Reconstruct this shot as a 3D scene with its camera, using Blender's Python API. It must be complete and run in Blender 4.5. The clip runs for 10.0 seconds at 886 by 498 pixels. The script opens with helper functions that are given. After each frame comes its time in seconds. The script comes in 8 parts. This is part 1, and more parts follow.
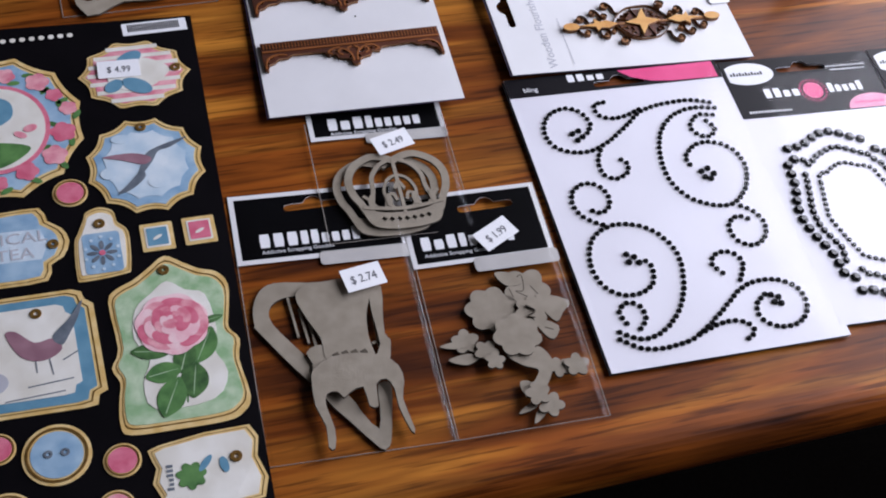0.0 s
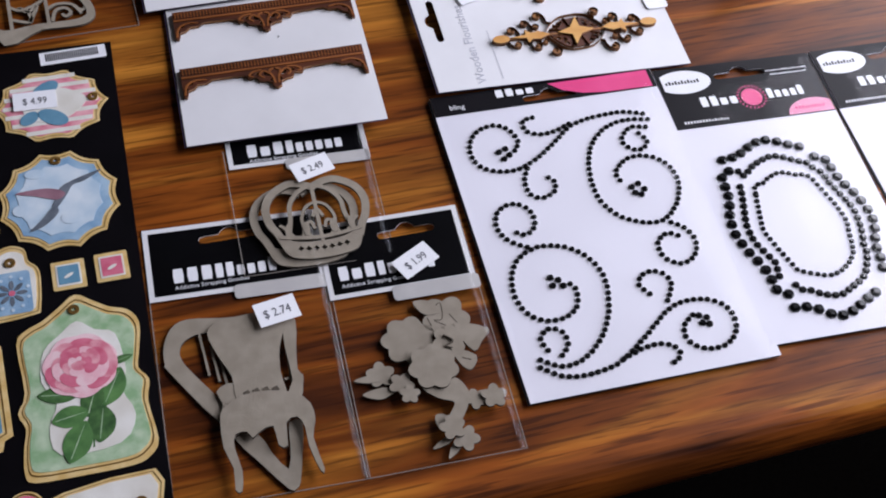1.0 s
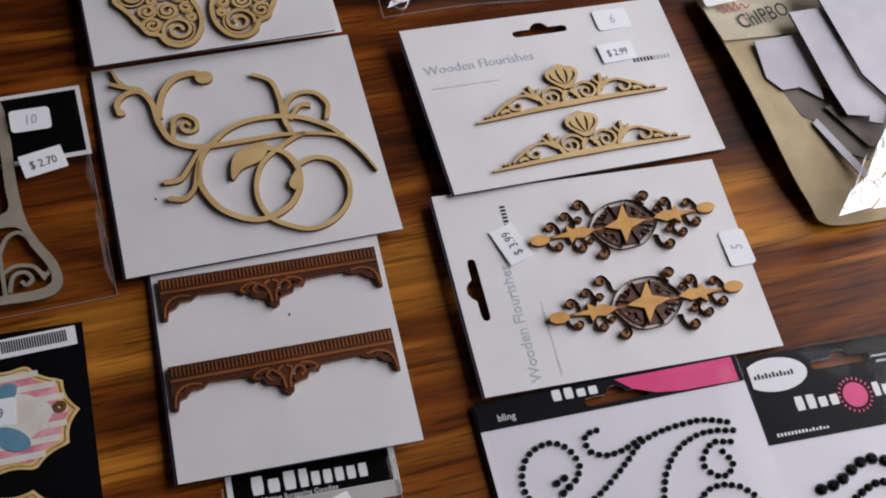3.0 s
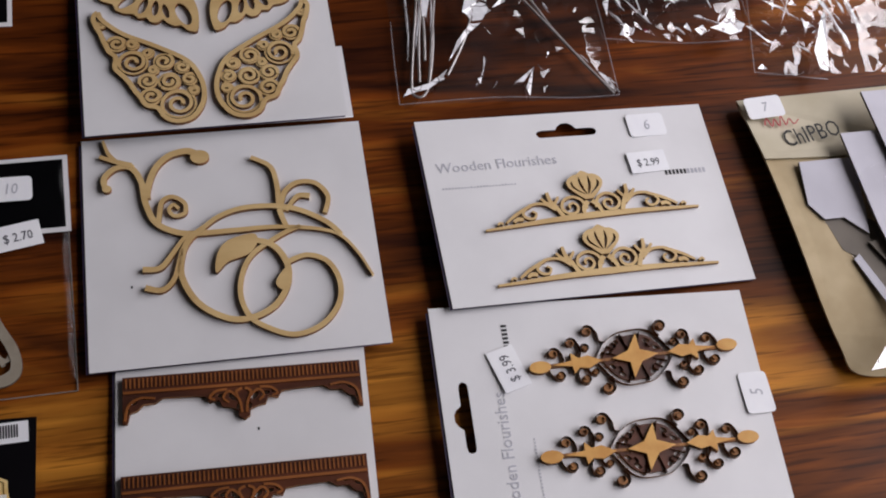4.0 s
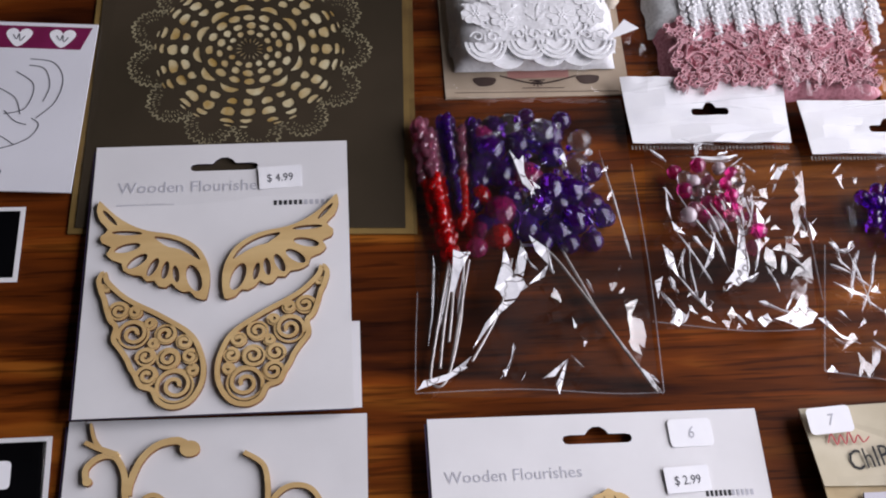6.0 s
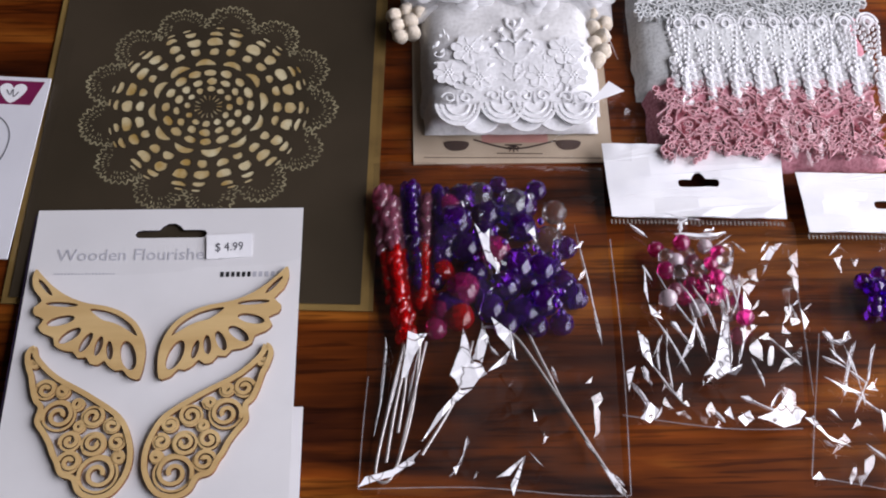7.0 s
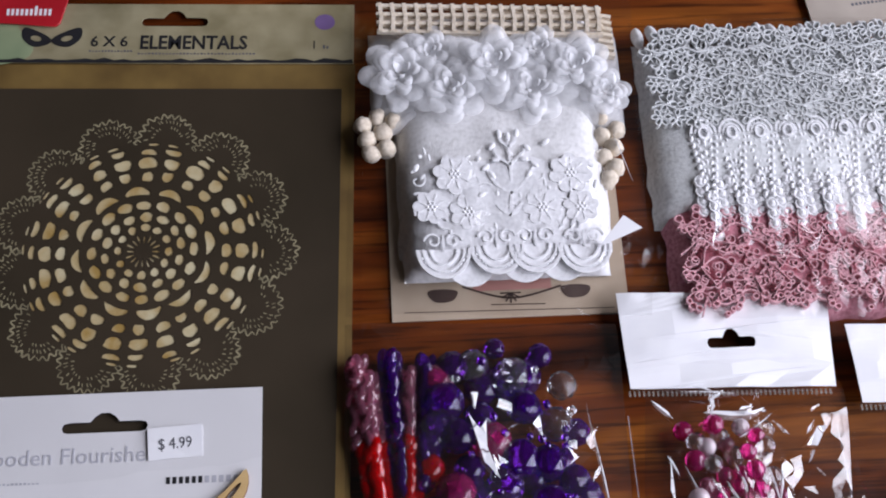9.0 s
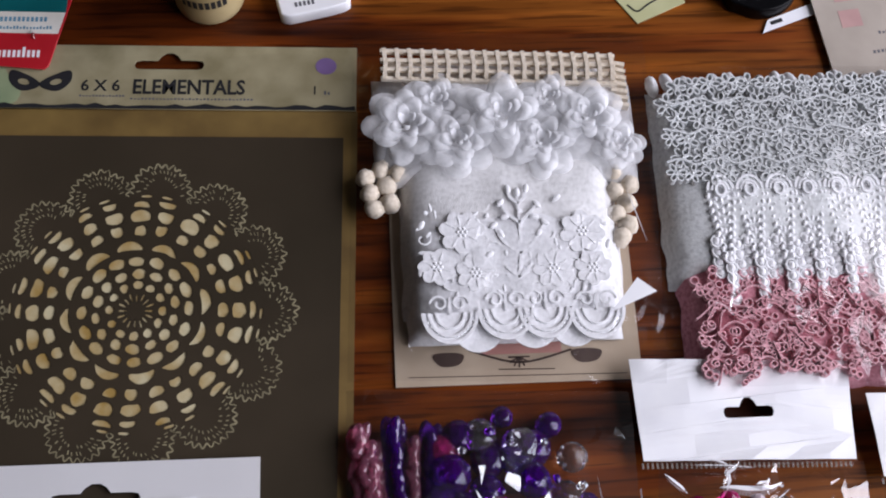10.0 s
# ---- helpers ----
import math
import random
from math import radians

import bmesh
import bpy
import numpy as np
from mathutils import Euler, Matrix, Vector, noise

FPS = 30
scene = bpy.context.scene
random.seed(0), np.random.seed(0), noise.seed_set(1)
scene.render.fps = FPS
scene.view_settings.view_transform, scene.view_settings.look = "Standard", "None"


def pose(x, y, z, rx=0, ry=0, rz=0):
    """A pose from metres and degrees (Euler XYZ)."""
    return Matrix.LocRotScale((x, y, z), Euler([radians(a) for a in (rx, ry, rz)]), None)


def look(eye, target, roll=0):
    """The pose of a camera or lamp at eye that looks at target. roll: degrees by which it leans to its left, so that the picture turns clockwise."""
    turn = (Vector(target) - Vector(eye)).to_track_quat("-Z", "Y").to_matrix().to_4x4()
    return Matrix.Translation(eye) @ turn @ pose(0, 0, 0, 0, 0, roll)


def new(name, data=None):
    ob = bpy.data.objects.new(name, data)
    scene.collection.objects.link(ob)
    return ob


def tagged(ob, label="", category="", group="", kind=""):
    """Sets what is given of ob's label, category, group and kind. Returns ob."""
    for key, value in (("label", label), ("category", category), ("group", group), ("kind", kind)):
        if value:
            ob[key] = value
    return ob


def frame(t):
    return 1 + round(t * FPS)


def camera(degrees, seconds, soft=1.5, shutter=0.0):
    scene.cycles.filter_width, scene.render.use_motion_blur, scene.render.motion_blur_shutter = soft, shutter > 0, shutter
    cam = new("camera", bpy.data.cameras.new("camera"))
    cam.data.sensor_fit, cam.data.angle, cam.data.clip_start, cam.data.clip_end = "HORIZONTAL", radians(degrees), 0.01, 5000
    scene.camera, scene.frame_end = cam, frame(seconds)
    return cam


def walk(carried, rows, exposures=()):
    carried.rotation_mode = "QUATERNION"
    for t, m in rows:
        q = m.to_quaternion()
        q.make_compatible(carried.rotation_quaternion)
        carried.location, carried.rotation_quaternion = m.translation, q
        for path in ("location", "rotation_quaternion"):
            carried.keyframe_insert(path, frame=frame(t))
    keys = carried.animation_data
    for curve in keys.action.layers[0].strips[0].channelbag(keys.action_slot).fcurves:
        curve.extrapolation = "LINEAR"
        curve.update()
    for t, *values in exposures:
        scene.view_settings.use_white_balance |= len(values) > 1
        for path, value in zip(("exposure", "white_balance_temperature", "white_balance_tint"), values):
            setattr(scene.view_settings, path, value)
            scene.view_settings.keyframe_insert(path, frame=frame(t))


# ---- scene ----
cam = camera(38.6, 10.0, soft=1.95)
PATH = [
    (0, (-0.0173, 0.0841, 0.5147), (0.5129, 1.1469, -1.0945), 12.31),
    (0.5, (0.0275, 0.0868, 0.5221), (0.5382, 1.1375, -1.1012), 10.53),
    (1, (0.0457, 0.0974, 0.5273), (0.5169, 1.1370, -1.1150), 9.02),
    (1.5, (0.0683, 0.1581, 0.5297), (0.5364, 1.1652, -1.1336), 10.14),
    (2, (0.0882, 0.2192, 0.5382), (0.5773, 1.1852, -1.1433), 11.07),
    (2.5, (0.0812, 0.2742, 0.5303), (0.5848, 1.1953, -1.1720), 12.32),
    (2.7, (0.0791, 0.3212, 0.5362), (0.5800, 1.1449, -1.2161), 15.75),
    (3.8, (0.0968, 0.3820, 0.5202), (0.5161, 1.2735, -1.2204), 14.76),
    (4, (0.1256, 0.4061, 0.5188), (0.5208, 1.2829, -1.2347), 15.59),
    (4.5, (0.1724, 0.4461, 0.5141), (0.4416, 1.3152, -1.2669), 8.93),
    (5, (0.1992, 0.4872, 0.5234), (0.3840, 1.3905, -1.2514), 5.26),
    (5.5, (0.2096, 0.5151, 0.5307), (0.3677, 1.4292, -1.2411), 4.70),
    (5.7, (0.2063, 0.5252, 0.5356), (0.3678, 1.4447, -1.2331), 5.62),
    (6.8, (0.2442, 0.5638, 0.5165), (0.3226, 1.5456, -1.2241), 3.51),
    (7, (0.2594, 0.5776, 0.5088), (0.3063, 1.5500, -1.2383), 1.73),
    (7.5, (0.2580, 0.6124, 0.5041), (0.3008, 1.5417, -1.2664), 0.04),
    (8, (0.2466, 0.6623, 0.4901), (0.3362, 1.5133, -1.3176), 2.30),
    (8.5, (0.2445, 0.7098, 0.4823), (0.3569, 1.5061, -1.3490), 5.12),
    (9, (0.2572, 0.7448, 0.4814), (0.3527, 1.4883, -1.3728), 4.55),
    (9.5, (0.2577, 0.7610, 0.4782), (0.3515, 1.4877, -1.3827), 4.44),
    (10, (0.2521, 0.7839, 0.4736), (0.3661, 1.4915, -1.3935), 6.71),
]
EXPO = [(0, 0.68, 6050, 10), (0.5, 0.64, 6050, 10), (1.4, 0.52, 6200, 10), (2, 0.16, 6400, 10), (2.5, 0.03, 6680, 6), (4, 0.05, 6720, 9), (4.5, 0.08, 6700, 10), (5, 0.14, 6640, 10), (5.5, 0.25, 6550, 10), (7, 0.50, 6500, 10), (7.5, 0.56, 6450, 10), (8.5, 0.48, 6250, 10), (9.5, 0.40, 6200, 10), (10, 0.37, 6350, 10)]
walk(cam, [(t, look(eye, target, roll)) for t, eye, target, roll in PATH], EXPO)

# ---- world, window light ----
world = bpy.data.worlds.new("world")
scene.world = world
world.use_nodes = True
_n = world.node_tree.nodes
_sky = _n.new("ShaderNodeTexSky")
_sky.sky_type, _sky.sun_disc = "NISHITA", False
_sky.sun_elevation, _sky.sun_rotation = radians(40), radians(60)
world.node_tree.links.new(_sky.outputs[0], _n["Background"].inputs[0])
_n["Background"].inputs[1].default_value = 0.12

ROOM_X1, WIN_Y0, WIN_Y1, WIN_Z0, WIN_Z1, WALL_Y = 1.45, -0.25, 1.65, 0.12, 1.35, 2.3
lamp = bpy.data.lights.new("window_daylight", "AREA")
lamp.shape, lamp.size, lamp.size_y, lamp.energy, lamp.color = "RECTANGLE", WIN_Y1 - WIN_Y0, WIN_Z1 - WIN_Z0, 32.6, (0.948, 0.914, 1.0)
lamp_ob = new("window_daylight", lamp)
lamp_ob.matrix_world = look((ROOM_X1 - 0.02, (WIN_Y0 + WIN_Y1) / 2, (WIN_Z0 + WIN_Z1) / 2), (0.0, (WIN_Y0 + WIN_Y1) / 2, (WIN_Z0 + WIN_Z1) / 2 - 0.35))


# ---- materials ----
def rgb(h):
    """Linear colour of an sRGB hex value."""
    v = [int(h[i:i + 2], 16) / 255 for i in (0, 2, 4)]
    return tuple(c / 12.92 if c < 0.04045 else ((c + 0.055) / 1.055) ** 2.4 for c in v) + (1,)


def mat(name, c1, c2=None, rough=0.6, scale=60, detail=5, stretch=(1, 1, 1), bump=0.0, bump_scale=400, metal=0.0, coat=0.0, spec=0.5, lo=0.35, hi=0.65, rnd=0.0):
    """Two colours mixed by noise at real size, with fine relief."""
    m = bpy.data.materials.new(name)
    m.use_nodes = True
    t, L = m.node_tree.nodes, m.node_tree.links.new
    p = t["Principled BSDF"]
    p.inputs["Roughness"].default_value, p.inputs["Metallic"].default_value = rough, metal
    p.inputs["Coat Weight"].default_value = coat
    p.inputs["Specular IOR Level"].default_value = spec
    tc = t.new("ShaderNodeTexCoord")
    mp = t.new("ShaderNodeMapping")
    mp.inputs["Scale"].default_value = stretch
    L(tc.outputs["Object"], mp.inputs[0])
    nz = t.new("ShaderNodeTexNoise")
    nz.inputs["Scale"].default_value, nz.inputs["Detail"].default_value = scale, detail
    L(mp.outputs[0], nz.inputs["Vector"])
    rp = t.new("ShaderNodeValToRGB")
    rp.color_ramp.elements[0].position, rp.color_ramp.elements[1].position = lo, hi
    rp.color_ramp.elements[0].color = c1
    rp.color_ramp.elements[1].color = c2 or tuple(min(1, c * 1.12) for c in c1[:3]) + (1,)
    L(nz.outputs[0], rp.inputs[0])
    out = rp.outputs[0]
    if rnd:
        oi = t.new("ShaderNodeObjectInfo")
        hs = t.new("ShaderNodeHueSaturation")
        mr = t.new("ShaderNodeMapRange")
        mr.inputs[3].default_value, mr.inputs[4].default_value = 1 - rnd, 1 + rnd
        L(oi.outputs["Random"], mr.inputs[0])
        L(mr.outputs[0], hs.inputs["Value"])
        L(out, hs.inputs["Color"])
        out = hs.outputs[0]
    L(out, p.inputs["Base Color"])
    if bump:
        nb = t.new("ShaderNodeTexNoise")
        nb.inputs["Scale"].default_value, nb.inputs["Detail"].default_value = bump_scale, 4
        L(mp.outputs[0], nb.inputs["Vector"])
        b = t.new("ShaderNodeBump")
        b.inputs["Strength"].default_value, b.inputs["Distance"].default_value = bump, 0.0005
        L(nb.outputs[0], b.inputs["Height"])
        L(b.outputs[0], p.inputs["Normal"])
    return m


def wood_table():
    m = bpy.data.materials.new("stained_oak")
    m.use_nodes = True
    t, L = m.node_tree.nodes, m.node_tree.links.new
    p = t["Principled BSDF"]
    tc = t.new("ShaderNodeTexCoord")

    def noise_tex(scale, stretch, detail=6, dist=0.0, shift=0.0):
        mp = t.new("ShaderNodeMapping")
        mp.inputs["Location"].default_value = (shift, shift * 0.6, 0)
        mp.inputs["Scale"].default_value = stretch
        L(tc.outputs["Object"], mp.inputs[0])
        nz = t.new("ShaderNodeTexNoise")
        nz.inputs["Scale"].default_value, nz.inputs["Detail"].default_value, nz.inputs["Distortion"].default_value = scale, detail, dist
        L(mp.outputs[0], nz.inputs["Vector"])
        return nz.outputs[0]

    def ramp(src, stops):
        r = t.new("ShaderNodeValToRGB")
        e = r.color_ramp.elements
        e[0].position, e[0].color = stops[0]
        e[1].position, e[1].color = stops[-1]
        for pos, col in stops[1:-1]:
            e.new(pos).color = col
        L(src, r.inputs[0])
        return r.outputs[0]

    def mix(kind, fac, a, b):
        mx = t.new("ShaderNodeMix")
        mx.data_type, mx.blend_type = "RGBA", kind
        if isinstance(fac, float):
            mx.inputs[0].default_value = fac
        else:
            L(fac, mx.inputs[0])
        L(a, mx.inputs[6])
        if isinstance(b, tuple):
            mx.inputs[7].default_value = b
        else:
            L(b, mx.inputs[7])
        return mx.outputs[2]

    broad = noise_tex(15, (0.20, 1.5, 1), 4, 1.4, 5.1)
    grain = noise_tex(60, (0.10, 1.5, 1), 6, 1.2)
    pores = noise_tex(430, (0.05, 1.0, 1), 3)
    base = ramp(broad, [(0.30, rgb("34160a")), (0.5, rgb("7a3f12")), (0.70, rgb("b8772c"))])
    streak = ramp(grain, [(0.34, (0.34, 0.28, 0.24, 1)), (0.5, (0.76, 0.72, 0.68, 1)), (0.66, (1.3, 1.25, 1.15, 1))])
    col = mix("MULTIPLY", 0.72, base, streak)
    pr = ramp(pores, [(0.38, (0.18, 0.14, 0.12, 1)), (0.47, (1, 1, 1, 1))])
    col = mix("MULTIPLY", 0.6, col, pr)
    # light falloff painted into the stain: brighter front, darker towards the back
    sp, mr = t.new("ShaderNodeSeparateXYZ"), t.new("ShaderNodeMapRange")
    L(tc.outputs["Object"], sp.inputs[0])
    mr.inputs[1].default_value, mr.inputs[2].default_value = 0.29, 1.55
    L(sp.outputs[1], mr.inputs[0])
    painted_falloff = ramp(mr.outputs[0], [(0.0, (1.2, 1.25, 1.2, 1)), (0.27, (1.2, 1.28, 1.3, 1)), (0.32, (0.92, 0.86, 0.84, 1)), (0.50, (0.78, 0.66, 0.64, 1)), (0.74, (0.66, 0.54, 0.52, 1)), (0.78, (0.85, 0.76, 0.7, 1)), (1.0, (0.8, 0.72, 0.68, 1))])
    col = mix("MULTIPLY", 1.0, col, painted_falloff)
    L(col, p.inputs["Base Color"])
    p.inputs["Roughness"].default_value = 0.40
    p.inputs["Specular IOR Level"].default_value = 0.16
    p.inputs["Coat Weight"].default_value, p.inputs["Coat Roughness"].default_value = 0.04, 0.25
    b = t.new("ShaderNodeBump")
    b.inputs["Strength"].default_value, b.inputs["Distance"].default_value = 0.25, 0.0006
    L(pores, b.inputs["Height"])
    L(b.outputs[0], p.inputs["Normal"])
    return m


def film(name, gloss=0.08, rough=0.06, tint=(0.97, 0.97, 0.97, 1), haze=0.0):
    """Clear plastic film: mostly see-through, with a shiny surface."""
    m = bpy.data.materials.new(name)
    m.use_nodes = True
    t, L = m.node_tree.nodes, m.node_tree.links.new
    t.remove(t["Principled BSDF"])
    tr, gl, mx = t.new("ShaderNodeBsdfTransparent"), t.new("ShaderNodeBsdfGlossy"), t.new("ShaderNodeMixShader")
    tr.inputs[0].default_value, gl.inputs["Roughness"].default_value = tint, rough
    mx.inputs[0].default_value = gloss
    L(tr.outputs[0], mx.inputs[1])
    L(gl.outputs[0], mx.inputs[2])
    L(mx.outputs[0], t["Material Output"].inputs[0])
    if haze:
        # fine scratches: a wide, faint sheen
        wide, mh = t.new("ShaderNodeBsdfGlossy"), t.new("ShaderNodeMixShader")
        wide.inputs["Roughness"].default_value, mh.inputs[0].default_value = 0.48, haze
        L(mx.outputs[0], mh.inputs[1])
        L(wide.outputs[0], mh.inputs[2])
        L(mh.outputs[0], t["Material Output"].inputs[0])
    return m


OAK = wood_table()
WALL = mat("wall_paint", rgb("38342f"), rgb("403c36"), 0.9, 8)
CEIL = mat("ceiling_paint", rgb("3e3b38"), rgb("46433f"), 0.9, 8)
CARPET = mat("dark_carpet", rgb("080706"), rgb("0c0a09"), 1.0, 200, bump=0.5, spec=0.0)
WHITE = mat("white_card", rgb("e0dfe0"), rgb("e7e6e7"), 0.55, 25, bump=0.05)
PAPER = mat("white_sticker_paper", rgb("eeeef2"), rgb("f4f4f6"), 0.6, 60)
BLACK = mat("black_print", rgb("060608"), rgb("09090c"), 0.35, 40, spec=0.10)
CHAR = mat("charcoal_print", rgb("110f13"), rgb("171519"), 0.4, 40, spec=0.12)
CARD_SHADOW = mat("card_shadow_violet", rgb("2c2038"), rgb("362a44"), 0.6, 40)
INK = mat("grey_ink", rgb("55555c"), rgb("606068"), 0.7, 80)
PALE_INK = mat("pale_grey_ink", rgb("b4b4bc"), rgb("bebec6"), 0.7, 80)
DARK_INK = mat("black_ink", rgb("141418"), rgb("1c1c20"), 0.7, 80)
PINK = mat("hot_pink_print", rgb("e0357c"), rgb("e84587"), 0.45, 40)
PALE_PINK = mat("pale_pink_print", rgb("e889ac"), rgb("ee9ab8"), 0.5, 40)
CHIP = mat("grey_chipboard", rgb("8e8474"), rgb("9c9282"), 0.85, 120, bump=0.25, bump_scale=900)
BIRCH = mat("laser_cut_birch", rgb("c4a26c"), rgb("d8b982"), 0.6, 60, stretch=(0.3, 1.5, 1), bump=0.15)
BURNT = mat("burnt_wood_edge", rgb("5e3c1e"), rgb("80562e"), 0.7, 150)
UMBER = mat("dark_brown_wood", rgb("3c1a0a"), rgb("5c2c12"), 0.5, 90, stretch=(0.3, 1.5, 1), bump=0.15)
KRAFT = mat("kraft_card", rgb("ad9872"), rgb("bfab86"), 0.7, 50, bump=0.1)
FILM = film("clear_film", 0.011, 0.12)
BAG = film("crumpled_clear_film", 0.17, 0.08, haze=0.008)
TIGHT = film("stretched_clear_film", 0.06, 0.14, haze=0.005)
# opaque white that stands in for window reflections on film creases
GLINT_WHITE = mat("white_film_glint", rgb("f0f0f4"), rgb("fcfcff"), 0.12, 300, coat=1.0, spec=0.8)


def cracked(m, low, high, scale, width):
    """Lets thin clear veins run through the painted white film glints."""
    t, L = m.node_tree.nodes, m.node_tree.links.new
    tc, n = t.new("ShaderNodeTexCoord"), t.new("ShaderNodeTexNoise")
    n.inputs["Scale"].default_value, n.inputs["Detail"].default_value = scale, 2
    d, g = t.new("ShaderNodeMath"), t.new("ShaderNodeMapRange")
    d.operation = "ABSOLUTE"
    o = t.new("ShaderNodeMath")
    o.operation, o.inputs[1].default_value = "SUBTRACT", 0.5
    g.inputs["From Max"].default_value, g.inputs["To Min"].default_value, g.inputs["To Max"].default_value = width, low, high
    L(tc.outputs["Object"], n.inputs["Vector"])
    L(n.outputs["Fac"], o.inputs[0])
    L(o.outputs[0], d.inputs[0])
    L(d.outputs[0], g.inputs["Value"])
    L(g.outputs[0], t["Principled BSDF"].inputs["Alpha"])


cracked(GLINT_WHITE, 0.15, 0.97, 70, 0.022)
CLEAR = (FILM, BAG, TIGHT)


# ---- building helpers ----
def mesh_of(name, bm):
    me = bpy.data.meshes.new(name)
    bm.to_mesh(me)
    bm.free()
    return me


def part(name, data, material, parent=None, label="", smooth=False):
    """One mesh object, under a thing or a part."""
    me = data if isinstance(data, bpy.types.Mesh) else mesh_of(name, data)
    for m in (material if isinstance(material, (list, tuple)) else [material]):
        if me.users == 0 or len(me.materials) == 0 or m.name not in me.materials:
            me.materials.append(m)
    if smooth:
        for f in me.polygons:
            f.use_smooth = True
    ob = new(name, me)
    if parent:
        ob.parent = parent
    if label:
        ob["label"] = label
    if material in CLEAR:
        ob.visible_shadow = False
    return ob


def thing(name, label, category, group="", x=0, y=0, z=0, rz=0, rx=0, ry=0):
    e = new(name)
    e.empty_display_size = 0.02
    e.matrix_world = pose(x, y, z, rx, ry, rz)
    return tagged(e, label, category, group)


def box_bm(x0, x1, y0, y1, z0, z1, bev=0.0):
    bm = bmesh.new()
    bmesh.ops.create_cube(bm, size=1)
    for v in bm.verts:
        v.co = Vector((x0 if v.co.x < 0 else x1, y0 if v.co.y < 0 else y1, z0 if v.co.z < 0 else z1))
    if bev:
        bmesh.ops.bevel(bm, geom=bm.edges[:], offset=bev, segments=2, profile=0.5, affect="EDGES")
    return bm


def plate(name, loops, z0, z1, bev=0.0, smooth_loops=True, res=6):
    """A flat plate of the thickness z1 - z0: the first loop is its outline, the others are holes through it."""
    cu = bpy.data.curves.new(name, "CURVE")
    cu.dimensions, cu.fill_mode = "2D", "BOTH"
    cu.extrude, cu.bevel_depth = max((z1 - z0) / 2 - bev, 1e-5), bev
    cu.bevel_resolution = 1
    for loop in loops:
        sp = cu.splines.new("POLY")
        sp.points.add(len(loop) - 1)
        for q, c in zip(sp.points, loop):
            q.co = (c[0], c[1], 0, 1)
        sp.use_cyclic_u = True
    ob = bpy.data.objects.new(name, cu)
    me = bpy.data.meshes.new_from_object(ob)
    bpy.data.objects.remove(ob)
    bpy.data.curves.remove(cu)
    me.transform(Matrix.Translation((0, 0, (z0 + z1) / 2)))
    me.materials.clear()
    bm = bmesh.new()
    bm.from_mesh(me)
    bmesh.ops.remove_doubles(bm, verts=bm.verts[:], dist=1e-6)
    bm.to_mesh(me)
    bm.free()
    return me


def writing(body, size, x, y, z, rz=0, width=0.0, bold=0.0, align="LEFT", sx=1.0, shear=0.0):
    """Words as a thin raised print, in the built-in font."""
    cu = bpy.data.curves.new("writing", "FONT")
    cu.body, cu.size, cu.extrude, cu.offset, cu.align_x, cu.resolution_u, cu.shear = body, size, 0.00006, bold, align, 2, shear
    ob = bpy.data.objects.new("writing", cu)
    me = bpy.data.meshes.new_from_object(ob)
    bpy.data.objects.remove(ob)
    bpy.data.curves.remove(cu)
    me.materials.clear()
    me.transform(pose(x, y, z, 0, 0, rz) @ Matrix.Diagonal((sx, 1, 1, 1)))
    return me


def curve(pts, n=8, closed=False):
    """A smooth line through a few points."""
    out, m = [], len(pts)
    seg = m if closed else m - 1
    for i in range(seg):
        if closed:
            a, b, c, d = (Vector(pts[(i + k) % m][:2]) for k in (-1, 0, 1, 2))
        else:
            a, b, c, d = (Vector(pts[min(max(i + k, 0), m - 1)][:2]) for k in (-1, 0, 1, 2))
        for j in range(n):
            t = j / n
            out.append(0.5 * ((2 * b) + (c - a) * t + (2 * a - 5 * b + 4 * c - d) * t * t + (3 * b - a - 3 * c + d) * t ** 3))
    if not closed:
        out.append(Vector(pts[-1][:2]))
    return out


def spiral(cx, cy, r0, r1, a0, turns, n=28):
    """A spiral from the radius r0 at the angle a0 (degrees) to r1."""
    k = max(6, int(abs(turns) * n))
    out = []
    for i in range(k + 1):
        u = i / k
        r, a = r0 + (r1 - r0) * u, radians(a0) + turns * math.tau * u
        out.append(Vector((cx + r * math.cos(a), cy + r * math.sin(a))))
    return out


def oval(cx, cy, rx, ry, n=24, a0=0, tilt=0):
    c, s = math.cos(radians(tilt)), math.sin(radians(tilt))
    return [Vector((cx + rx * math.cos(t) * c - ry * math.sin(t) * s, cy + rx * math.cos(t) * s + ry * math.sin(t) * c)) for t in (math.tau * i / n + a0 for i in range(n))]


def rounded(cx, cy, w, h, r, n=4, tilt=0):
    out = []
    for sx, sy, a in ((1, 1, 0), (-1, 1, 90), (-1, -1, 180), (1, -1, 270)):
        for i in range(n + 1):
            t = radians(a + 90 * i / n)
            out.append((sx * (w / 2 - r) + r * math.cos(t), sy * (h / 2 - r) + r * math.sin(t)))
    c, s = math.cos(radians(tilt)), math.sin(radians(tilt))
    return [Vector((cx + x * c - y * s, cy + x * s + y * c)) for x, y in out]


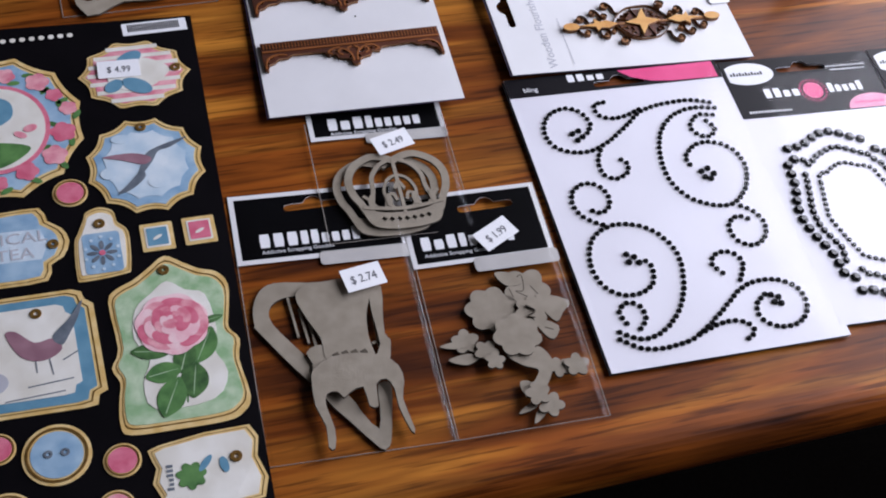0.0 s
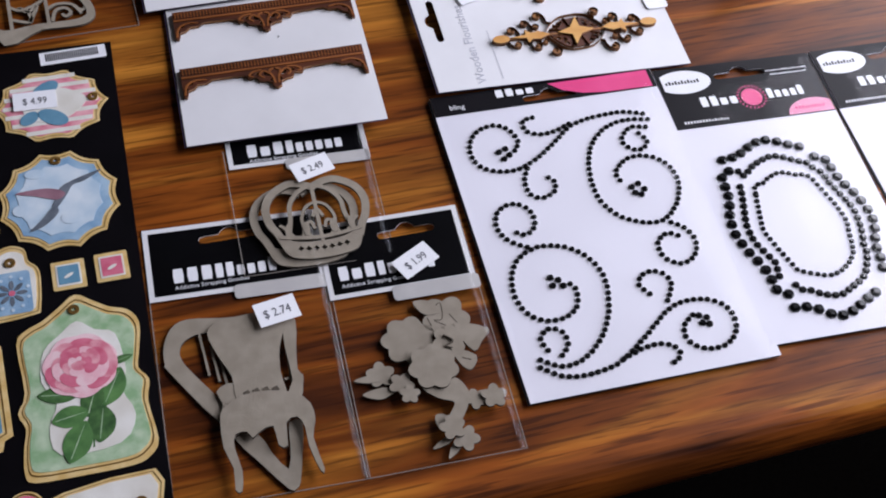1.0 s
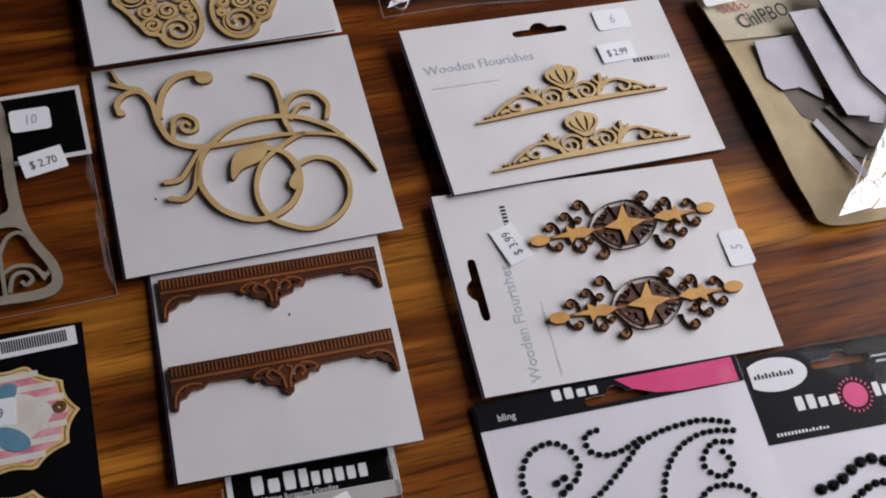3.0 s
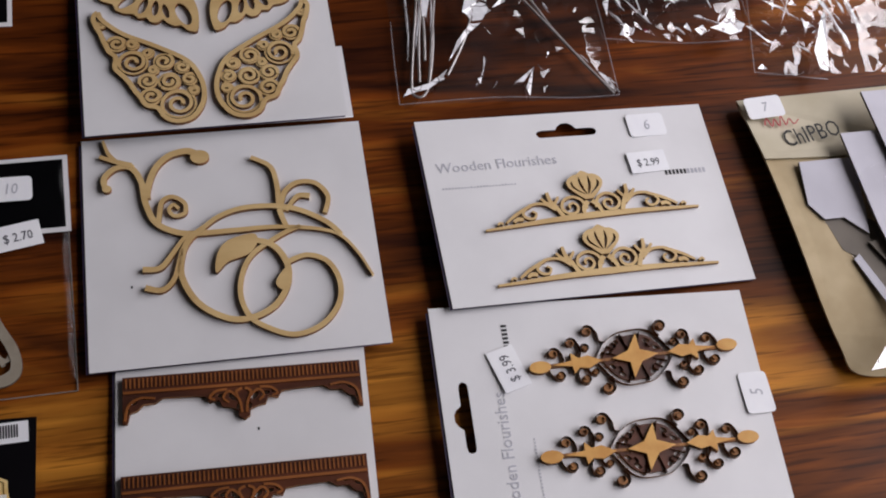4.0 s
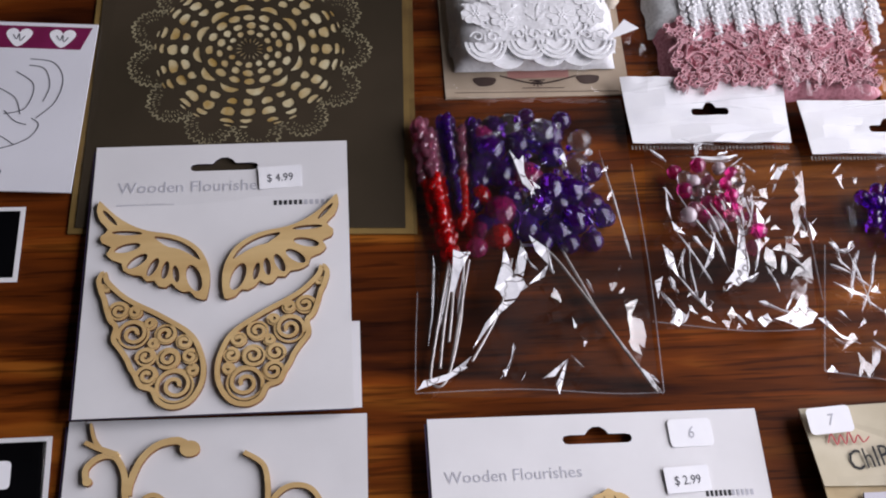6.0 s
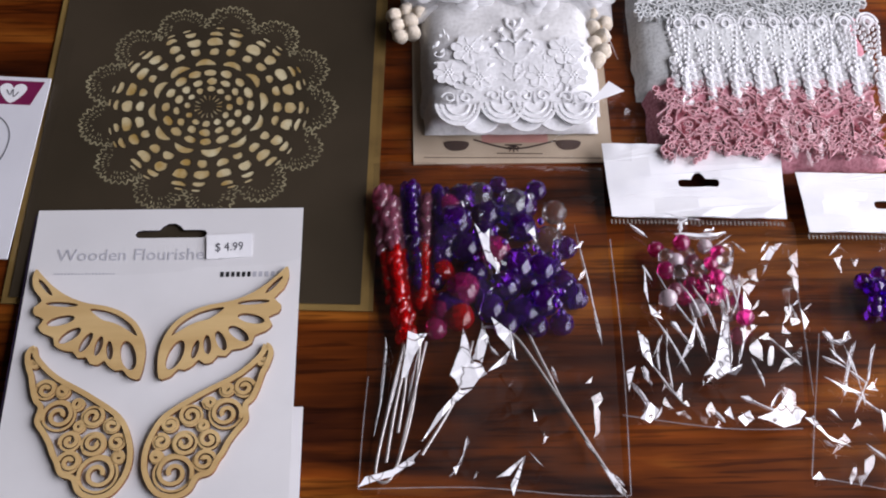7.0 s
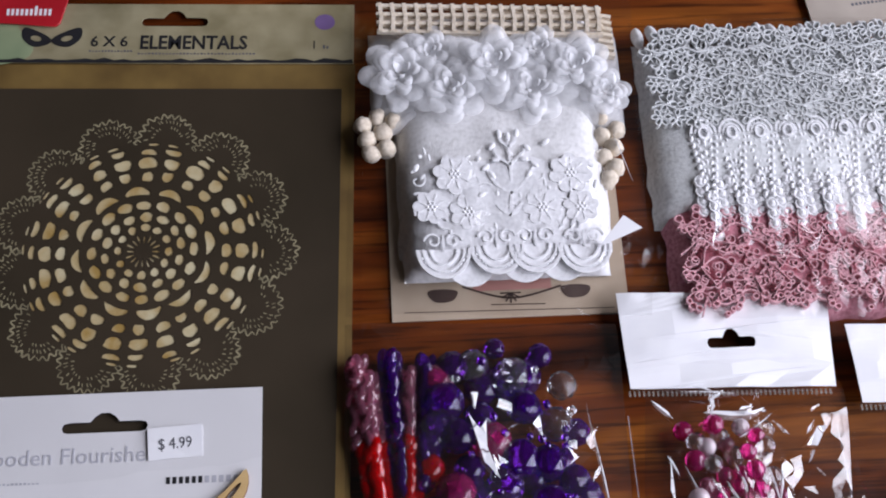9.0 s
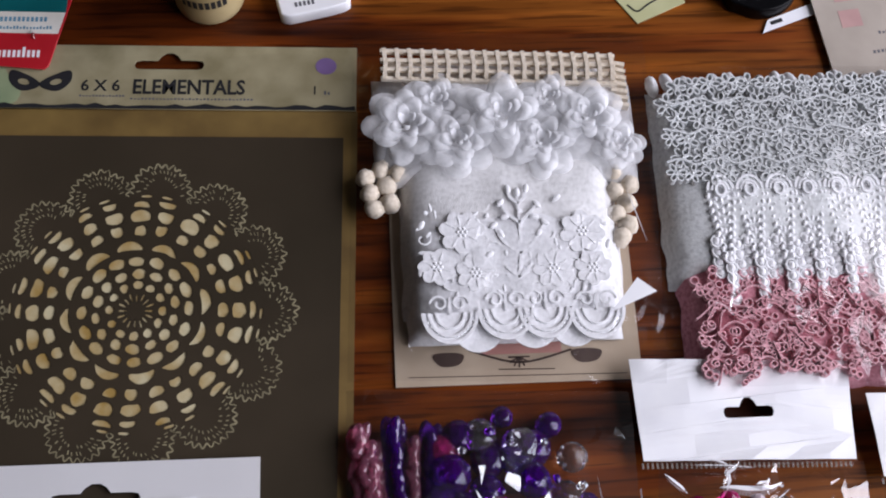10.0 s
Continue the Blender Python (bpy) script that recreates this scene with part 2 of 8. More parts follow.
def ribbon(bm, line, width, z0, z1, taper=(1, 1), mid=1.0, rise=0.0):
    """A flat strip with thickness along a line, its width going from taper[0] over mid to taper[1]."""
    n = len(line)
    rows = []
    for i, p in enumerate(line):
        d = (line[min(i + 1, n - 1)] - line[max(i - 1, 0)])
        if d.length < 1e-9:
            d = Vector((1, 0))
        d.normalize()
        u = i / (n - 1)
        k = taper[0] + (mid - taper[0]) * min(1, u * 2) if u < 0.5 else mid + (taper[1] - mid) * (u - 0.5) * 2
        o = Vector((-d.y, d.x)) * width / 2 * max(k, 0.05)
        h = z1 + rise * u
        rows.append([bm.verts.new((*(p + o), z0)), bm.verts.new((*(p - o), z0)), bm.verts.new((*(p - o), h)), bm.verts.new((*(p + o), h))])
    for a, b in zip(rows, rows[1:]):
        for k in range(4):
            f = bm.faces.new((a[k], a[(k + 1) % 4], b[(k + 1) % 4], b[k]))
            f.material_index = 0 if k == 2 else 1
    bm.faces.new(rows[0][::-1])
    bm.faces.new(rows[-1])


def marks(bm, x, y, z, total, h, n, w, seed=1):
    """A maker's mark that is not lettered: a row of plain rounded blocks."""
    r = random.Random(seed)
    step = total / n
    for i in range(n):
        hh = h * (1.35 if i == 0 else r.choice((1.0, 1.0, 0.95, 1.35)))
        cx = x + step * (i + 0.5)
        ribbon(bm, [Vector((cx, y + hh * k / 4)) for k in range(5)], step * 0.74, z, z + 0.00008, (0.86, 0.86), 1.0)


def bars(bm, x, y, z, total, height, n, seed=1, tall=0.5, tilt=0):
    """A line of print that cannot be read: small plain bars."""
    r = random.Random(seed)
    w = total / n
    m = pose(x, y, z, 0, 0, tilt)
    for i in range(n):
        h = height * (1.0 if r.random() < tall else 0.68)
        a = i * w
        vs = [bm.verts.new(m @ Vector((a + dx, dy, dz))) for dz in (0, 0.00008) for dx, dy in ((0, 0), (w * 0.6, 0), (w * 0.6, h), (0, h))]
        for f in ((4, 5, 6, 7), (0, 1, 5, 4), (1, 2, 6, 5), (2, 3, 7, 6), (3, 0, 4, 7)):
            bm.faces.new([vs[k] for k in f])


def two_sided(ob, cap=1):
    """Side faces of a cut plate take the second material."""
    for f in ob.data.polygons:
        if abs(f.normal.z) < 0.7:
            f.material_index = cap
    return ob


# ---- room ----
def structure(name, bm, material, label):
    return tagged(part(name, bm, material), label, name.split("_")[0], kind="structure")


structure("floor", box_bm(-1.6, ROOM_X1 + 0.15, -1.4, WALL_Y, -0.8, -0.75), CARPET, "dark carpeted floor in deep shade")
structure("ceiling", box_bm(-1.6, ROOM_X1 + 0.15, -1.4, WALL_Y, 1.7, 1.78), CEIL, "plain painted ceiling")
structure("wall_west", box_bm(-1.72, -1.6, -1.4, WALL_Y, -0.75, 1.7), WALL, "plain painted side wall")
structure("wall_north", box_bm(-1.72, ROOM_X1 + 0.15, WALL_Y, WALL_Y + 0.12, -0.75, 1.7), WALL, "plain painted wall")
structure("wall_south", box_bm(-1.72, ROOM_X1 + 0.15, -1.52, -1.4, -0.75, 1.7), WALL, "plain painted wall")
bm = bmesh.new()
for y0, y1, z0, z1 in ((-1.4, WIN_Y0, -0.75, 1.7), (WIN_Y1, WALL_Y, -0.75, 1.7), (WIN_Y0, WIN_Y1, -0.75, WIN_Z0), (WIN_Y0, WIN_Y1, WIN_Z1, 1.7)):
    b2 = box_bm(ROOM_X1, ROOM_X1 + 0.15, y0, y1, z0, z1)
    me = mesh_of("tmp", b2)
    bm.from_mesh(me)
    bpy.data.meshes.remove(me)
structure("wall_east", bm, WALL, "painted wall with a wide window opening")

# ---- table ----
table = thing("wooden_table", "dark stained oak table with a rounded front edge", "table")
T_X0, T_X1, T_Y0, T_Y1, T_H = -0.55, 1.05, 0.289, 1.55, 0.032
bm = bmesh.new()
prof = [(T_Y1, -T_H), (T_Y1, -0.0)]
prof += [(T_Y0 + 0.014 - 0.014 * math.sin(a), -0.016 + 0.016 * math.cos(a)) for a in (radians(12 * k) for k in range(0, 11))]
prof += [(T_Y0 + 0.01, -T_H)]
rows = [[bm.verts.new((x, y, z)) for y, z in prof] for x in (T_X0, T_X1)]
for i in range(len(prof)):
    j = (i + 1) % len(prof)
    bm.faces.new((rows[0][i], rows[0][j], rows[1][j], rows[1][i]))
bm.faces.new(rows[0][::-1])
bm.faces.new(rows[1])
bmesh.ops.recalc_face_normals(bm, faces=bm.faces[:])
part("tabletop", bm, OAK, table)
part("apron", box_bm(T_X0 + 0.1, T_X1 - 0.1, T_Y0 + 0.1, T_Y0 + 0.12, -0.11, -T_H), OAK, table)
for x in (T_X0 + 0.08, T_X1 - 0.15):
    for y in (T_Y0 + 0.08, T_Y1 - 0.15):
        part("leg", box_bm(x, x + 0.07, y, y + 0.07, -0.75, -T_H, 0.006), OAK, table)

# ---- printed cards with laser-cut wood ----
def mm(pts):
    return [Vector((x * 0.001, y * 0.001)) for x, y in pts]


def turned(mesh, m):
    mesh.transform(m)
    return mesh


def euro_slot(cx, cy, w, tilt=0, k=1.0):
    """The outline of a hang hole: a long slot with a bump in the middle."""
    a = w / 2
    pts = [(-a, 0), (-a * 0.95, -0.0017), (-a * 0.85, -0.0022), (a * 0.85, -0.0022), (a * 0.95, -0.0017), (a, 0), (a * 0.95, 0.0016), (a * 0.8, 0.0021), (a * 0.34, 0.0021),
           (a * 0.24, 0.0042), (a * 0.1, 0.0056), (-a * 0.1, 0.0056), (-a * 0.24, 0.0042), (-a * 0.34, 0.0021), (-a * 0.8, 0.0021), (-a * 0.95, 0.0016)]
    c, s = math.cos(radians(tilt)), math.sin(radians(tilt))
    return [Vector((cx + x * c - y * s * k, cy + x * s + y * c * k)) for x, y in pts]


def rect_loop(x0, x1, y0, y1):
    return [Vector(p) for p in ((x0, y0), (x1, y0), (x1, y1), (x0, y1))]


def flat_card(name, label, cx, cy, w, h, ang, z, slot=None, category="craft pack", group="wood flourish cards", front=None, rx=0, ry=0):
    """A white card with a hang slot, on a dark sheet offset left that paints its shadow; it may lean on a neighbour."""
    th = thing(name, label, category, group, cx, cy, z, ang, rx, ry)
    loops = [rect_loop(-w / 2, w / 2, -h / 2, h / 2)] + ([slot] if slot else [])
    part("card", plate("card", loops, 0.0007, 0.0011), front or WHITE, th)
    # added sheet: its dark violet rim left and below paints the shadow
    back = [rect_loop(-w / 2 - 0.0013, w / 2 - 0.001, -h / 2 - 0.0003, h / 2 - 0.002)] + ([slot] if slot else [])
    part("back_sheet", plate("back", back, 0, 0.0006), CARD_SHADOW, th, "dark violet sheet painted as card shadow")
    return th


def price_sticker(th, words, cx, cy, ang, z, w=0.0205, h=0.0125, hand=False):
    s = part("price_sticker", turned(plate("sticker", [rounded(0, 0, w, h, 0.002 if hand else 0.0004, 3)], 0, 0.00025), pose(cx, cy, z, 1.2, 1.5, ang)), PAPER, th, "white paper price sticker")
    me = writing(words, h * (0.62 if hand else 0.50), 0, -h * 0.2, 0.00032, 0, align="CENTER", sx=0.82, shear=0.15 if hand else 0.0)
    part("writing", turned(me, pose(cx, cy, z, 1.2, 1.5, ang)), PALE_INK if hand else INK, s)
    return s


CARD_TOP = 0.0011
WOOD = 0.0020

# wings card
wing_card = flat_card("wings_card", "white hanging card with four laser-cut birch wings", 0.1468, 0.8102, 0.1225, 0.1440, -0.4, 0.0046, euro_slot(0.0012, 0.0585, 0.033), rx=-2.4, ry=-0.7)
UP = mm([(-57.2, 39.3), (-54.5, 36.8), (-49, 31), (-42.3, 25.9), (-36, 22.8), (-30.7, 21.2), (-24, 20), (-17.5, 17.7), (-11.5, 13.8), (-7.7, 9.5), (-5, 4), (-3.6, -2), (-3.6, -9), (-4.8, -15.7), (-7.5, -15.8),
         (-10.1, -14.5), (-12.5, -11.5), (-15.5, -11.8), (-18.9, -9.6), (-21, -7), (-23.5, -8.9), (-27, -8.2), (-29, -5.2), (-32.5, -5.5), (-35, -2.5), (-39, -1.9), (-43.4, 0.6), (-44.5, 4.5),
         (-49, 6.5), (-51.8, 9.8), (-50, 13.6), (-54.3, 15.8), (-55.2, 19.6), (-52, 23), (-56, 28), (-58, 34)])
UP_HOLES = [oval(-51.6, 29.8, 5.6, 1.0, 16, 0, -50), oval(-43.0, 21.0, 7.2, 1.2, 16, 0, -4), oval(-42.4, 12.8, 6.2, 2.3, 16, 0, 14), oval(-37.4, 5.4, 5.6, 2.5, 16, 0, 38), oval(-30, 2.0, 5.2, 2.0, 14, 0, 66),
            oval(-24.2, 0.2, 4.8, 1.7, 14, 0, 82), oval(-19.2, -2.0, 4.6, 1.5, 14, 0, 100), oval(-10.8, -4.6, 7.4, 3.3, 18, 0, 108)]
UP_HOLES = [mm(h) for h in UP_HOLES] + [curve(mm([(-30.3, 18.4), (-24, 17.7), (-17, 14.9), (-11, 10), (-8.2, 5), (-11.5, 7), (-16, 10), (-20, 11.8), (-24.5, 13.2)]), 4, True)]
AXIS = -0.0014
for sgn in (1, -1):
    loops = [curve(UP, 2, True)] + UP_HOLES
    loops = [[Vector((p.x if sgn > 0 else AXIS - p.x, p.y)) for p in lp] for lp in loops]
    two_sided(part("feather_wing", plate("wing", loops, CARD_TOP, CARD_TOP + WOOD), [BIRCH, BURNT], wing_card))
LOW = mm([(-52.0, -0.4), (-49.8, -5.5), (-40.7, -14.5), (-25.6, -23.4), (-11.6, -33.3), (-6.3, -43.2), (-4.8, -52.2), (-6.4, -60.2), (-11.3, -67.0), (-18.3, -68.8), (-24.0, -66.0), (-27.0, -60.4), (-32.2, -58.2), (-34.8, -53.0), (-37.0, -49.4),
          (-38.9, -45.0), (-41.8, -40.4), (-45.4, -35.0), (-44.8, -28.6), (-47.6, -25.0), (-49.6, -19.5), (-51.2, -13.6), (-52.9, -9.6), (-54.2, -3.6)])
AXIS = -0.0036
CURLS = [(-36.8, -32.3, 6.8, 200, -1.6), (-43.9, -20.3, 4.3, 160, -1.4), (-36.5, -21.3, 2.9, 20, 1.3), (-22.4, -33.0, 4.6, 60, -1.4), (-14.0, -37.0, 3.3, 80, -1.2), (-11.0, -44.6, 3.3, 60, 1.2),
         (-20.6, -45.2, 5.0, 220, 1.5), (-30.6, -43.9, 4.2, 200, -1.3), (-29.6, -53.2, 4.6, 170, -1.4), (-17.2, -58.4, 8.0, 200, -1.6), (-50.4, -8.0, 1.9, 120, 1.2), (-29.6, -27.4, 2.6, 0, 1.2), (-9.8, -51.4, 2.6, 90, -1.2), (-27.6, -37.6, 2.4, 30, 1.2)]
for sgn in (1, -1):
    bm = bmesh.new()
    curls = []
    edge = curve(LOW, 5, True)
    edge.append(edge[0])
    ribbon(bm, [Vector((p.x if sgn > 0 else AXIS - p.x, p.y)) for p in edge], 0.0024, CARD_TOP, CARD_TOP + WOOD)
    for k, (x, y, r, a, tn) in enumerate(CURLS):
        ln = spiral(x * 0.001, y * 0.001, r * 0.001, r * 0.00022, a, tn)
        cb = bmesh.new()
        ribbon(cb, [Vector((p.x if sgn > 0 else AXIS - p.x, p.y)) for p in ln], 0.0017, CARD_TOP, CARD_TOP + WOOD - 0.00002 * (k + 1), (1, 1.15))
        ribbon(cb, [Vector((p.x if sgn > 0 else AXIS - p.x, p.y)) for p in spiral(x * 0.001, y * 0.001, r * 0.00099, r * 0.00099, a, math.copysign(1.0, -tn))], 0.0011, CARD_TOP, CARD_TOP + WOOD - 0.0004 - 0.00002 * k)
        bmesh.ops.recalc_face_normals(cb, faces=cb.faces[:])
        curls.append(cb)
    bmesh.ops.recalc_face_normals(bm, faces=bm.faces[:])
    wob = part("scroll_wing", bm, [BIRCH, BURNT], wing_card)
    for cb in curls:
        part("curl", cb, [BIRCH, BURNT], wob)
part("writing", writing("Wooden Flourishes", 0.0088, -0.0495, 0.0445, CARD_TOP + 0.00008, sx=1.0), PALE_INK, wing_card, "pale grey printed words")
bm = bmesh.new()
bars(bm, 0.0255, 0.0352, CARD_TOP + 0.00005, 0.0145, 0.0026, 6, 3, 1.0)
part("brand_mark", bm, DARK_INK, wing_card)
bm = bmesh.new()
bars(bm, 0.0400, 0.0352, CARD_TOP + 0.00005, 0.0135, 0.0026, 5, 5, 1.0)
part("brand_mark_end", bm, PALE_INK, wing_card)
bm = bmesh.new()
bars(bm, -0.0495, 0.0372, CARD_TOP + 0.00005, 0.028, 0.0008, 18, 4)
part("small_print", bm, PALE_INK, wing_card)
price_sticker(wing_card, "$ 4.99", 0.0284, 0.0512, 4, CARD_TOP + 0.0004)

# swirl card
swirl_card = flat_card("scroll_card", "white card with one large birch scroll flourish", 0.1465, 0.6795, 0.1304, 0.1180, -1.4, 0.0033, rx=-1.1, ry=-1.3)
LINES = [  # points, width, taper start, taper end
    ([(-56, 30.5), (-56.4, 36.7), (-51, 41.6), (-44.2, 41.1), (-39.9, 33.2), (-38.7, 22.6), (-35.2, 11.9), (-28.6, 6.4), (-19.6, 3.7), (0.3, 3.4), (12, 3.6), (23.5, 2.9), (38.7, 0.2), (47.8, -4.1), (54.5, -13.4), (59.8, -25.7)], 2.9, 0.9, 0.35),
    ([(-37.7, 24), (-37.2, 29.4), (-33.4, 39.6), (-26.9, 46.1), (-18.9, 48.1), (-14.5, 46.3)], 2.9, 1.1, 1.3),
    ([(-33.5, 9.5), (-32.6, 15), (-31.1, 21.8), (-26.3, 23.8), (-21.1, 19.8), (-21.4, 14.6), (-26, 13.6), (-28.3, 17), (-26.2, 19.6), (-24, 17.5)], 2.0, 1.2, 0.8),
    ([(-43, 41.6), (-50, 44.6), (-54.1, 49.9), (-56.3, 57.3)], 2.2, 1.0, 0.5),
    ([(-44, 42.4), (-52, 45.6), (-58.1, 48.5)], 2.4, 1.2, 0.8),
    ([(-13.4, 6.1), (-19.5, 1.4), (-23.4, -5.7), (-24.6, -17.8), (-18.4, -31.5), (-7, -40), (3.3, -41.4), (14.1, -36.9), (20.9, -27.8), (22.4, -18.1), (19.4, -9.5), (14.4, -4.6), (7.8, -2.4)], 2.8, 1.0, 1.0),
    ([(-15.7, 4.4), (-6.9, 11.0), (4.1, 14.6), (18.2, 14.5), (30.4, 11.2), (42.2, 3.6), (48, -3.4)], 2.6, 0.8, 0.9),
    ([(30, 2.6), (24, 0.6), (16.8, -3.2), (7.1, -9.8), (1.8, -19.2), (0.3, -30.4), (3.4, -40.4), (10.4, -46.6), (21.9, -51.3), (34.1, -48), (42.7, -38.6), (44.6, -27.3), (40.3, -16.8), (31.4, -12.6), (22.5, -15.2)], 2.4, 0.9, 1.0),
    ([(23.7, 3.0), (21.4, 12.7), (21.6, 25), (19.4, 35.9), (10.8, 41.9)], 2.4, 1.0, 0.9),
    ([(22.6, 11.8), (22.9, 17), (25.6, 22.6), (31.7, 26.2), (39.6, 24.8), (44.4, 17.2), (42, 8.6)], 2.4, 1.1, 0.9),
    ([(24.5, 11.4), (27.5, 15.7), (31.1, 18.9), (36.0, 18.2)], 2.2, 0.8, 1.3),
    ([(-20.5, 3.8), (-24.4, -0.8), (-28.4, -6.4), (-33.9, -12.6), (-41.4, -12.6)], 2.2, 0.8, 1.3),
    ([(-23.8, -4), (-25.6, -11), (-28.2, -19), (-33.6, -23.6), (-40.8, -21.8)], 2.2, 0.8, 1.3),
]
flourish = None
for k, (pts, w, t0, t1) in enumerate(LINES):
    bm = bmesh.new()
    ribbon(bm, curve(mm(pts), 6), w * 0.001, CARD_TOP, CARD_TOP + WOOD + 0.00002 * (k % 7), (t0, t1))
    bmesh.ops.recalc_face_normals(bm, faces=bm.faces[:])
    ob = part("scroll" if flourish else "scroll_flourish", bm, [BIRCH, BURNT], flourish or swirl_card)
    flourish = flourish or ob
for pts in ([(-9.6, -17.6), (-8.4, -8), (-3.1, -1.6), (7.8, 0.9), (10.2, -3.0), (5.6, -9.4), (-3.8, -12.5)], [(23.6, -15.6), (18, -21.6), (16.2, -26.0), (19.0, -29.0), (22.0, -26.2), (22.6, -20)]):
    two_sided(part("leaf", plate("leaf", [curve(mm(pts), 5, True)], CARD_TOP, CARD_TOP + WOOD + 0.00018), [BIRCH, BURNT], flourish))
two_sided(part("bud", plate("bud", [mm(oval(-12.6, 44.2, 4.4, 3.7, 20))], CARD_TOP, CARD_TOP + WOOD + 0.0002), [BIRCH, BURNT], flourish))
two_sided(part("bud", plate("bud", [mm(oval(-55.4, 30.6, 2.1, 1.9, 14))], CARD_TOP, CARD_TOP + WOOD + 0.0002), [BIRCH, BURNT], flourish))
flourish.location = (0.0010, 0.0, 0)
bm = bmesh.new()
bars(bm, -0.046, -0.0205, CARD_TOP + 0.00005, 0.0012, 0.0012, 1, 2, 1.0)
part("print_speck", bm, DARK_INK, swirl_card)
# the longer sheet whose edge shows behind the wings card
long_sheet = thing("white_insert_sheet", "white backing sheet under the wings card", "paper", "", 0.1508, 0.7560, 0.0030, -0.6)
part("sheet", plate("sheet", [rect_loop(-0.0645, 0.0605, -0.0150, 0.0270)], 0.0, 0.0011), WHITE, long_sheet)

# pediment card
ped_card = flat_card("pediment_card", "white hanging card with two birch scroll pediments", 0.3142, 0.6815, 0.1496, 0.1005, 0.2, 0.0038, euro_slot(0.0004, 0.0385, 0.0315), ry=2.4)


def pediment(parent, x, y, ang, length):
    h = length / 2
    top = CARD_TOP + WOOD * 0.8
    m = pose(x, y, 0, 0, 0, ang)

    def put(pts):
        return [(m @ Vector((p[0], p[1], 0))).to_2d() for p in pts]
    bm = bmesh.new()
    ribbon(bm, put(curve([(-h, -0.0004), (-h * 0.72, 0.0002), (-h * 0.4, 0.0010), (0, 0.0013), (h * 0.4, 0.0010), (h * 0.72, 0.0002), (h, -0.0004)], 5)), 0.0034, CARD_TOP, top, (0.3, 0.3))
    k = 0
    for s in (-1, 1):
        for pts, w in (([(0.0010, 0.0090), (0.0035, 0.0060), (0.0045, 0.0025)], 0.0024),
                       ([(0.0024, 0.0052), (0.0042, 0.0100), (0.0088, 0.0122), (0.0134, 0.0102), (0.0146, 0.0064), (0.0120, 0.0034), (0.0082, 0.0036), (0.0066, 0.0064), (0.0084, 0.0088), (0.0108, 0.0078), (0.0106, 0.0060)], 0.0015),
                       ([(0.0150, 0.0020), (0.0172, 0.0070), (0.0196, 0.0112), (0.0202, 0.0160)], 0.0022), ([(0.0180, 0.0090), (0.0160, 0.0118), (0.0152, 0.0132)], 0.0014), ([(0.0186, 0.0090), (0.0216, 0.0102), (0.0240, 0.0130)], 0.0017),
                       ([(0.0180, 0.0060), (0.0232, 0.0100), (0.0300, 0.0100), (0.0345, 0.0064), (0.0330, 0.0034), (0.0296, 0.0030), (0.0282, 0.0054), (0.0300, 0.0068)], 0.0014),
                       ([(0.0300, 0.0098), (0.0380, 0.0060), (0.0436, 0.0022)], 0.0016), ([(0.0352, 0.0030), (0.0380, 0.0034), (0.0400, 0.0020)], 0.0020), ([(0.0455, 0.0018), (0.0470, 0.0026), (0.0482, 0.0014)], 0.0012)):
            k += 1
            q = [Vector((p.x * s, p.y)) for p in curve([Vector(p) for p in pts], 4)]
            ribbon(bm, put(q), w, CARD_TOP, top + 0.00002 * k, (1, 0.7))
    bmesh.ops.recalc_face_normals(bm, faces=bm.faces[:])
    ob = part("pediment", bm, [BIRCH, BURNT], parent)
    # pointed bulb with four leaning slots
    half = [(0.0020, 0.0100), (0.0050, 0.0128), (0.0080, 0.0160), (0.0092, 0.0190), (0.0082, 0.0216), (0.0056, 0.0234), (0.0034, 0.0238), (0.0012, 0.0252), (0.0, 0.0258)]
    line = curve([Vector(p) for p in half], 3)
    shell = [(p.x, p.y) for p in line] + [(-p.x, p.y) for p in line[-2::-1]]
    holes = []
    for lean in (-0.72, -0.26, 0.26, 0.72):
        rail = [(lean * (0.0016 + 0.0078 * math.sin(math.pi * 0.62 * u)), 0.0126 + (0.0100 - 0.0022 * lean * lean * 2) * u, 0.00072 * math.sin(math.pi * (0.06 + 0.88 * u)) ** 0.8) for u in (i / 9 for i in range(10))]
        holes.append(put([(x - w, y) for x, y, w in rail] + [(x + w, y) for x, y, w in rail[::-1]]))
    two_sided(part("shell", plate("shell", [put(shell)] + holes, CARD_TOP, top + 0.0004), [BIRCH, BURNT], ob))
    return ob


pediment(ped_card, 0.0026, -0.0106, 2.0, 0.1085)
pediment(ped_card, 0.0030, -0.0406, 0.8, 0.1100)
part("writing", writing("Wooden Flourishes", 0.0076, -0.0690, 0.0205, CARD_TOP + 0.00008, 0.8), PALE_INK, ped_card, "pale grey printed words")
bm = bmesh.new()
bars(bm, 0.0455, 0.0103, CARD_TOP + 0.00005, 0.0120, 0.0026, 6, 3, 1.0)
part("brand_mark", bm, DARK_INK, ped_card)
bm = bmesh.new()
bars(bm, 0.0572, 0.0103, CARD_TOP + 0.00005, 0.0105, 0.0026, 5, 5, 1.0)
part("brand_mark_end", bm, PALE_INK, ped_card)
bm = bmesh.new()
bars(bm, -0.0680, 0.0113, CARD_TOP + 0.00005, 0.037, 0.0008, 24, 4)
part("small_print", bm, PALE_INK, ped_card)
price_sticker(ped_card, "6", 0.0430, 0.0397, 1.5, CARD_TOP + 0.0003, 0.0200, 0.0130, True)
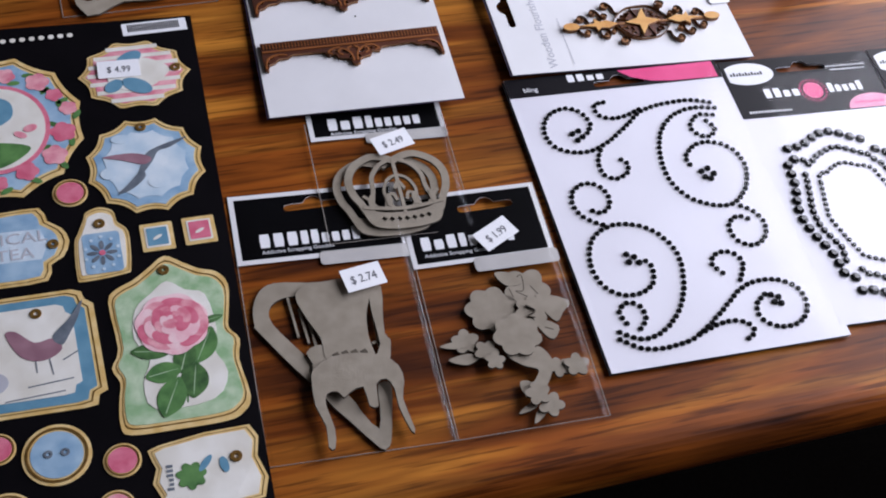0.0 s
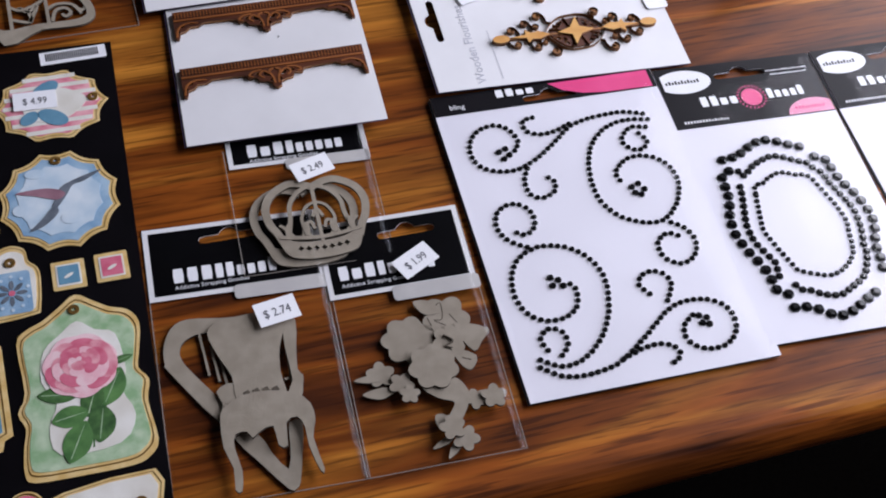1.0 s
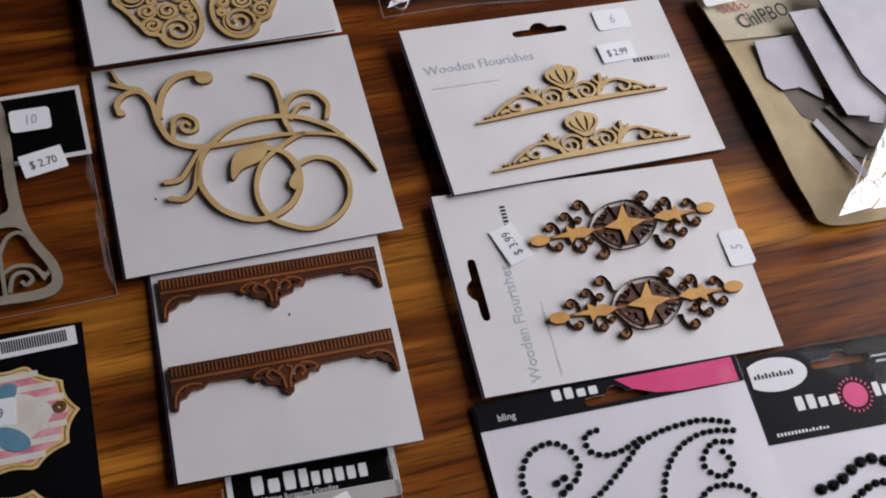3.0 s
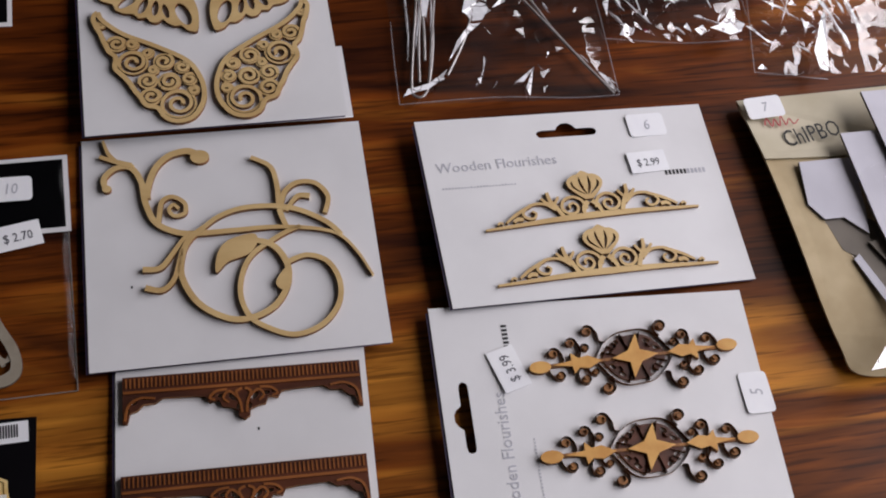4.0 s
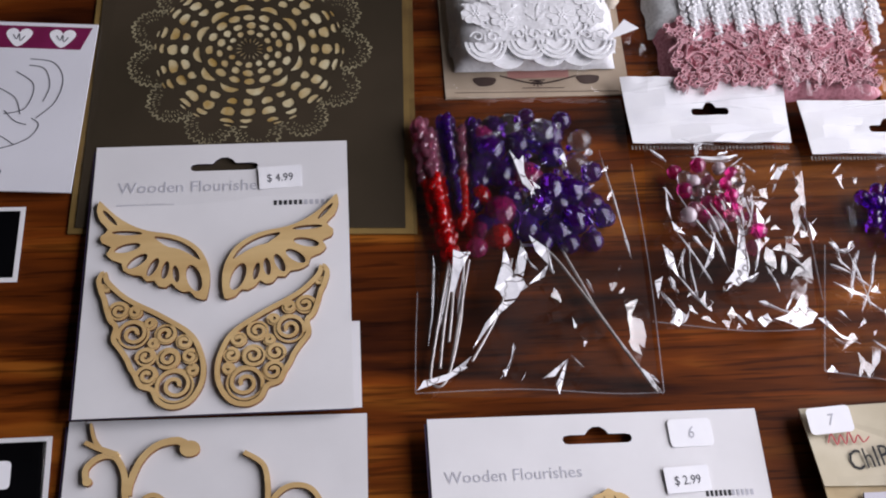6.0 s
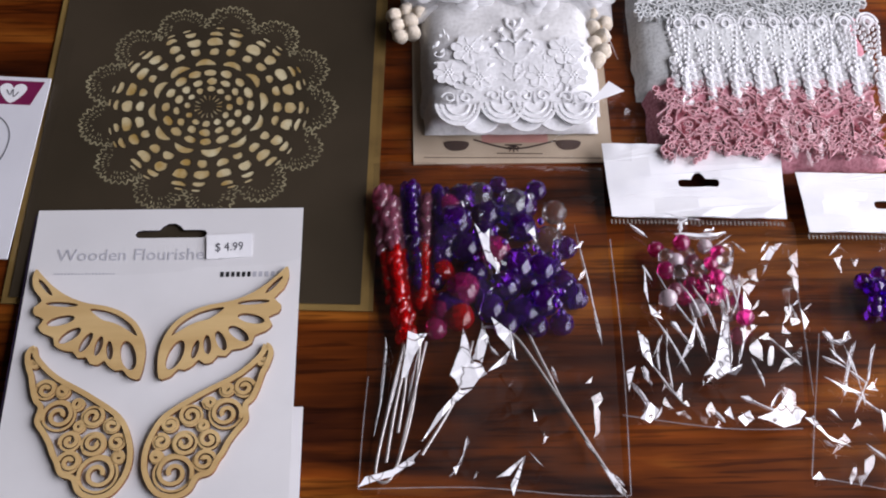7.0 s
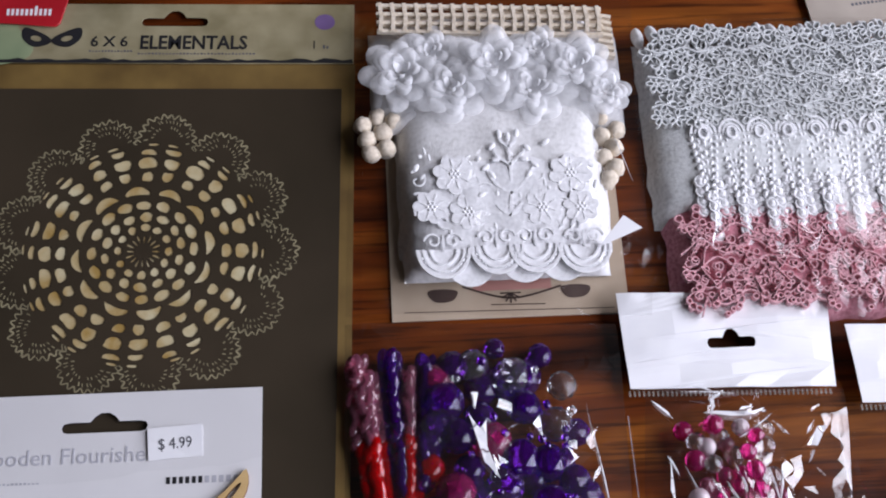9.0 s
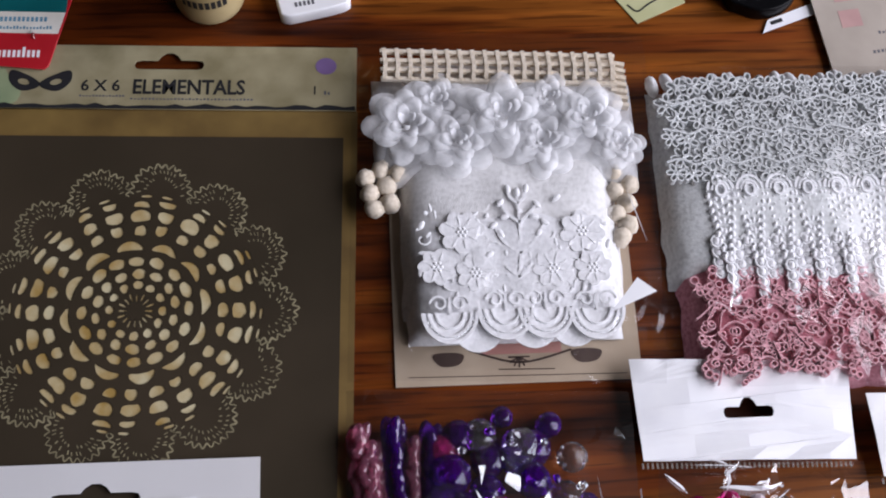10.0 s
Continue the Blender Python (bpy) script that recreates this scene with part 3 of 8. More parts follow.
price_sticker(ped_card, "$ 2.99", 0.0380, 0.0182, 3, CARD_TOP + 0.0006, 0.0202, 0.0118)

# star ornament card, its print running up the card
star_card = flat_card("star_ornament_card", "white hanging card with two dark scrolled star ornaments", 0.3012, 0.5770, 0.1500, 0.1060, -2.8, 0.0030, euro_slot(-0.0645, 0.0002, 0.0330, 90), ry=1.0)
SCORCH = mat("scorched_wood", rgb("7c4f28"), rgb("a67038"), 0.6, 260, bump=0.2)
HONEY = mat("honey_wood", rgb("c98f45"), rgb("dca85c"), 0.55, 90, bump=0.1)


def star_ornament(parent, x, y, ang, length):
    k = length / 98.0
    m = pose(x, y, 0, 0, 0, ang)
    top = CARD_TOP + WOOD

    def put(pts):
        return [(m @ Vector((p[0] * k, p[1] * k, 0))).to_2d() for p in pts]
    # curls: spiral centre, radius, foot on the stem, turns
    curls = [((15.6, 13.2), 3.5, (14, 8.6), -1.25), ((24.6, 8.0), 3.1, (26.5, 3.0), 1.2), ((19.6, 5.0), 2.3, (22.5, 1.4), 1.1), ((36.0, 5.0), 2.9, (40.5, 1.6), 1.2),
             ((37.2, -5.4), 3.2, (33.0, -1.6), 1.2), ((28.4, -9.6), 3.0, (24.5, -4.6), 1.2), ((22.0, -6.4), 2.5, (26.5, -2.6), -1.1), ((19.4, -14.4), 3.4, (14.6, -9.2), 1.25)]
    knobs = []
    bm = bmesh.new()
    n = 0
    for s in (-1, 1):
        for (cx, cy), r, (fx, fy), turns in curls:
            n += 1
            a0 = math.degrees(math.atan2(fy - cy, fx - cx)) + (70 if turns > 0 else -70)
            sp = spiral(cx, cy, r, r * 0.18, a0, turns, 22)
            root = [Vector((fx + (2.5 if fx < cx else -2.5) * 0.6, fy * 0.15))] if abs(fy) < 5 else [Vector((fx - 2.2, fy * 0.94))]
            line = curve(root + [Vector((fx, fy)), (Vector((fx, fy)) + sp[0]) / 2 + (sp[0] - Vector((cx, cy))) * 0.18, sp[0]], 4)[:-1] + sp
            ribbon(bm, put([Vector((p.x * s, p.y * s)) for p in line]), 0.0029 * k, CARD_TOP, top + 0.000012 * n, (1.3, 1.1), rise=0.0006)
            knobs.append(oval(cx * s, cy * s, r * 0.62, r * 0.56, 12))
        # arch over the star with small curls inside
        for pts, w in (([(-18, 1.2), (-13.6, 7.0), (-7.4, 11.6), (0, 12.9), (7, 12.6), (12.2, 9.2), (17.6, 1.2)], 2.9), ([(-12, 6.4), (-8.6, 4.4), (-7.6, 6.6), (-9.6, 7.6)], 1.8), ([(11.2, 5.6), (8.2, 3.8), (7.0, 6.2), (9.2, 7.6)], 1.8),
                       ([(-4.6, 11.6), (-3.4, 7.2), (-2.2, 3.0)], 2.5), ([(5.0, 11.8), (3.6, 7.4), (2.2, 3.0)], 2.5), ([(-15, 3.6), (-11.4, 2.6), (-8.4, 1.6)], 2.0), ([(14.6, 3.2), (11.4, 2.4), (8.4, 1.4)], 2.0)):
            n += 1
            ribbon(bm, put([Vector((p.x * s, p.y * s)) for p in curve([Vector(p) for p in pts], 5)]), w * 0.001 * k, CARD_TOP, top + 0.000012 * n, (0.9, 0.9))
    bmesh.ops.recalc_face_normals(bm, faces=bm.faces[:])
    ob = part("scrollwork", bm, [SCORCH, BURNT], parent, "dark scorched scrollwork")
    for q in knobs:
        two_sided(part("curl_knob", plate("knob", [put(q)], CARD_TOP, top - 0.0003), [SCORCH, BURNT], ob))
    lens = curve([Vector(p) for p in [(-16.5, 0), (-12.6, 6.2), (-7, 10.6), (0, 12), (6.6, 11.6), (11.4, 8.4), (16.5, 0), (12.6, -6.2), (7, -10.6), (0, -12), (-6.6, -11.6), (-11.4, -8.4)]], 3, True)
    gaps = [oval(sx * x, sy * y, a, b, 10, 0, sx * sy * tl) for sx in (-1, 1) for sy in (-1, 1) for x, y, a, b, tl in ((11.2, 3.4, 1.9, 1.0, -30), (7.4, 7.4, 1.9, 1.1, -40), (3.4, 9.6, 0.8, 1.3, 0))]
    lens = [p * 0.9 for p in lens]
    two_sided(part("web", plate("web", [put(lens)] + [put(q) for q in gaps], CARD_TOP, CARD_TOP + WOOD * 0.6), [UMBER, BURNT], ob, "scorched pierced web"))
    st = []
    for i in range(8):
        r = (10.6 if i % 4 == 0 else 10.4) if i % 2 == 0 else 3.9
        a = radians(45 * i - (14 if i % 4 == 2 else 0))
        st.append((r * math.cos(a), r * math.sin(a)))
    z1 = top + 0.0006
    two_sided(part("star", plate("star", [put(st)], CARD_TOP, z1, 0.0002), [HONEY, BURNT], ob, "honey-coloured star"))
    for s in (-1, 1):
        two_sided(part("bud", plate("bud", [put(oval(44.6 * s, 0.4 * s, 5.0, 2.9, 18))], CARD_TOP, z1), [HONEY, BURNT], ob))
        ss = [(((11.5 if j in (0, 5) else 6.6) if j % 2 == 0 or j == 5 else 3.0) * math.cos(radians(36 * j)), (5.2 if j % 2 == 0 else 2.4) * math.sin(radians(36 * j))) for j in range(10)]
        two_sided(part("side_star", plate("sstar", [put([((27.4 + p[0]) * s, (0.2 + p[1]) * s) for p in ss])], CARD_TOP, z1 - 0.0002), [HONEY, BURNT], ob))
        dm = curve([Vector(q) for q in [(41.0, 0.7), (36.0, 0.9), (31.5, 1.1), (23.0, 1.0), (18.0, 0.6), (9, 0.6), (9, -0.6), (18.0, -0.7), (23.0, -1.0), (31.5, -1.1), (36.0, -0.8), (41.0, -0.7)]], 2, True)
        two_sided(part("stem", plate("stem", [put([(p[0] * s, p[1] * s) for p in dm])], CARD_TOP, z1 - 0.0009), [SCORCH, BURNT], ob))
    return ob


star_ornament(star_card, 0.0160, 0.0225, 2.6, 0.0985)
star_ornament(star_card, 0.0146, -0.0205, 0.6, 0.0995)
part("writing", writing("Wooden Flourishes", 0.0076, -0.0465, -0.0500, CARD_TOP + 0.00008, 90), PALE_INK, star_card, "pale grey printed words")
bm = bmesh.new()
bars(bm, -0.0405, 0.0315, CARD_TOP + 0.00005, 0.0120, 0.0026, 6, 3, 1.0, 90)
part("brand_mark", bm, DARK_INK, star_card)
bm = bmesh.new()
bars(bm, -0.0362, -0.0480, CARD_TOP + 0.00005, 0.037, 0.0008, 24, 4, 0.5, 90)
part("small_print", bm, PALE_INK, star_card)
price_sticker(star_card, "$ 3.99", -0.0427, 0.0212, 108, CARD_TOP + 0.0006, 0.0205, 0.0132)
price_sticker(star_card, "5", 0.0702, 0.0014, 92, CARD_TOP + 0.0004, 0.0200, 0.0138, True)

# brown trim card
trim_card = flat_card("trim_card", "white card with two dark brown pierced wooden trims", 0.1408, 0.5712, 0.1068, 0.1065, -3.6, 0.0036, rx=-1.3, ry=-1.7)
TRIM_LIGHT = mat("mid_brown_wood", rgb("7a4418"), rgb("96592a"), 0.5, 90, stretch=(0.3, 1.5, 1), bump=0.1)


def trim(parent, x, y, ang):
    m = pose(x, y, 0, 0, 0, ang)
    top = CARD_TOP + WOOD

    def put(pts):
        return [(m @ Vector((p[0] * 0.001, p[1] * 0.001, 0))).to_2d() for p in pts]
    half = [(0, -23), (2.2, -21.5), (2.6, -18.5), (5.6, -17.2), (9, -16.6), (10.4, -13.4), (14.4, -14.2), (16, -11.4), (21, -10.8), (34, -10.4), (37, -12.6), (42, -12.8), (44.4, -15.4), (47.4, -16.4), (48.6, -21), (50.4, -21), (50.5, 0)]
    pts = half + [(-a, b) for a, b in half[::-1]][:-1]
    holes = []
    for s in (-1, 1):
        for cx, cy, a, b, tl in ((4.4, -12.4, 2.2, 1.5, 40), (9.2, -11.6, 1.9, 1.0, 0), (2.2, -16.8, 1.1, 1.6, 20), (13.2, -11.2, 1.3, 0.7, 0), (45.8, -11.8, 1.6, 1.0, -30), (40.5, -10.4, 1.4, 0.7, 0), (48.2, -15.4, 0.6, 1.8, 0)):
            holes.append(put(oval(cx * s, cy, a, b, 10, 0, tl * s)))
    body = two_sided(part("trim", plate("trim", [put(pts)] + holes, CARD_TOP, top), [UMBER, BURNT], parent, "dark brown pierced wooden trim"))
    bm = bmesh.new()
    ribbon(bm, put([Vector((-50.2, -7.2)), Vector((0, -7.2)), Vector((50.2, -7.2))]), 0.0012, top, top + 0.0005)
    for s in (-1, 1):
        for i, q in enumerate(([(1, -20), (2, -14), (6, -10), (8.6, -12.6), (6.4, -15)], [(7, -9), (11.6, -9.6), (14.4, -12.2), (12, -13.4)], [(49.6, -20), (48, -13), (43, -10), (37, -10.6)], [(0.6, -9), (3, -10.4), (2.4, -13)])):
            ribbon(bm, put([Vector((p.x * s, p.y)) for p in curve([Vector(a) for a in q], 4)]), 0.0011, top - 0.0002, top + 0.0003 + 0.00003 * i, (1, 0.8))
    bmesh.ops.recalc_face_normals(bm, faces=bm.faces[:])
    part("moulding", bm, TRIM_LIGHT, body, "lighter raised moulding line")
    bm = bmesh.new()
    for i in range(56):
        cx = -49 + i * 98 / 55
        ribbon(bm, put([Vector((cx, -5.2)), Vector((cx, -0.9))]), 0.0006, top, top + 0.00035)
    part("reeding", bm, TRIM_LIGHT, body)


trim(trim_card, 0.0002, 0.0442, 0.3)
trim(trim_card, -0.0006, 0.0008, 0.8)
bm = bmesh.new()
bars(bm, 0.0055, 0.0165, CARD_TOP + 0.00005, 0.0012, 0.0012, 1, 2, 1.0)
part("print_speck", bm, DARK_INK, trim_card)


# ---- clear bags with black headers and grey chipboard pieces ----
def header(parent, x0, x1, y0, y1, z, border=0.0022, slot=None, front=None):
    loops = [rect_loop(x0, x1, y0, y1)] + ([slot] if slot else [])
    h = part("header_card", plate("header", loops, z, z + 0.0005), WHITE, parent, "white-edged black header card")
    loops = [rect_loop(x0 + border, x1 - border, y0 + border, y1 - border)] + ([slot] if slot else [])
    part("print", plate("print", loops, z + 0.0005, z + 0.00056), front or BLACK, h)
    return h


def brand_bars(parent, x, y, z, w, h, seed):
    """The maker's mark: plain white bars, heavy ones first."""
    bm = bmesh.new()
    marks(bm, x, y, z, w * 0.40, h * 0.72, 3, 0.0017, seed)
    part("brand_mark", bm, PAPER, parent)
    bm = bmesh.new()
    marks(bm, x + w * 0.40, y, z, w * 0.60, h * 0.72, 6, 0.0009, seed + 1)
    part("brand_mark", bm, PAPER, parent)


def clear_bag(parent, x0, x1, y0, y1, z, sag=0.0006, seams=True, seed=1):
    """Front film of a flat clear bag, a little wavy, with welded side seams."""
    bm = bmesh.new()
    nx, ny = 30, 30
    g = [[bm.verts.new((x0 + (x1 - x0) * i / nx, y0 + (y1 - y0) * j / ny,
                        z + sag * noise.noise(Vector((i * 0.31, j * 0.23, seed))) - (z - 0.0004) * max(abs(2 * i / nx - 1) ** 26, (1 - j / ny) ** 26)))
          for j in range(ny + 1)] for i in range(nx + 1)]
    for i in range(nx):
        for j in range(ny):
            bm.faces.new((g[i][j], g[i + 1][j], g[i + 1][j + 1], g[i][j + 1]))
    b = part("clear_bag", bm, FILM, parent, "flat clear plastic bag front", smooth=True)
    if seams:
        bm = bmesh.new()
        for x in (x0, x1):
            ribbon(bm, [Vector((x, y0)), Vector((x, (y0 + y1) / 2)), Vector((x, y1))], 0.0005, 0.0002, 0.0007)
        ribbon(bm, [Vector((x0, y0)), Vector(((x0 + x1) / 2, y0)), Vector((x1, y0))], 0.0004, 0.0002, 0.0006)
        part("welded_seam", bm, SEAM, b)
    return b


SEAM = mat("welded_film_edge", rgb("9a928a"), rgb("aaa49c"), 0.25, 60)
SEAM.node_tree.nodes["Principled BSDF"].inputs["Alpha"].default_value = 0.5
CHIP_EDGE = mat("chipboard_edge", rgb("4a4238"), rgb("5c5346"), 0.9, 200)


def chip_plate(parent, name, loops, z0, z1):
    return two_sided(part(name, plate(name, loops, z0, z1), [CHIP, CHIP_EDGE], parent))


# chair shapes
chair_pack = thing("chair_chipboard_pack", "clear bag with grey chipboard chairs and black header", "craft pack", "chipboard bags", 0.0946, 0.4518, 0, -4)
h = header(chair_pack, -0.0435, 0.0425, -0.0215, 0.0212, 0.0004, 0.0027, euro_slot(-0.001, 0.0115, 0.031, 2))
brand_bars(h, -0.0320, -0.0125, 0.001, 0.052, 0.0085, 11)
part("writing", writing("Addictive Scrapping Goodies", 0.0031, -0.0308, -0.0163, 0.00105, 1), PAPER, h)
part("hang_tab", plate("tab", [rounded(0.020, -0.0222, 0.046, 0.008, 0.002)], 0.0010, 0.0012), mat("cloudy_tab", rgb("b9b6b4"), rgb("c6c3c0"), 0.3, 40), h, "frosted plastic tab")
back = mm([(-18.9, -91), (-38.6, -61), (-40, -57), (-39.6, -47.5), (-35.4, -38.2), (-27.6, -34.2), (-11.8, -36), (4, -38), (4, -46), (-11.5, -44), (-22, -43.0), (-29.5, -45.6), (-32.6, -51), (-31.6, -57), (-27.0, -65), (-19.2, -76.5), (-14.6, -85)])
chip_plate(chair_pack, "rear_chair", [curve(back, 3, True)], 0.0004, 0.0018)
for x0, y0, x1, y1 in ((-22.5, -43, -20.5, -66), (-18, -50, -16.2, -70), (-14.5, -56, -12.8, -76), (-9, -62, -8.5, -84), (16.8, -44, 16.4, -76), (13.4, -74, 20.4, -73)):
    bm = bmesh.new()
    ribbon(bm, mm([(x0, y0), ((x0 + x1) / 2, (y0 + y1) / 2), (x1, y1)]), 0.0012, 0.0004, 0.0017)
    part("spindle", bm, CHIP, chair_pack)
chip_plate(chair_pack, "rear_leg", [curve(mm([(-14, -99), (-4, -114), (6.7, -128.8), (10, -129.2), (12.4, -126), (15.5, -112), (18, -97), (11.9, -96.5), (10.6, -108), (8.1, -119.3), (2, -110), (-2.8, -100)]), 2, True)], 0.0004, 0.0018)
chip_plate(chair_pack, "chair_side", [curve(mm([(17.5, -40.2), (23.2, -44), (21.4, -58), (20, -70.5), (22, -74), (21.2, -79), (19, -86), (12.6, -84), (16.8, -76), (16, -58)]), 2, True)], 0.0018, 0.0032)
chip_plate(chair_pack, "chair_arm", [curve(mm([(-18.5, -76), (-13.5, -72.5), (-8.5, -74), (-8, -80), (-9, -86), (-17, -90), (-16.5, -82)]), 2, True)], 0.0018, 0.0032)
chip_plate(chair_pack, "backrest", [curve(mm([(-18.9, -44), (-12, -38.4), (-3, -37.4), (6.6, -37), (17.6, -40), (17, -47.5), (13.4, -58.4), (12, -70.9), (12.7, -84), (2, -86), (-9.4, -82), (-10.5, -69.5), (-15.4, -57.4)]), 3, True)], 0.0020, 0.0034)
seat = mm([(-18.7, -92), (-16.6, -86), (-7.1, -80.8), (4.7, -80.4), (16.2, -83.4), (22.7, -90), (23.6, -98.8), (21.2, -107.5), (23.6, -123.5), (21.7, -124), (18.6, -111.1), (18.4, -101.9), (15.7, -96), (10.5, -98), (9.4, -109.3), (5.3, -108.5), (4.4, -98.6), (-2.4, -100.6),
           (-5.5, -103), (-7.8, -99.4), (-12.8, -99.8), (-14.1, -106.1), (-12.2, -117.9), (-13.6, -127.4), (-16.4, -126.4), (-15.8, -116.1), (-18.9, -105.3)])
chip_plate(chair_pack, "seat_frame", [curve(seat, 2, True)], 0.0036, 0.0052)
# raised dark strips paint the shade inside the chair's slots
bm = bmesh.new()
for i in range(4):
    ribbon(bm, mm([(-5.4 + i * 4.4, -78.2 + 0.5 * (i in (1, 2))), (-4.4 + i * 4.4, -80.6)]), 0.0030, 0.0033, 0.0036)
part("slot_shadow", bm, CHIP_EDGE, chair_pack, "dark strips painted as slot shadow")
price_sticker(chair_pack, "$ 2.74", 0.0152, -0.0388, 11.5, 0.0056, 0.0205, 0.0132)
clear_bag(chair_pack, -0.0435, 0.0432, -0.1300, 0.0212, 0.0053, seed=3)

# flower shapes
flower_pack = thing("flower_chipboard_pack", "clear bag with grey chipboard flowers and black header", "craft pack", "chipboard bags", 0.1722, 0.4326, 0.0012, -3.5, 0, -1.6)
h = header(flower_pack, -0.0370, 0.0365, -0.0210, 0.0240, 0.0006, 0.0026, euro_slot(0.008, 0.0125, 0.030, 1))
brand_bars(h, -0.0312, -0.0110, 0.0012, 0.050, 0.0085, 21)
part("writing", writing("Addictive Scrapping Goodies", 0.0031, -0.0300, -0.0152, 0.00125, 0), PAPER, h)
part("hang_tab", plate("tab", [rounded(0.0158, -0.0232, 0.044, 0.0085, 0.002)], 0.0012, 0.0014), bpy.data.materials["cloudy_tab"], h, "frosted plastic tab")


def blossom(cx, cy, r, n, a0=0, dent=0.28):
    return [Vector(((cx + r * (1 - dent + dent * abs(math.cos(n * t / 2))) * math.cos(t + a0)) * 0.001, (cy + r * (1 - dent + dent * abs(math.cos(n * t / 2))) * math.sin(t + a0)) * 0.001)) for t in (math.tau * i / 48 for i in range(48))]


chip_plate(flower_pack, "blossom", [blossom(-4.5, -50.5, 13.5, 7, 0.3, 0.2)], 0.0004, 0.0018)
chip_plate(flower_pack, "blossom", [blossom(16, -41, 12.2, 5, 0.9, 0.3)], 0.0004, 0.0018)
chip_plate(flower_pack, "petal", [curve(mm([(2, -30), (6, -38), (14, -38), (10, -31)]), 4, True)], 0.0006, 0.0020)
chip_plate(flower_pack, "petal", [curve(mm([(20, -46), (34.4, -52), (30, -58), (25, -63), (20, -54)]), 3, True)], 0.0018, 0.0030)
chip_plate(flower_pack, "blossom", [blossom(14.5, -55, 8.6, 6, 0.2, 0.26)], 0.0019, 0.0032)
chip_plate(flower_pack, "petal", [curve(mm([(14, -60), (25, -66), (21, -73), (17, -70)]), 3, True)], 0.0030, 0.0042)
chip_plate(flower_pack, "blossom", [blossom(3.5, -68, 12.2, 7, 0.5, 0.18)], 0.0032, 0.0045)
chip_plate(flower_pack, "stem", [curve(mm([(-4, -77), (6, -74), (13.5, -76), (17, -85), (12, -95), (6, -101), (4.5, -95), (9, -88), (2, -84)]), 4, True)], 0.0018, 0.0031)
for x, y, r, a, z in ((-21.5, -66, 7.0, 0.3, 0.0004), (-13, -73.5, 6.2, 0.9, 0.0016), (-10.5, -80, 5.0, 0.1, 0.0030), (20, -87.4, 5.6, 0.6, 0.0006), (28.2, -88, 6.4, 0.2, 0.0018), (5, -100.5, 6.4, 0.4, 0.0030), (10, -106.5, 6.6, 1.0, 0.0018)):
    chip_plate(flower_pack, "small_blossom", [blossom(x, y, r, 5, a, 0.36)], z, z + 0.0013)
for pts in ([(-34.5, -67), (-28, -69.5), (-21, -69), (-25, -65.5)], [(-32, -75), (-24, -79), (-17, -76), (-22, -73)], [(-6, -108.5), (0, -104), (6, -103), (2, -107)], [(0, -114.5), (6, -111), (9, -106), (4, -107)], [(-1, -92), (4, -93), (4, -100), (-1, -98)]):
    chip_plate(flower_pack, "leaf", [curve(mm(pts), 4, True)], 0.0008, 0.0019)
bm = bmesh.new()
for q in ([(10, -36), (15, -33), (14, -42), (10, -42), (15, -46)], [(22, -50), (28, -53), (24, -58)], [(12, -52), (16, -56), (12, -58), (15, -60)], [(18, -66), (22, -68)], [(7, -40), (8, -45)], [(18, -40), (22, -48)]):
    ribbon(bm, curve(mm(q), 5), 0.0005, 0.0018, 0.0043 if q[0][1] < -50 else 0.00185)
part("engraved_line", bm, CHIP_EDGE, flower_pack)
price_sticker(flower_pack, "$ 1.99", 0.0086, -0.0068, 29, 0.0028, 0.0215, 0.0125)
clear_bag(flower_pack, -0.0378, 0.0368, -0.1160, 0.0240, 0.0050, seed=5)

# crown shapes; the bag lies over the two headers below
crown_pack = thing("crown_chipboard_pack", "clear bag with grey chipboard crowns and black header", "craft pack", "chipboard bags", 0.1386, 0.4815, 0.0012, -3.5)
h = header(crown_pack, -0.0372, 0.0370, 0.0205, 0.0610, -0.0010, 0.0026)
brand_bars(h, -0.0275, 0.0268, -0.0004, 0.052, 0.0085, 31)
part("writing", writing("Addictive Scrapping Goodies", 0.0031, -0.0262, 0.0234, -0.00038, 0), PAPER, h)
part("hang_tab", plate("tab", [rounded(0.0145, 0.0192, 0.045, 0.007, 0.002)], -0.0004, -0.0002), bpy.data.materials["cloudy_tab"], h, "frosted plastic tab")


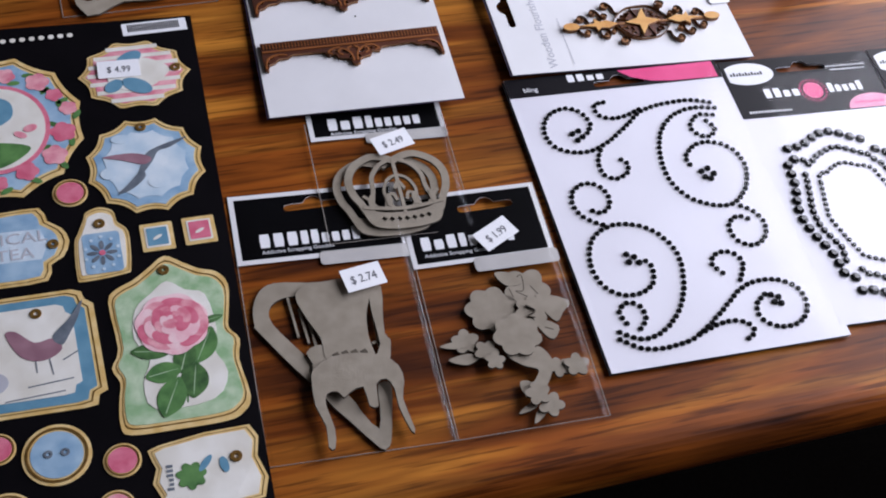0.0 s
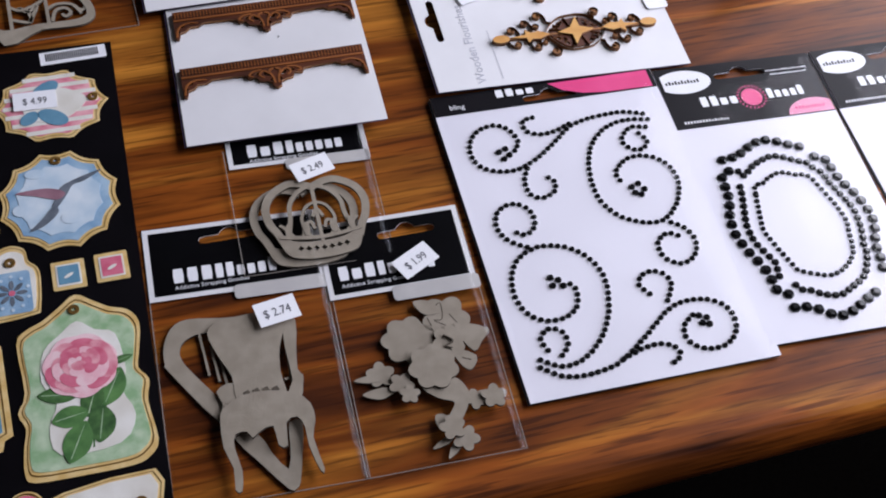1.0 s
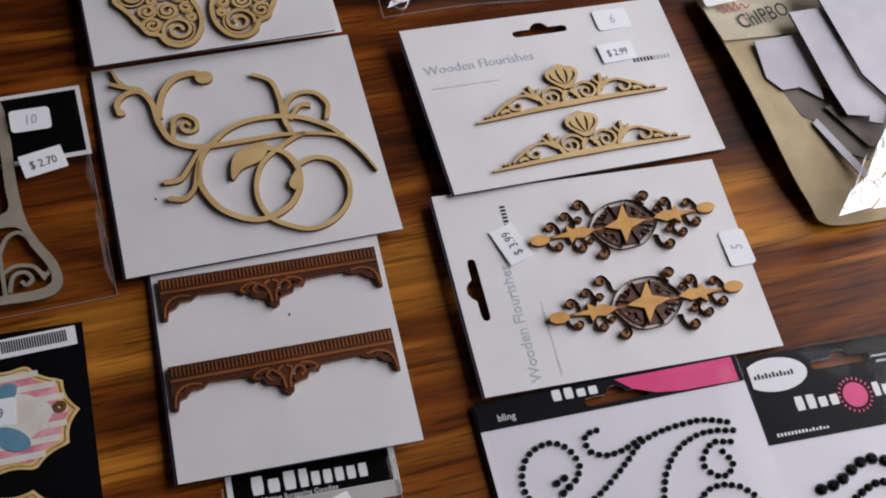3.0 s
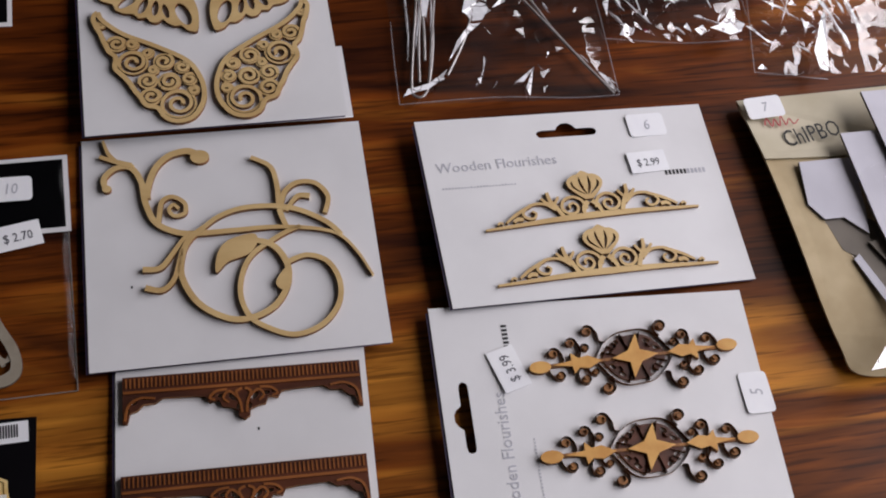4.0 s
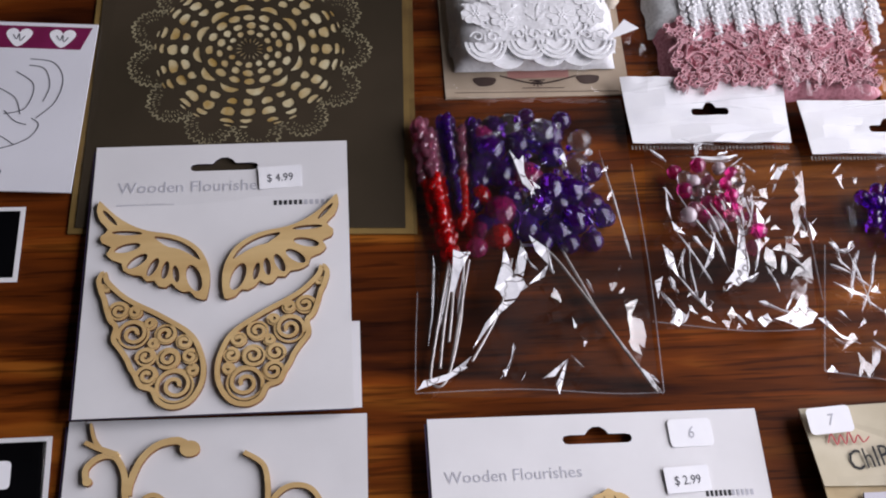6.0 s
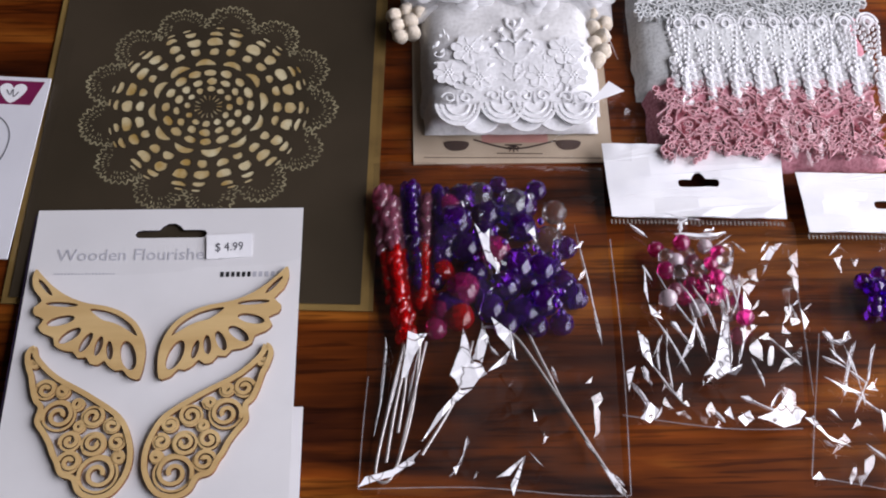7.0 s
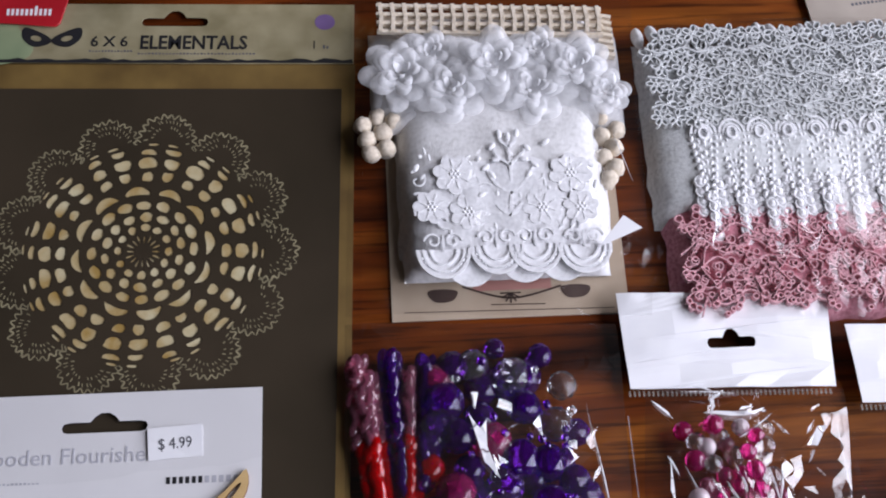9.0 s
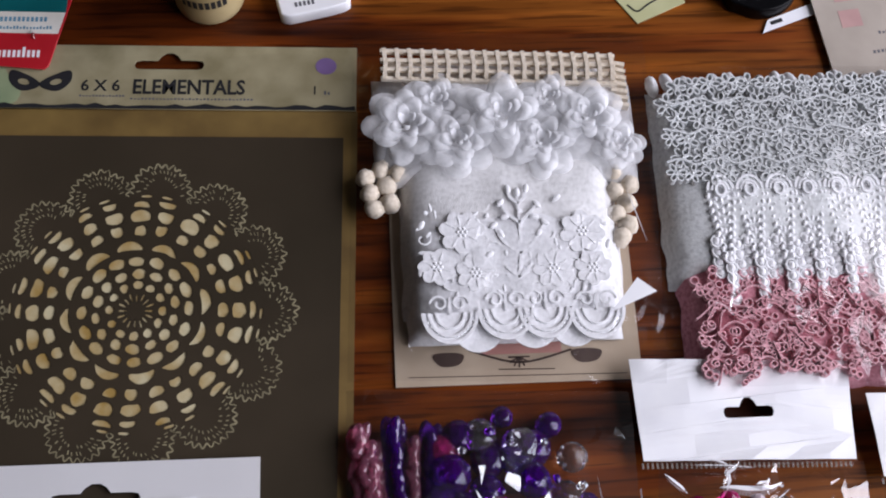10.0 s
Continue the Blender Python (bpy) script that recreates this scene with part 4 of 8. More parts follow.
def crown(parent, dx, dy, sx, sy, z, gems):
    def put(pts):
        return [Vector(((dx + x * sx) * 0.001, (dy + y * sy) * 0.001)) for x, y in pts]
    z1 = z + 0.0014
    band = [(-24, -14), (-21, -24), (-12, -27.6), (0, -28.4), (12, -27.4), (20.5, -24), (23.5, -13), (12, -16.4), (0, -17.4), (-12, -16.6)]
    holes = []
    if gems:
        for i in range(7):
            x = -13.5 + i * 4.5
            y = -20.6 - 1.3 * (1 - (x / 15) ** 2)
            holes.append(put([(x - 1.8, y), (x, y - 1.8), (x + 1.8, y), (x, y + 1.8)]))
    ob = chip_plate(parent, "crown", [curve(put(band), 4, True)] + holes, z, z1)
    bm = bmesh.new()
    n = 0
    for pts, w in (([(0, 19.5), (-7, 22.6), (-15, 23), (-25, 17), (-29.5, 8), (-28.5, -2), (-25, -9), (-22, -17)], 4.2), ([(0, 19.5), (7, 22.6), (15, 23), (25, 17), (29.5, 8), (28.5, -2), (25, -9), (22, -17)], 4.2),
                   ([(0, 21), (-9, 17), (-15, 9), (-16, 0), (-18, -9), (-19.5, -16)], 2.4), ([(0, 21), (9, 17), (15, 9), (16, 0), (18, -9), (19.5, -16)], 2.4), ([(0, 9), (-6, 6), (-9.5, -1), (-9.5, -8), (-11, -15)], 1.6), ([(0, 9), (6, 6), (9.5, -1), (9.5, -8), (11, -15)], 1.6),
                   ([(0, 21), (0, 13), (0, 6), (0, -3), (0, -18)], 2.0), ([(-6, -14), (-9, -8), (-5, -4), (-3, -9)], 1.8), ([(6, -14), (9, -8), (5, -4), (3, -9)], 1.8), ([(-3, -1), (0, 4), (3, -1)], 1.8), ([(-16, -13), (-20, -7), (-23, -4)], 1.8), ([(16, -13), (20, -7), (23, -4)], 1.8), ([(-24, -12), (-12, -14), (0, -15), (12, -14), (24, -12)], 2.2)):
        n += 1
        if gems or n < 3:
            ribbon(bm, curve(put(pts), 5), w * 0.001, z, z1 + 0.00003 * n, (1, 0.9))
    for x in (-19, -8, 8, 19) if gems else ():
        n += 1
        ribbon(bm, curve(put([(x, -13), (x * 0.98, -8), (x * 0.95, -4)]), 4), 0.0024, z, z1 + 0.00003 * n, (0.9, 0.5), 1.5)
    bmesh.ops.recalc_face_normals(bm, faces=bm.faces[:])
    part("arch", bm, [CHIP, CHIP_EDGE], ob)
    return ob


crown(crown_pack, -4.4, -20.4, 0.86, 0.93, 0.0004, False)
crown(crown_pack, 2.0, -18.1, 0.86, 0.92, 0.0021, True)
price_sticker(crown_pack, "$ 2.49", 0.0044, 0.0116, 17.5, 0.0046, 0.0212, 0.0120)
clear_bag(crown_pack, -0.0390, 0.0362, -0.0470, 0.0320, 0.0042, seed=7)

# gate shapes, half in view beside the sticker sheet
gate_pack = thing("gate_chipboard_pack", "clear bag with grey chipboard gate and black header", "craft pack", "chipboard bags", 0.0370, 0.6930, 0, 0)
h = header(gate_pack, -0.0480, 0.0388, 0.0010, 0.0412, 0.0004, 0.0022)
price_sticker(h, "10", 0.0135, 0.0236, 0, 0.0036, 0.0190, 0.0125, True)
price_sticker(h, "$ 2.70", 0.0160, -0.0010, 10, 0.0036, 0.0205, 0.0125)
clear_bag(gate_pack, -0.0480, 0.0376, -0.0765, 0.0412, 0.0030, seed=9)
two_sided(part("gate_frame", plate("gate", [curve(mm([(-40, -70), (-14, -71), (4, -72), (12, -70), (15.5, -64), (14, -54), (8, -42), (4, -30), (2.5, -10), (3, 20), (1, 38), (-6, 52), (-18, 60), (-40, 62)]), 4, True),
    curve(mm([(-38, -65.5), (-16, -66.5), (2, -67), (9, -65.5), (11, -62), (9.5, -55), (4, -44), (-1, -33), (-20, -33), (-38, -33)]), 4, True), curve(mm([(-38, -24), (-20, -25), (-4, -24), (-3, -10), (-2.5, 18), (-4.5, 36), (-10, 46), (-20, 53), (-38, 55)]), 4, True)], 0.0012, 0.0026), [CHIP, CHIP_EDGE], gate_pack))
bm = bmesh.new()
for k, q in enumerate(([(-10, -68), (-10, -50), (-10, -34)], [(-30, -68), (-30, -34)], [(-10, -56), (-4, -53), (4, -55), (8, -62)], [(-8, -66), (-5.5, -58), (0, -57), (2.5, -61), (-0.5, -63.5), (-2.2, -61)], [(-10, -46), (-6, -38), (0, -36), (5, -42)], [(-30, -50), (-24, -54), (-14, -50), (-10, -46)], [(-30, -60), (-20, -64), (-20, -56), (-25, -52), (-20, -56), (-15, -52), (-20, -64)],
                       [(-12, -26), (-12, 48)], [(-24, -26), (-24, 54)], [(-12, 20), (-8, 28), (-4, 30)], [(5, -57), (9, -60), (11, -57)])):
    ribbon(bm, curve(mm(q), 5), 0.0019, 0.0012, 0.00255 - 0.00003 * k)
bmesh.ops.recalc_face_normals(bm, faces=bm.faces[:])
part("gate_scrolls", bm, [CHIP, CHIP_EDGE], gate_pack)
# corner of one more pack above it
far_pack = thing("black_header_pack", "white-edged black header card of a clear bag", "craft pack", "chipboard bags", 0.0120, 0.8310, 0, -1)
header(far_pack, -0.0480, 0.0420, -0.0195, 0.0205, 0.0004, 0.0022)

# ---- rhinestone packs ----
GEM = mat("black_rhinestone", rgb("0a0a0c"), rgb("16161a"), 0.12, 300, spec=0.7)


def gem_mesh(r, h):
    bm = bmesh.new()
    base = [bm.verts.new((r * math.cos(a), r * math.sin(a), 0)) for a in (math.tau * i / 8 for i in range(8))]
    mid = [bm.verts.new((r * 0.95 * math.cos(a), r * 0.95 * math.sin(a), h * 0.35)) for a in (math.tau * i / 8 for i in range(8))]
    top = [bm.verts.new((r * 0.55 * math.cos(a + 0.39), r * 0.55 * math.sin(a + 0.39), h)) for a in (math.tau * i / 8 for i in range(8))]
    for i in range(8):
        j = (i + 1) % 8
        bm.faces.new((base[i], base[j], mid[j], mid[i]))
        bm.faces.new((mid[i], mid[j], top[i]))
        bm.faces.new((mid[j], top[j], top[i]))
    bm.faces.new(top)
    me = mesh_of("gem", bm)
    me.materials.append(GEM)
    return me


def stones(parent, line, step, me, z, start=0.0):
    """Rhinestones set along a line at even steps."""
    left = start
    n = 0
    for a, b in zip(line, line[1:]):
        d = (b - a).length
        while left <= d:
            p = a + (b - a) * (left / d if d else 0)
            o = new("gem", me)
            o.parent = parent
            o.matrix_basis = pose(p.x + random.uniform(-1, 1) * 0.00012, p.y + random.uniform(-1, 1) * 0.00012, z, 0, 0, random.uniform(0, 45))
            left += step
            n += 1
        left -= d
    return n


def gem_pack(name, label, cx, cy, w, h, ang, z, head):
    th = thing(name, label, "rhinestone pack", "rhinestone packs", cx, cy, z, ang)
    slot = euro_slot(0.002, h / 2 - 0.0095, 0.032)
    part("backing_card", plate("back", [rect_loop(-w / 2, w / 2, -h / 2, h / 2), slot], 0, 0.0008), mat("white_gloss_card_" + name, rgb("e4e2ea"), rgb("eae8f0"), 0.35, 18, bump=0.03), th)
    # added dark sheet, its left and lower rim painted as the card's shadow
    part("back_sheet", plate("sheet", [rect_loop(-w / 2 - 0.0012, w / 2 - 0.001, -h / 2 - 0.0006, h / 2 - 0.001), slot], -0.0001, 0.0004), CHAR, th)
    y0 = h / 2 - head
    hd = part("header_card", plate("hd", [rect_loop(-w / 2 + 0.0003, w / 2 - 0.0003, y0, h / 2), slot], 0.0008, 0.0012), CHAR, th, "charcoal printed header")
    return th, hd, y0


def scrap_print(hd, y0, w, h, bling=False):
    """Header print: maker's bars with a pink disc between, a white oval and a pink bubble."""
    z = 0.00125
    disc = part("pink_disc", plate("disc", [oval(0.0028, y0 + 0.0165, 0.0062, 0.0062, 28)], z, z + 0.0001), PINK, hd)
    bm = bmesh.new()
    for i in range(22):
        a = math.tau * i / 22
        ribbon(bm, [Vector((0.0028 + 0.0075 * math.cos(a), y0 + 0.0165 + 0.0075 * math.sin(a))), Vector((0.0028 + 0.0088 * math.cos(a), y0 + 0.0165 + 0.0088 * math.sin(a)))], 0.0008, z, z + 0.0001)
    part("dot_ring", bm, PINK, hd)
    bm = bmesh.new()
    marks(bm, -0.0290, y0 + 0.0135, z, 0.0235, 0.0052, 4, 0.0010, 41)
    marks(bm, 0.0120, y0 + 0.0140, z, 0.0235, 0.0052, 5, 0.0010, 43)
    bars(bm, -0.0425, y0 + 0.0030, z, 0.0270, 0.0016, 15, 45)
    bars(bm, 0.0180, y0 + 0.0335, z, 0.0260, 0.0011, 20, 46)
    bars(bm, 0.0200, y0 + 0.0305, z, 0.0230, 0.0011, 18, 47)
    part("brand_mark", bm, PAPER, hd)
    ov = part("white_oval", plate("ov", [[p for p in oval(-0.033, y0 + 0.0330, 0.0165, 0.0085, 28) if p.x > -w / 2 + 0.0004 and p.y < h / 2 - 0.0003]], z, z + 0.0001), PAPER, hd)
    bm = bmesh.new()
    bars(bm, -0.0440, y0 + 0.0318, z + 0.00012, 0.0210, 0.0026, 11, 48)
    part("small_print", bm, DARK_INK, ov)
    bub = [Vector((0.0365 + 0.0165 * math.cos(a), y0 + 0.0003 + 0.0105 * math.sin(a))) for a in (math.pi * i / 18 for i in range(19))]
    bub = [Vector((min(p.x, w / 2 - 0.0005), p.y)) for p in bub]
    bb = part("pink_bubble", plate("bub", [bub], z, z + 0.0001), PALE_PINK, hd)
    bm = bmesh.new()
    bars(bm, 0.0250, y0 + 0.0035, z + 0.00012, 0.0190, 0.0022, 9, 49)
    part("small_print", bm, PINK, bb)


# flourish pack
w1, hd1, y0 = gem_pack("rhinestone_scroll_pack", "white card of black rhinestone scrolls with a charcoal header", 0.2794, 0.4288, 0.1300, 0.1915, -2.2, 0.0016, 0.0137)
part("pink_bubble", plate("bub", [[Vector((0.0030, 0.0945)), Vector((0.0100, 0.0885)), Vector((0.0210, 0.0845)), Vector((0.0330, 0.0830)), Vector((0.0622, 0.0825)), Vector((0.0622, 0.0945))]], 0.00125, 0.00135), PINK, hd1, "hot pink printed bubble")
part("writing", writing("bling", 0.0046, -0.0560, 0.0853, 0.0013, 0), PAPER, hd1)
bm = bmesh.new()
marks(bm, -0.0290, 0.0895, 0.00125, 0.0235, 0.0040, 4, 0.0010, 41)
part("brand_mark", bm, PAPER, hd1)
S_GEM = gem_mesh(0.00158, 0.0013)
CURVES = [
    [(-27.9, 50.9), (-24.2, 57), (-27.7, 66.4), (-37, 70), (-47.5, 64.6), (-52, 53), (-47.4, 42.3), (-35, 38), (-22.1, 41.1), (-6.8, 51), (8.1, 62.2), (23.1, 65.8), (39.4, 66.3), (53, 62.3)],
    [(-11.5, 71.5), (-17.6, 69.8), (-17.5, 62.8), (-9.8, 59.1), (-0.2, 60.8), (8, 64)],
    [(-24.5, 38), (-28.1, 30.7), (-28.2, 21.6), (-21.8, 17.8), (-14.1, 21.5), (-13.2, 28.3), (-18, 31.6)],
    [(51.8, 58.7), (37.7, 60.4), (23.3, 55.4), (12.6, 43.1), (7.2, 25.3), (8, 9.2), (15.8, -2.6), (28, -8.1), (38.1, -7.5), (48.6, 2.4), (53.4, 15.1), (51, 27.4), (41.7, 34.4), (30.2, 34), (22, 26.5), (23.2, 18)],
    [(48.7, 53.6), (39.8, 54.8), (32.7, 47.6), (34.9, 41.1), (41, 39.1), (46.2, 43.7), (43, 50.7)],
    [(40, -10.4), (45.6, -14.9), (48.6, -23.2), (44.9, -32.4), (35.8, -36), (28.6, -30.3), (28.5, -21.6), (34.8, -16.6), (41, -19.2)],
    [(-39.5, -10.6), (-47.1, -5.6), (-51.4, 3.3), (-48.4, 13.4), (-39.1, 17), (-31.6, 11.6), (-31.4, 1.7), (-38, -3), (-43.6, 0.2)],
    [(-53.7, -79.1), (-43.3, -86.2), (-29.8, -87.5), (-14.6, -84.2), (1.3, -74.2), (18.8, -61.2), (30.5, -57.8), (42.5, -59.6), (50.4, -67), (49.4, -78.4), (41.2, -85.6), (29.8, -85.6), (23, -79.6), (24.2, -71.1), (31, -66)],
    [(-52.4, -75.1), (-41.7, -81), (-29.3, -77.8), (-17.9, -67.9), (-9.7, -53.6), (-6.2, -36.5), (-10.2, -23.7), (-19.5, -14.8), (-33.3, -11.6), (-46, -16.8), (-53, -28.2), (-53.6, -42), (-48, -52), (-37, -55.3), (-26.2, -50.8), (-22.6, -40.2), (-26.5, -34.5)],
    [(-47, -70.7), (-48.8, -63.6), (-43.3, -59.3), (-37.3, -61.8), (-36.3, -69.2), (-41.8, -75.6)],
    [(13.4, -50.2), (9.8, -43.5), (14.9, -37.8), (22.8, -38.6), (26.6, -45.9), (20.6, -56.5)],
    [(-12.3, -83), (-0.6, -79.3), (9.9, -78.8), (16.6, -83.6), (14.1, -89), (8.6, -90.1)]]
SET = Vector((-0.0009, 0.0010))
for pts in CURVES:
    stones(w1, [p + SET for p in curve(mm(pts), 10)], 0.00365, S_GEM, 0.0008)
M_GEM = gem_mesh(0.0019, 0.0016)
for x, y in ((-36.8, 51.4), (-32.6, 53), (-31.6, 48.6), (-35, 46.6), (27, 15.4), (31.2, 17), (33.4, 13), (30.6, 10), (27.8, 11.6), (-33.4, -30.8), (-30, -33), (-33.7, -35.7), (-28.6, -36.8), (33.4, -67.2), (37, -69.1), (33.6, -71.7), (37, -73)):
    stones(w1, [p + SET for p in mm([(x, y), (x + 0.01, y)])], 1.0, M_GEM, 0.0008)

# frame pack
w2, hd2, y0 = gem_pack("rhinestone_frame_pack", "white card with black rhinestone frame and charcoal header", 0.3912, 0.4250, 0.0965, 0.1830, -3.6, 0.0014, 0.0440)
scrap_print(hd2, y0, 0.0965, 0.1830)
L_GEM = gem_mesh(0.0030, 0.0022)
FRAME_ROWS = [
    ([(-30.5, 23.2), (-22.8, 24.4), (-16.7, 27.3), (-10.5, 30.8), (-4, 33), (2.2, 31.8), (8.5, 28.8), (15.2, 25.6), (21.9, 24.7)], 0.0063, L_GEM),
    ([(21.9, 17.4), (28.3, 13), (28.4, 5.8), (30.4, -1.2), (33.5, -7.9), (35.6, -14.5), (37, -21), (37.1, -27.8), (35.3, -34.8), (32.1, -42.3), (30.9, -49.8), (30.2, -56.7), (25, -62.7)], 0.0063, L_GEM),
    ([(-29.7, 15.5), (-35.4, 10.9), (-35, 3.4), (-36.6, -3.8), (-38.9, -10.9), (-40.6, -17.7), (-41, -25), (-39.5, -32.3), (-37, -39.4), (-34.2, -45.9), (-32.5, -53.3), (-32.4, -61), (-26.6, -65.1)], 0.0063, L_GEM),
    ([(-27, -72.9), (-20, -73.8), (-14.2, -76.5), (-8.3, -80.4), (-1.8, -81.7), (4.9, -79), (11.3, -75.4), (17.8, -72.1), (24, -70.3)], 0.0063, L_GEM),
    ([(-24.3, 14.6), (-22.6, 11.2), (-15.3, 16.5), (-9.4, 19.6), (-4, 21.4), (1.1, 21.2), (6, 18.9), (10.7, 16.4), (15.5, 14.4), (17.8, 10.9), (22, 5.9), (23.4, -1.5), (25.6, -7.2), (28.9, -17.8), (29.2, -25.8), (28.2, -33), (25.4, -42.3), (24.4, -48.7), (20.4, -56.9), (16.3, -62), (10.7, -65), (4.6, -68.3), (-0.6, -69.9), (-7.9, -68.4), (-14.6, -64.6), (-18.9, -63.3), (-21.8, -59.2)], 0.0043, gem_mesh(0.0021, 0.0016)),
    ([(-27.5, -53.7), (-26.6, -45), (-28.4, -40.6), (-31.8, -33.2), (-32.9, -27.5), (-32.6, -19), (-29.8, -8), (-27, 3.8), (-30.4, 5)], 0.0043, gem_mesh(0.0021, 0.0016)),
    ([(-20.2, -1.1), (-18.5, 4), (-14.3, 4.4), (-9.4, 7.7), (-3, 10), (1.2, 9.4), (5.9, 7.4), (13.4, 5.2), (16.8, -3.8), (20.6, -15.6), (22.2, -25.8), (20.8, -33), (17.8, -45.6), (13.3, -51.4), (8.1, -55.2), (1.5, -57.5), (-3.7, -57.1), (-12.6, -53.7), (-16, -52.3), (-18.1, -47.5), (-21.4, -38), (-24.2, -28.9), (-24.9, -23.6), (-22.7, -12.2), (-20.2, -1.1)], 0.0036, gem_mesh(0.0015, 0.0013))]
for pts, st, me in FRAME_ROWS:
    stones(w2, curve(mm(pts), 8), st, me, 0.0008)

# third pack, partly in view
w3, hd3, y0 = gem_pack("rhinestone_dot_pack", "white card with scattered rhinestones and charcoal header", 0.4920, 0.4210, 0.0965, 0.1830, -2.6, 0.0001, 0.0440)
scrap_print(hd3, y0, 0.0965, 0.1830)
R3 = random.Random(8)
for i in range(60):
    a, r = R3.uniform(0, math.tau), 0.012 + 0.022 * R3.random()
    me = (L_GEM, M_GEM, S_GEM)[i % 3]
    stones(w3, mm([(r * 1000 * math.cos(a), -18 + 1.8 * r * 1000 * math.sin(a)), (r * 1000 * math.cos(a) + 0.01, -18 + 1.8 * r * 1000 * math.sin(a))]), 1.0, me, 0.0008)
for th, w, hh in ((w1, 0.1262, 0.19), (w2, 0.0965, 0.183), (w3, 0.0965, 0.183)):
    bm = bmesh.new()
    g = [[bm.verts.new((-w / 2 - 0.001 + (w + 0.002) * i / 16, -hh / 2 - 0.002 + (hh + 0.003) * j / 20, 0.0036 + 0.0005 * noise.noise(Vector((i * 0.4, j * 0.3, w * 90))) - 0.0030 * max(abs(i / 8 - 1) ** 7, abs(j / 10 - 1) ** 9))) for j in range(21)] for i in range(17)]
    for i in range(16):
        for j in range(20):
            bm.faces.new((g[i][j], g[i + 1][j], g[i + 1][j + 1], g[i][j + 1]))
    part("clear_sleeve", bm, FILM, th, "clear plastic sleeve", smooth=True)

# ---- sheet of die-cut stickers ----
GOLD = mat("matte_gold_border", rgb("d6b26c"), rgb("e8cc90"), 0.45, 150)
SHEET_BLACK = mat("black_sticker_sheet", rgb("08070a"), rgb("0d0b0f"), 0.4, 30, bump=0.04, spec=0.12)
SKY_BLUE = mat("dusty_blue_print", rgb("7fa3c2"), rgb("a9c4d8"), 0.55, 90)
PALE_BLUE = mat("pale_blue_print", rgb("b4cbdc"), rgb("dde7ee"), 0.55, 70)
TEAL = mat("steel_blue_print", rgb("5b8ba5"), rgb("6d9ab2"), 0.55, 120)
ROSE = mat("rose_print", rgb("d7788c"), rgb("eeb0b8"), 0.55, 160)
ROSE_DEEP = mat("deep_rose_print", rgb("cf5f7b"), rgb("df7f95"), 0.55, 160)
LEAF = mat("leaf_green_print", rgb("3f6a36"), rgb("63904f"), 0.55, 120)
MINT = mat("mottled_green_print", rgb("8fb384"), rgb("c2d4b4"), 0.55, 130)
CREAM = mat("cream_print", rgb("ddd8cc"), rgb("efece4"), 0.55, 60)
SLATE = mat("slate_print", rgb("59616b"), rgb("767e88"), 0.55, 160)
PLUM = mat("muted_mauve_print", rgb("8a6270"), rgb("a07884"), 0.55, 120)
BRASS = mat("brass_eyelet", rgb("8e6a35"), rgb("b08a4c"), 0.35, 200, metal=0.7)

sheet = thing("sticker_sheet", "black sheet of gold-edged vintage die-cut stickers", "sticker sheet", "", 0.0004, 0.4620, 0, -3)
part("sheet", box_bm(-0.150, 0.0492, -0.158, 0.1478, 0, 0.0007), SHEET_BLACK, sheet)
bm = bmesh.new()
g = [[bm.verts.new((-0.152 + 0.2035 * i / 10, -0.160 + 0.311 * j / 10, 0.0032 - 0.0026 * max(abs(i / 5 - 1) ** 8, abs(j / 5 - 1) ** 8))) for j in range(11)] for i in range(11)]
for i in range(10):
    for j in range(10):
        bm.faces.new((g[i][j], g[i + 1][j], g[i + 1][j + 1], g[i][j + 1]))
part("clear_sleeve", bm, FILM, sheet, "clear plastic sleeve", smooth=True)
SZ = 0.0007


def scallop(cx, cy, rx, ry, n, depth, a0=0.0):
    """A rounded label with an ogee-cut edge."""
    out = []
    for i in range(72):
        t = math.tau * i / 72
        k = 1 - depth * abs(math.sin(n * (t + a0) / 2)) ** 0.8
        out.append(Vector(((cx + rx * k * math.cos(t)) * 0.001, (cy + ry * k * math.sin(t)) * 0.001)))
    return out


def shrink(loop, k, cx, cy):
    c = Vector((cx * 0.001, cy * 0.001))
    return [c + (p - c) * k for p in loop]


def sticker(name, loop, cx, cy, field, label, inner=0.87, field2=None, inner2=0.6):
    s = part(name, plate("st", [loop], SZ, SZ + 0.0005), GOLD, sheet, label)
    part("rim", plate("rim", [shrink(loop, 0.945, cx, cy), shrink(loop, 0.93, cx, cy)], SZ + 0.0005, SZ + 0.00062), BRASS, s)
    part("field", plate("field", [shrink(loop, inner, cx, cy)], SZ + 0.0005, SZ + 0.0007), field, s)
    if field2:
        part("centre_field", plate("field", [shrink(loop, inner2, cx, cy)], SZ + 0.0007, SZ + 0.00085), field2, s)
    return s


def motif(s, loops, material, z=0.0009, name="motif"):
    for lp in loops:
        part(name, plate("motif", [lp], SZ + z - 0.0001, SZ + z + 0.00005), material, s)


def eyelet(s, x, y):
    part("eyelet", plate("eyelet", [mm(oval(x, y, 2.7, 2.7, 18)), mm(oval(x, y, 1.0, 1.0, 10))], SZ + 0.0005, SZ + 0.0013), BRASS, s)


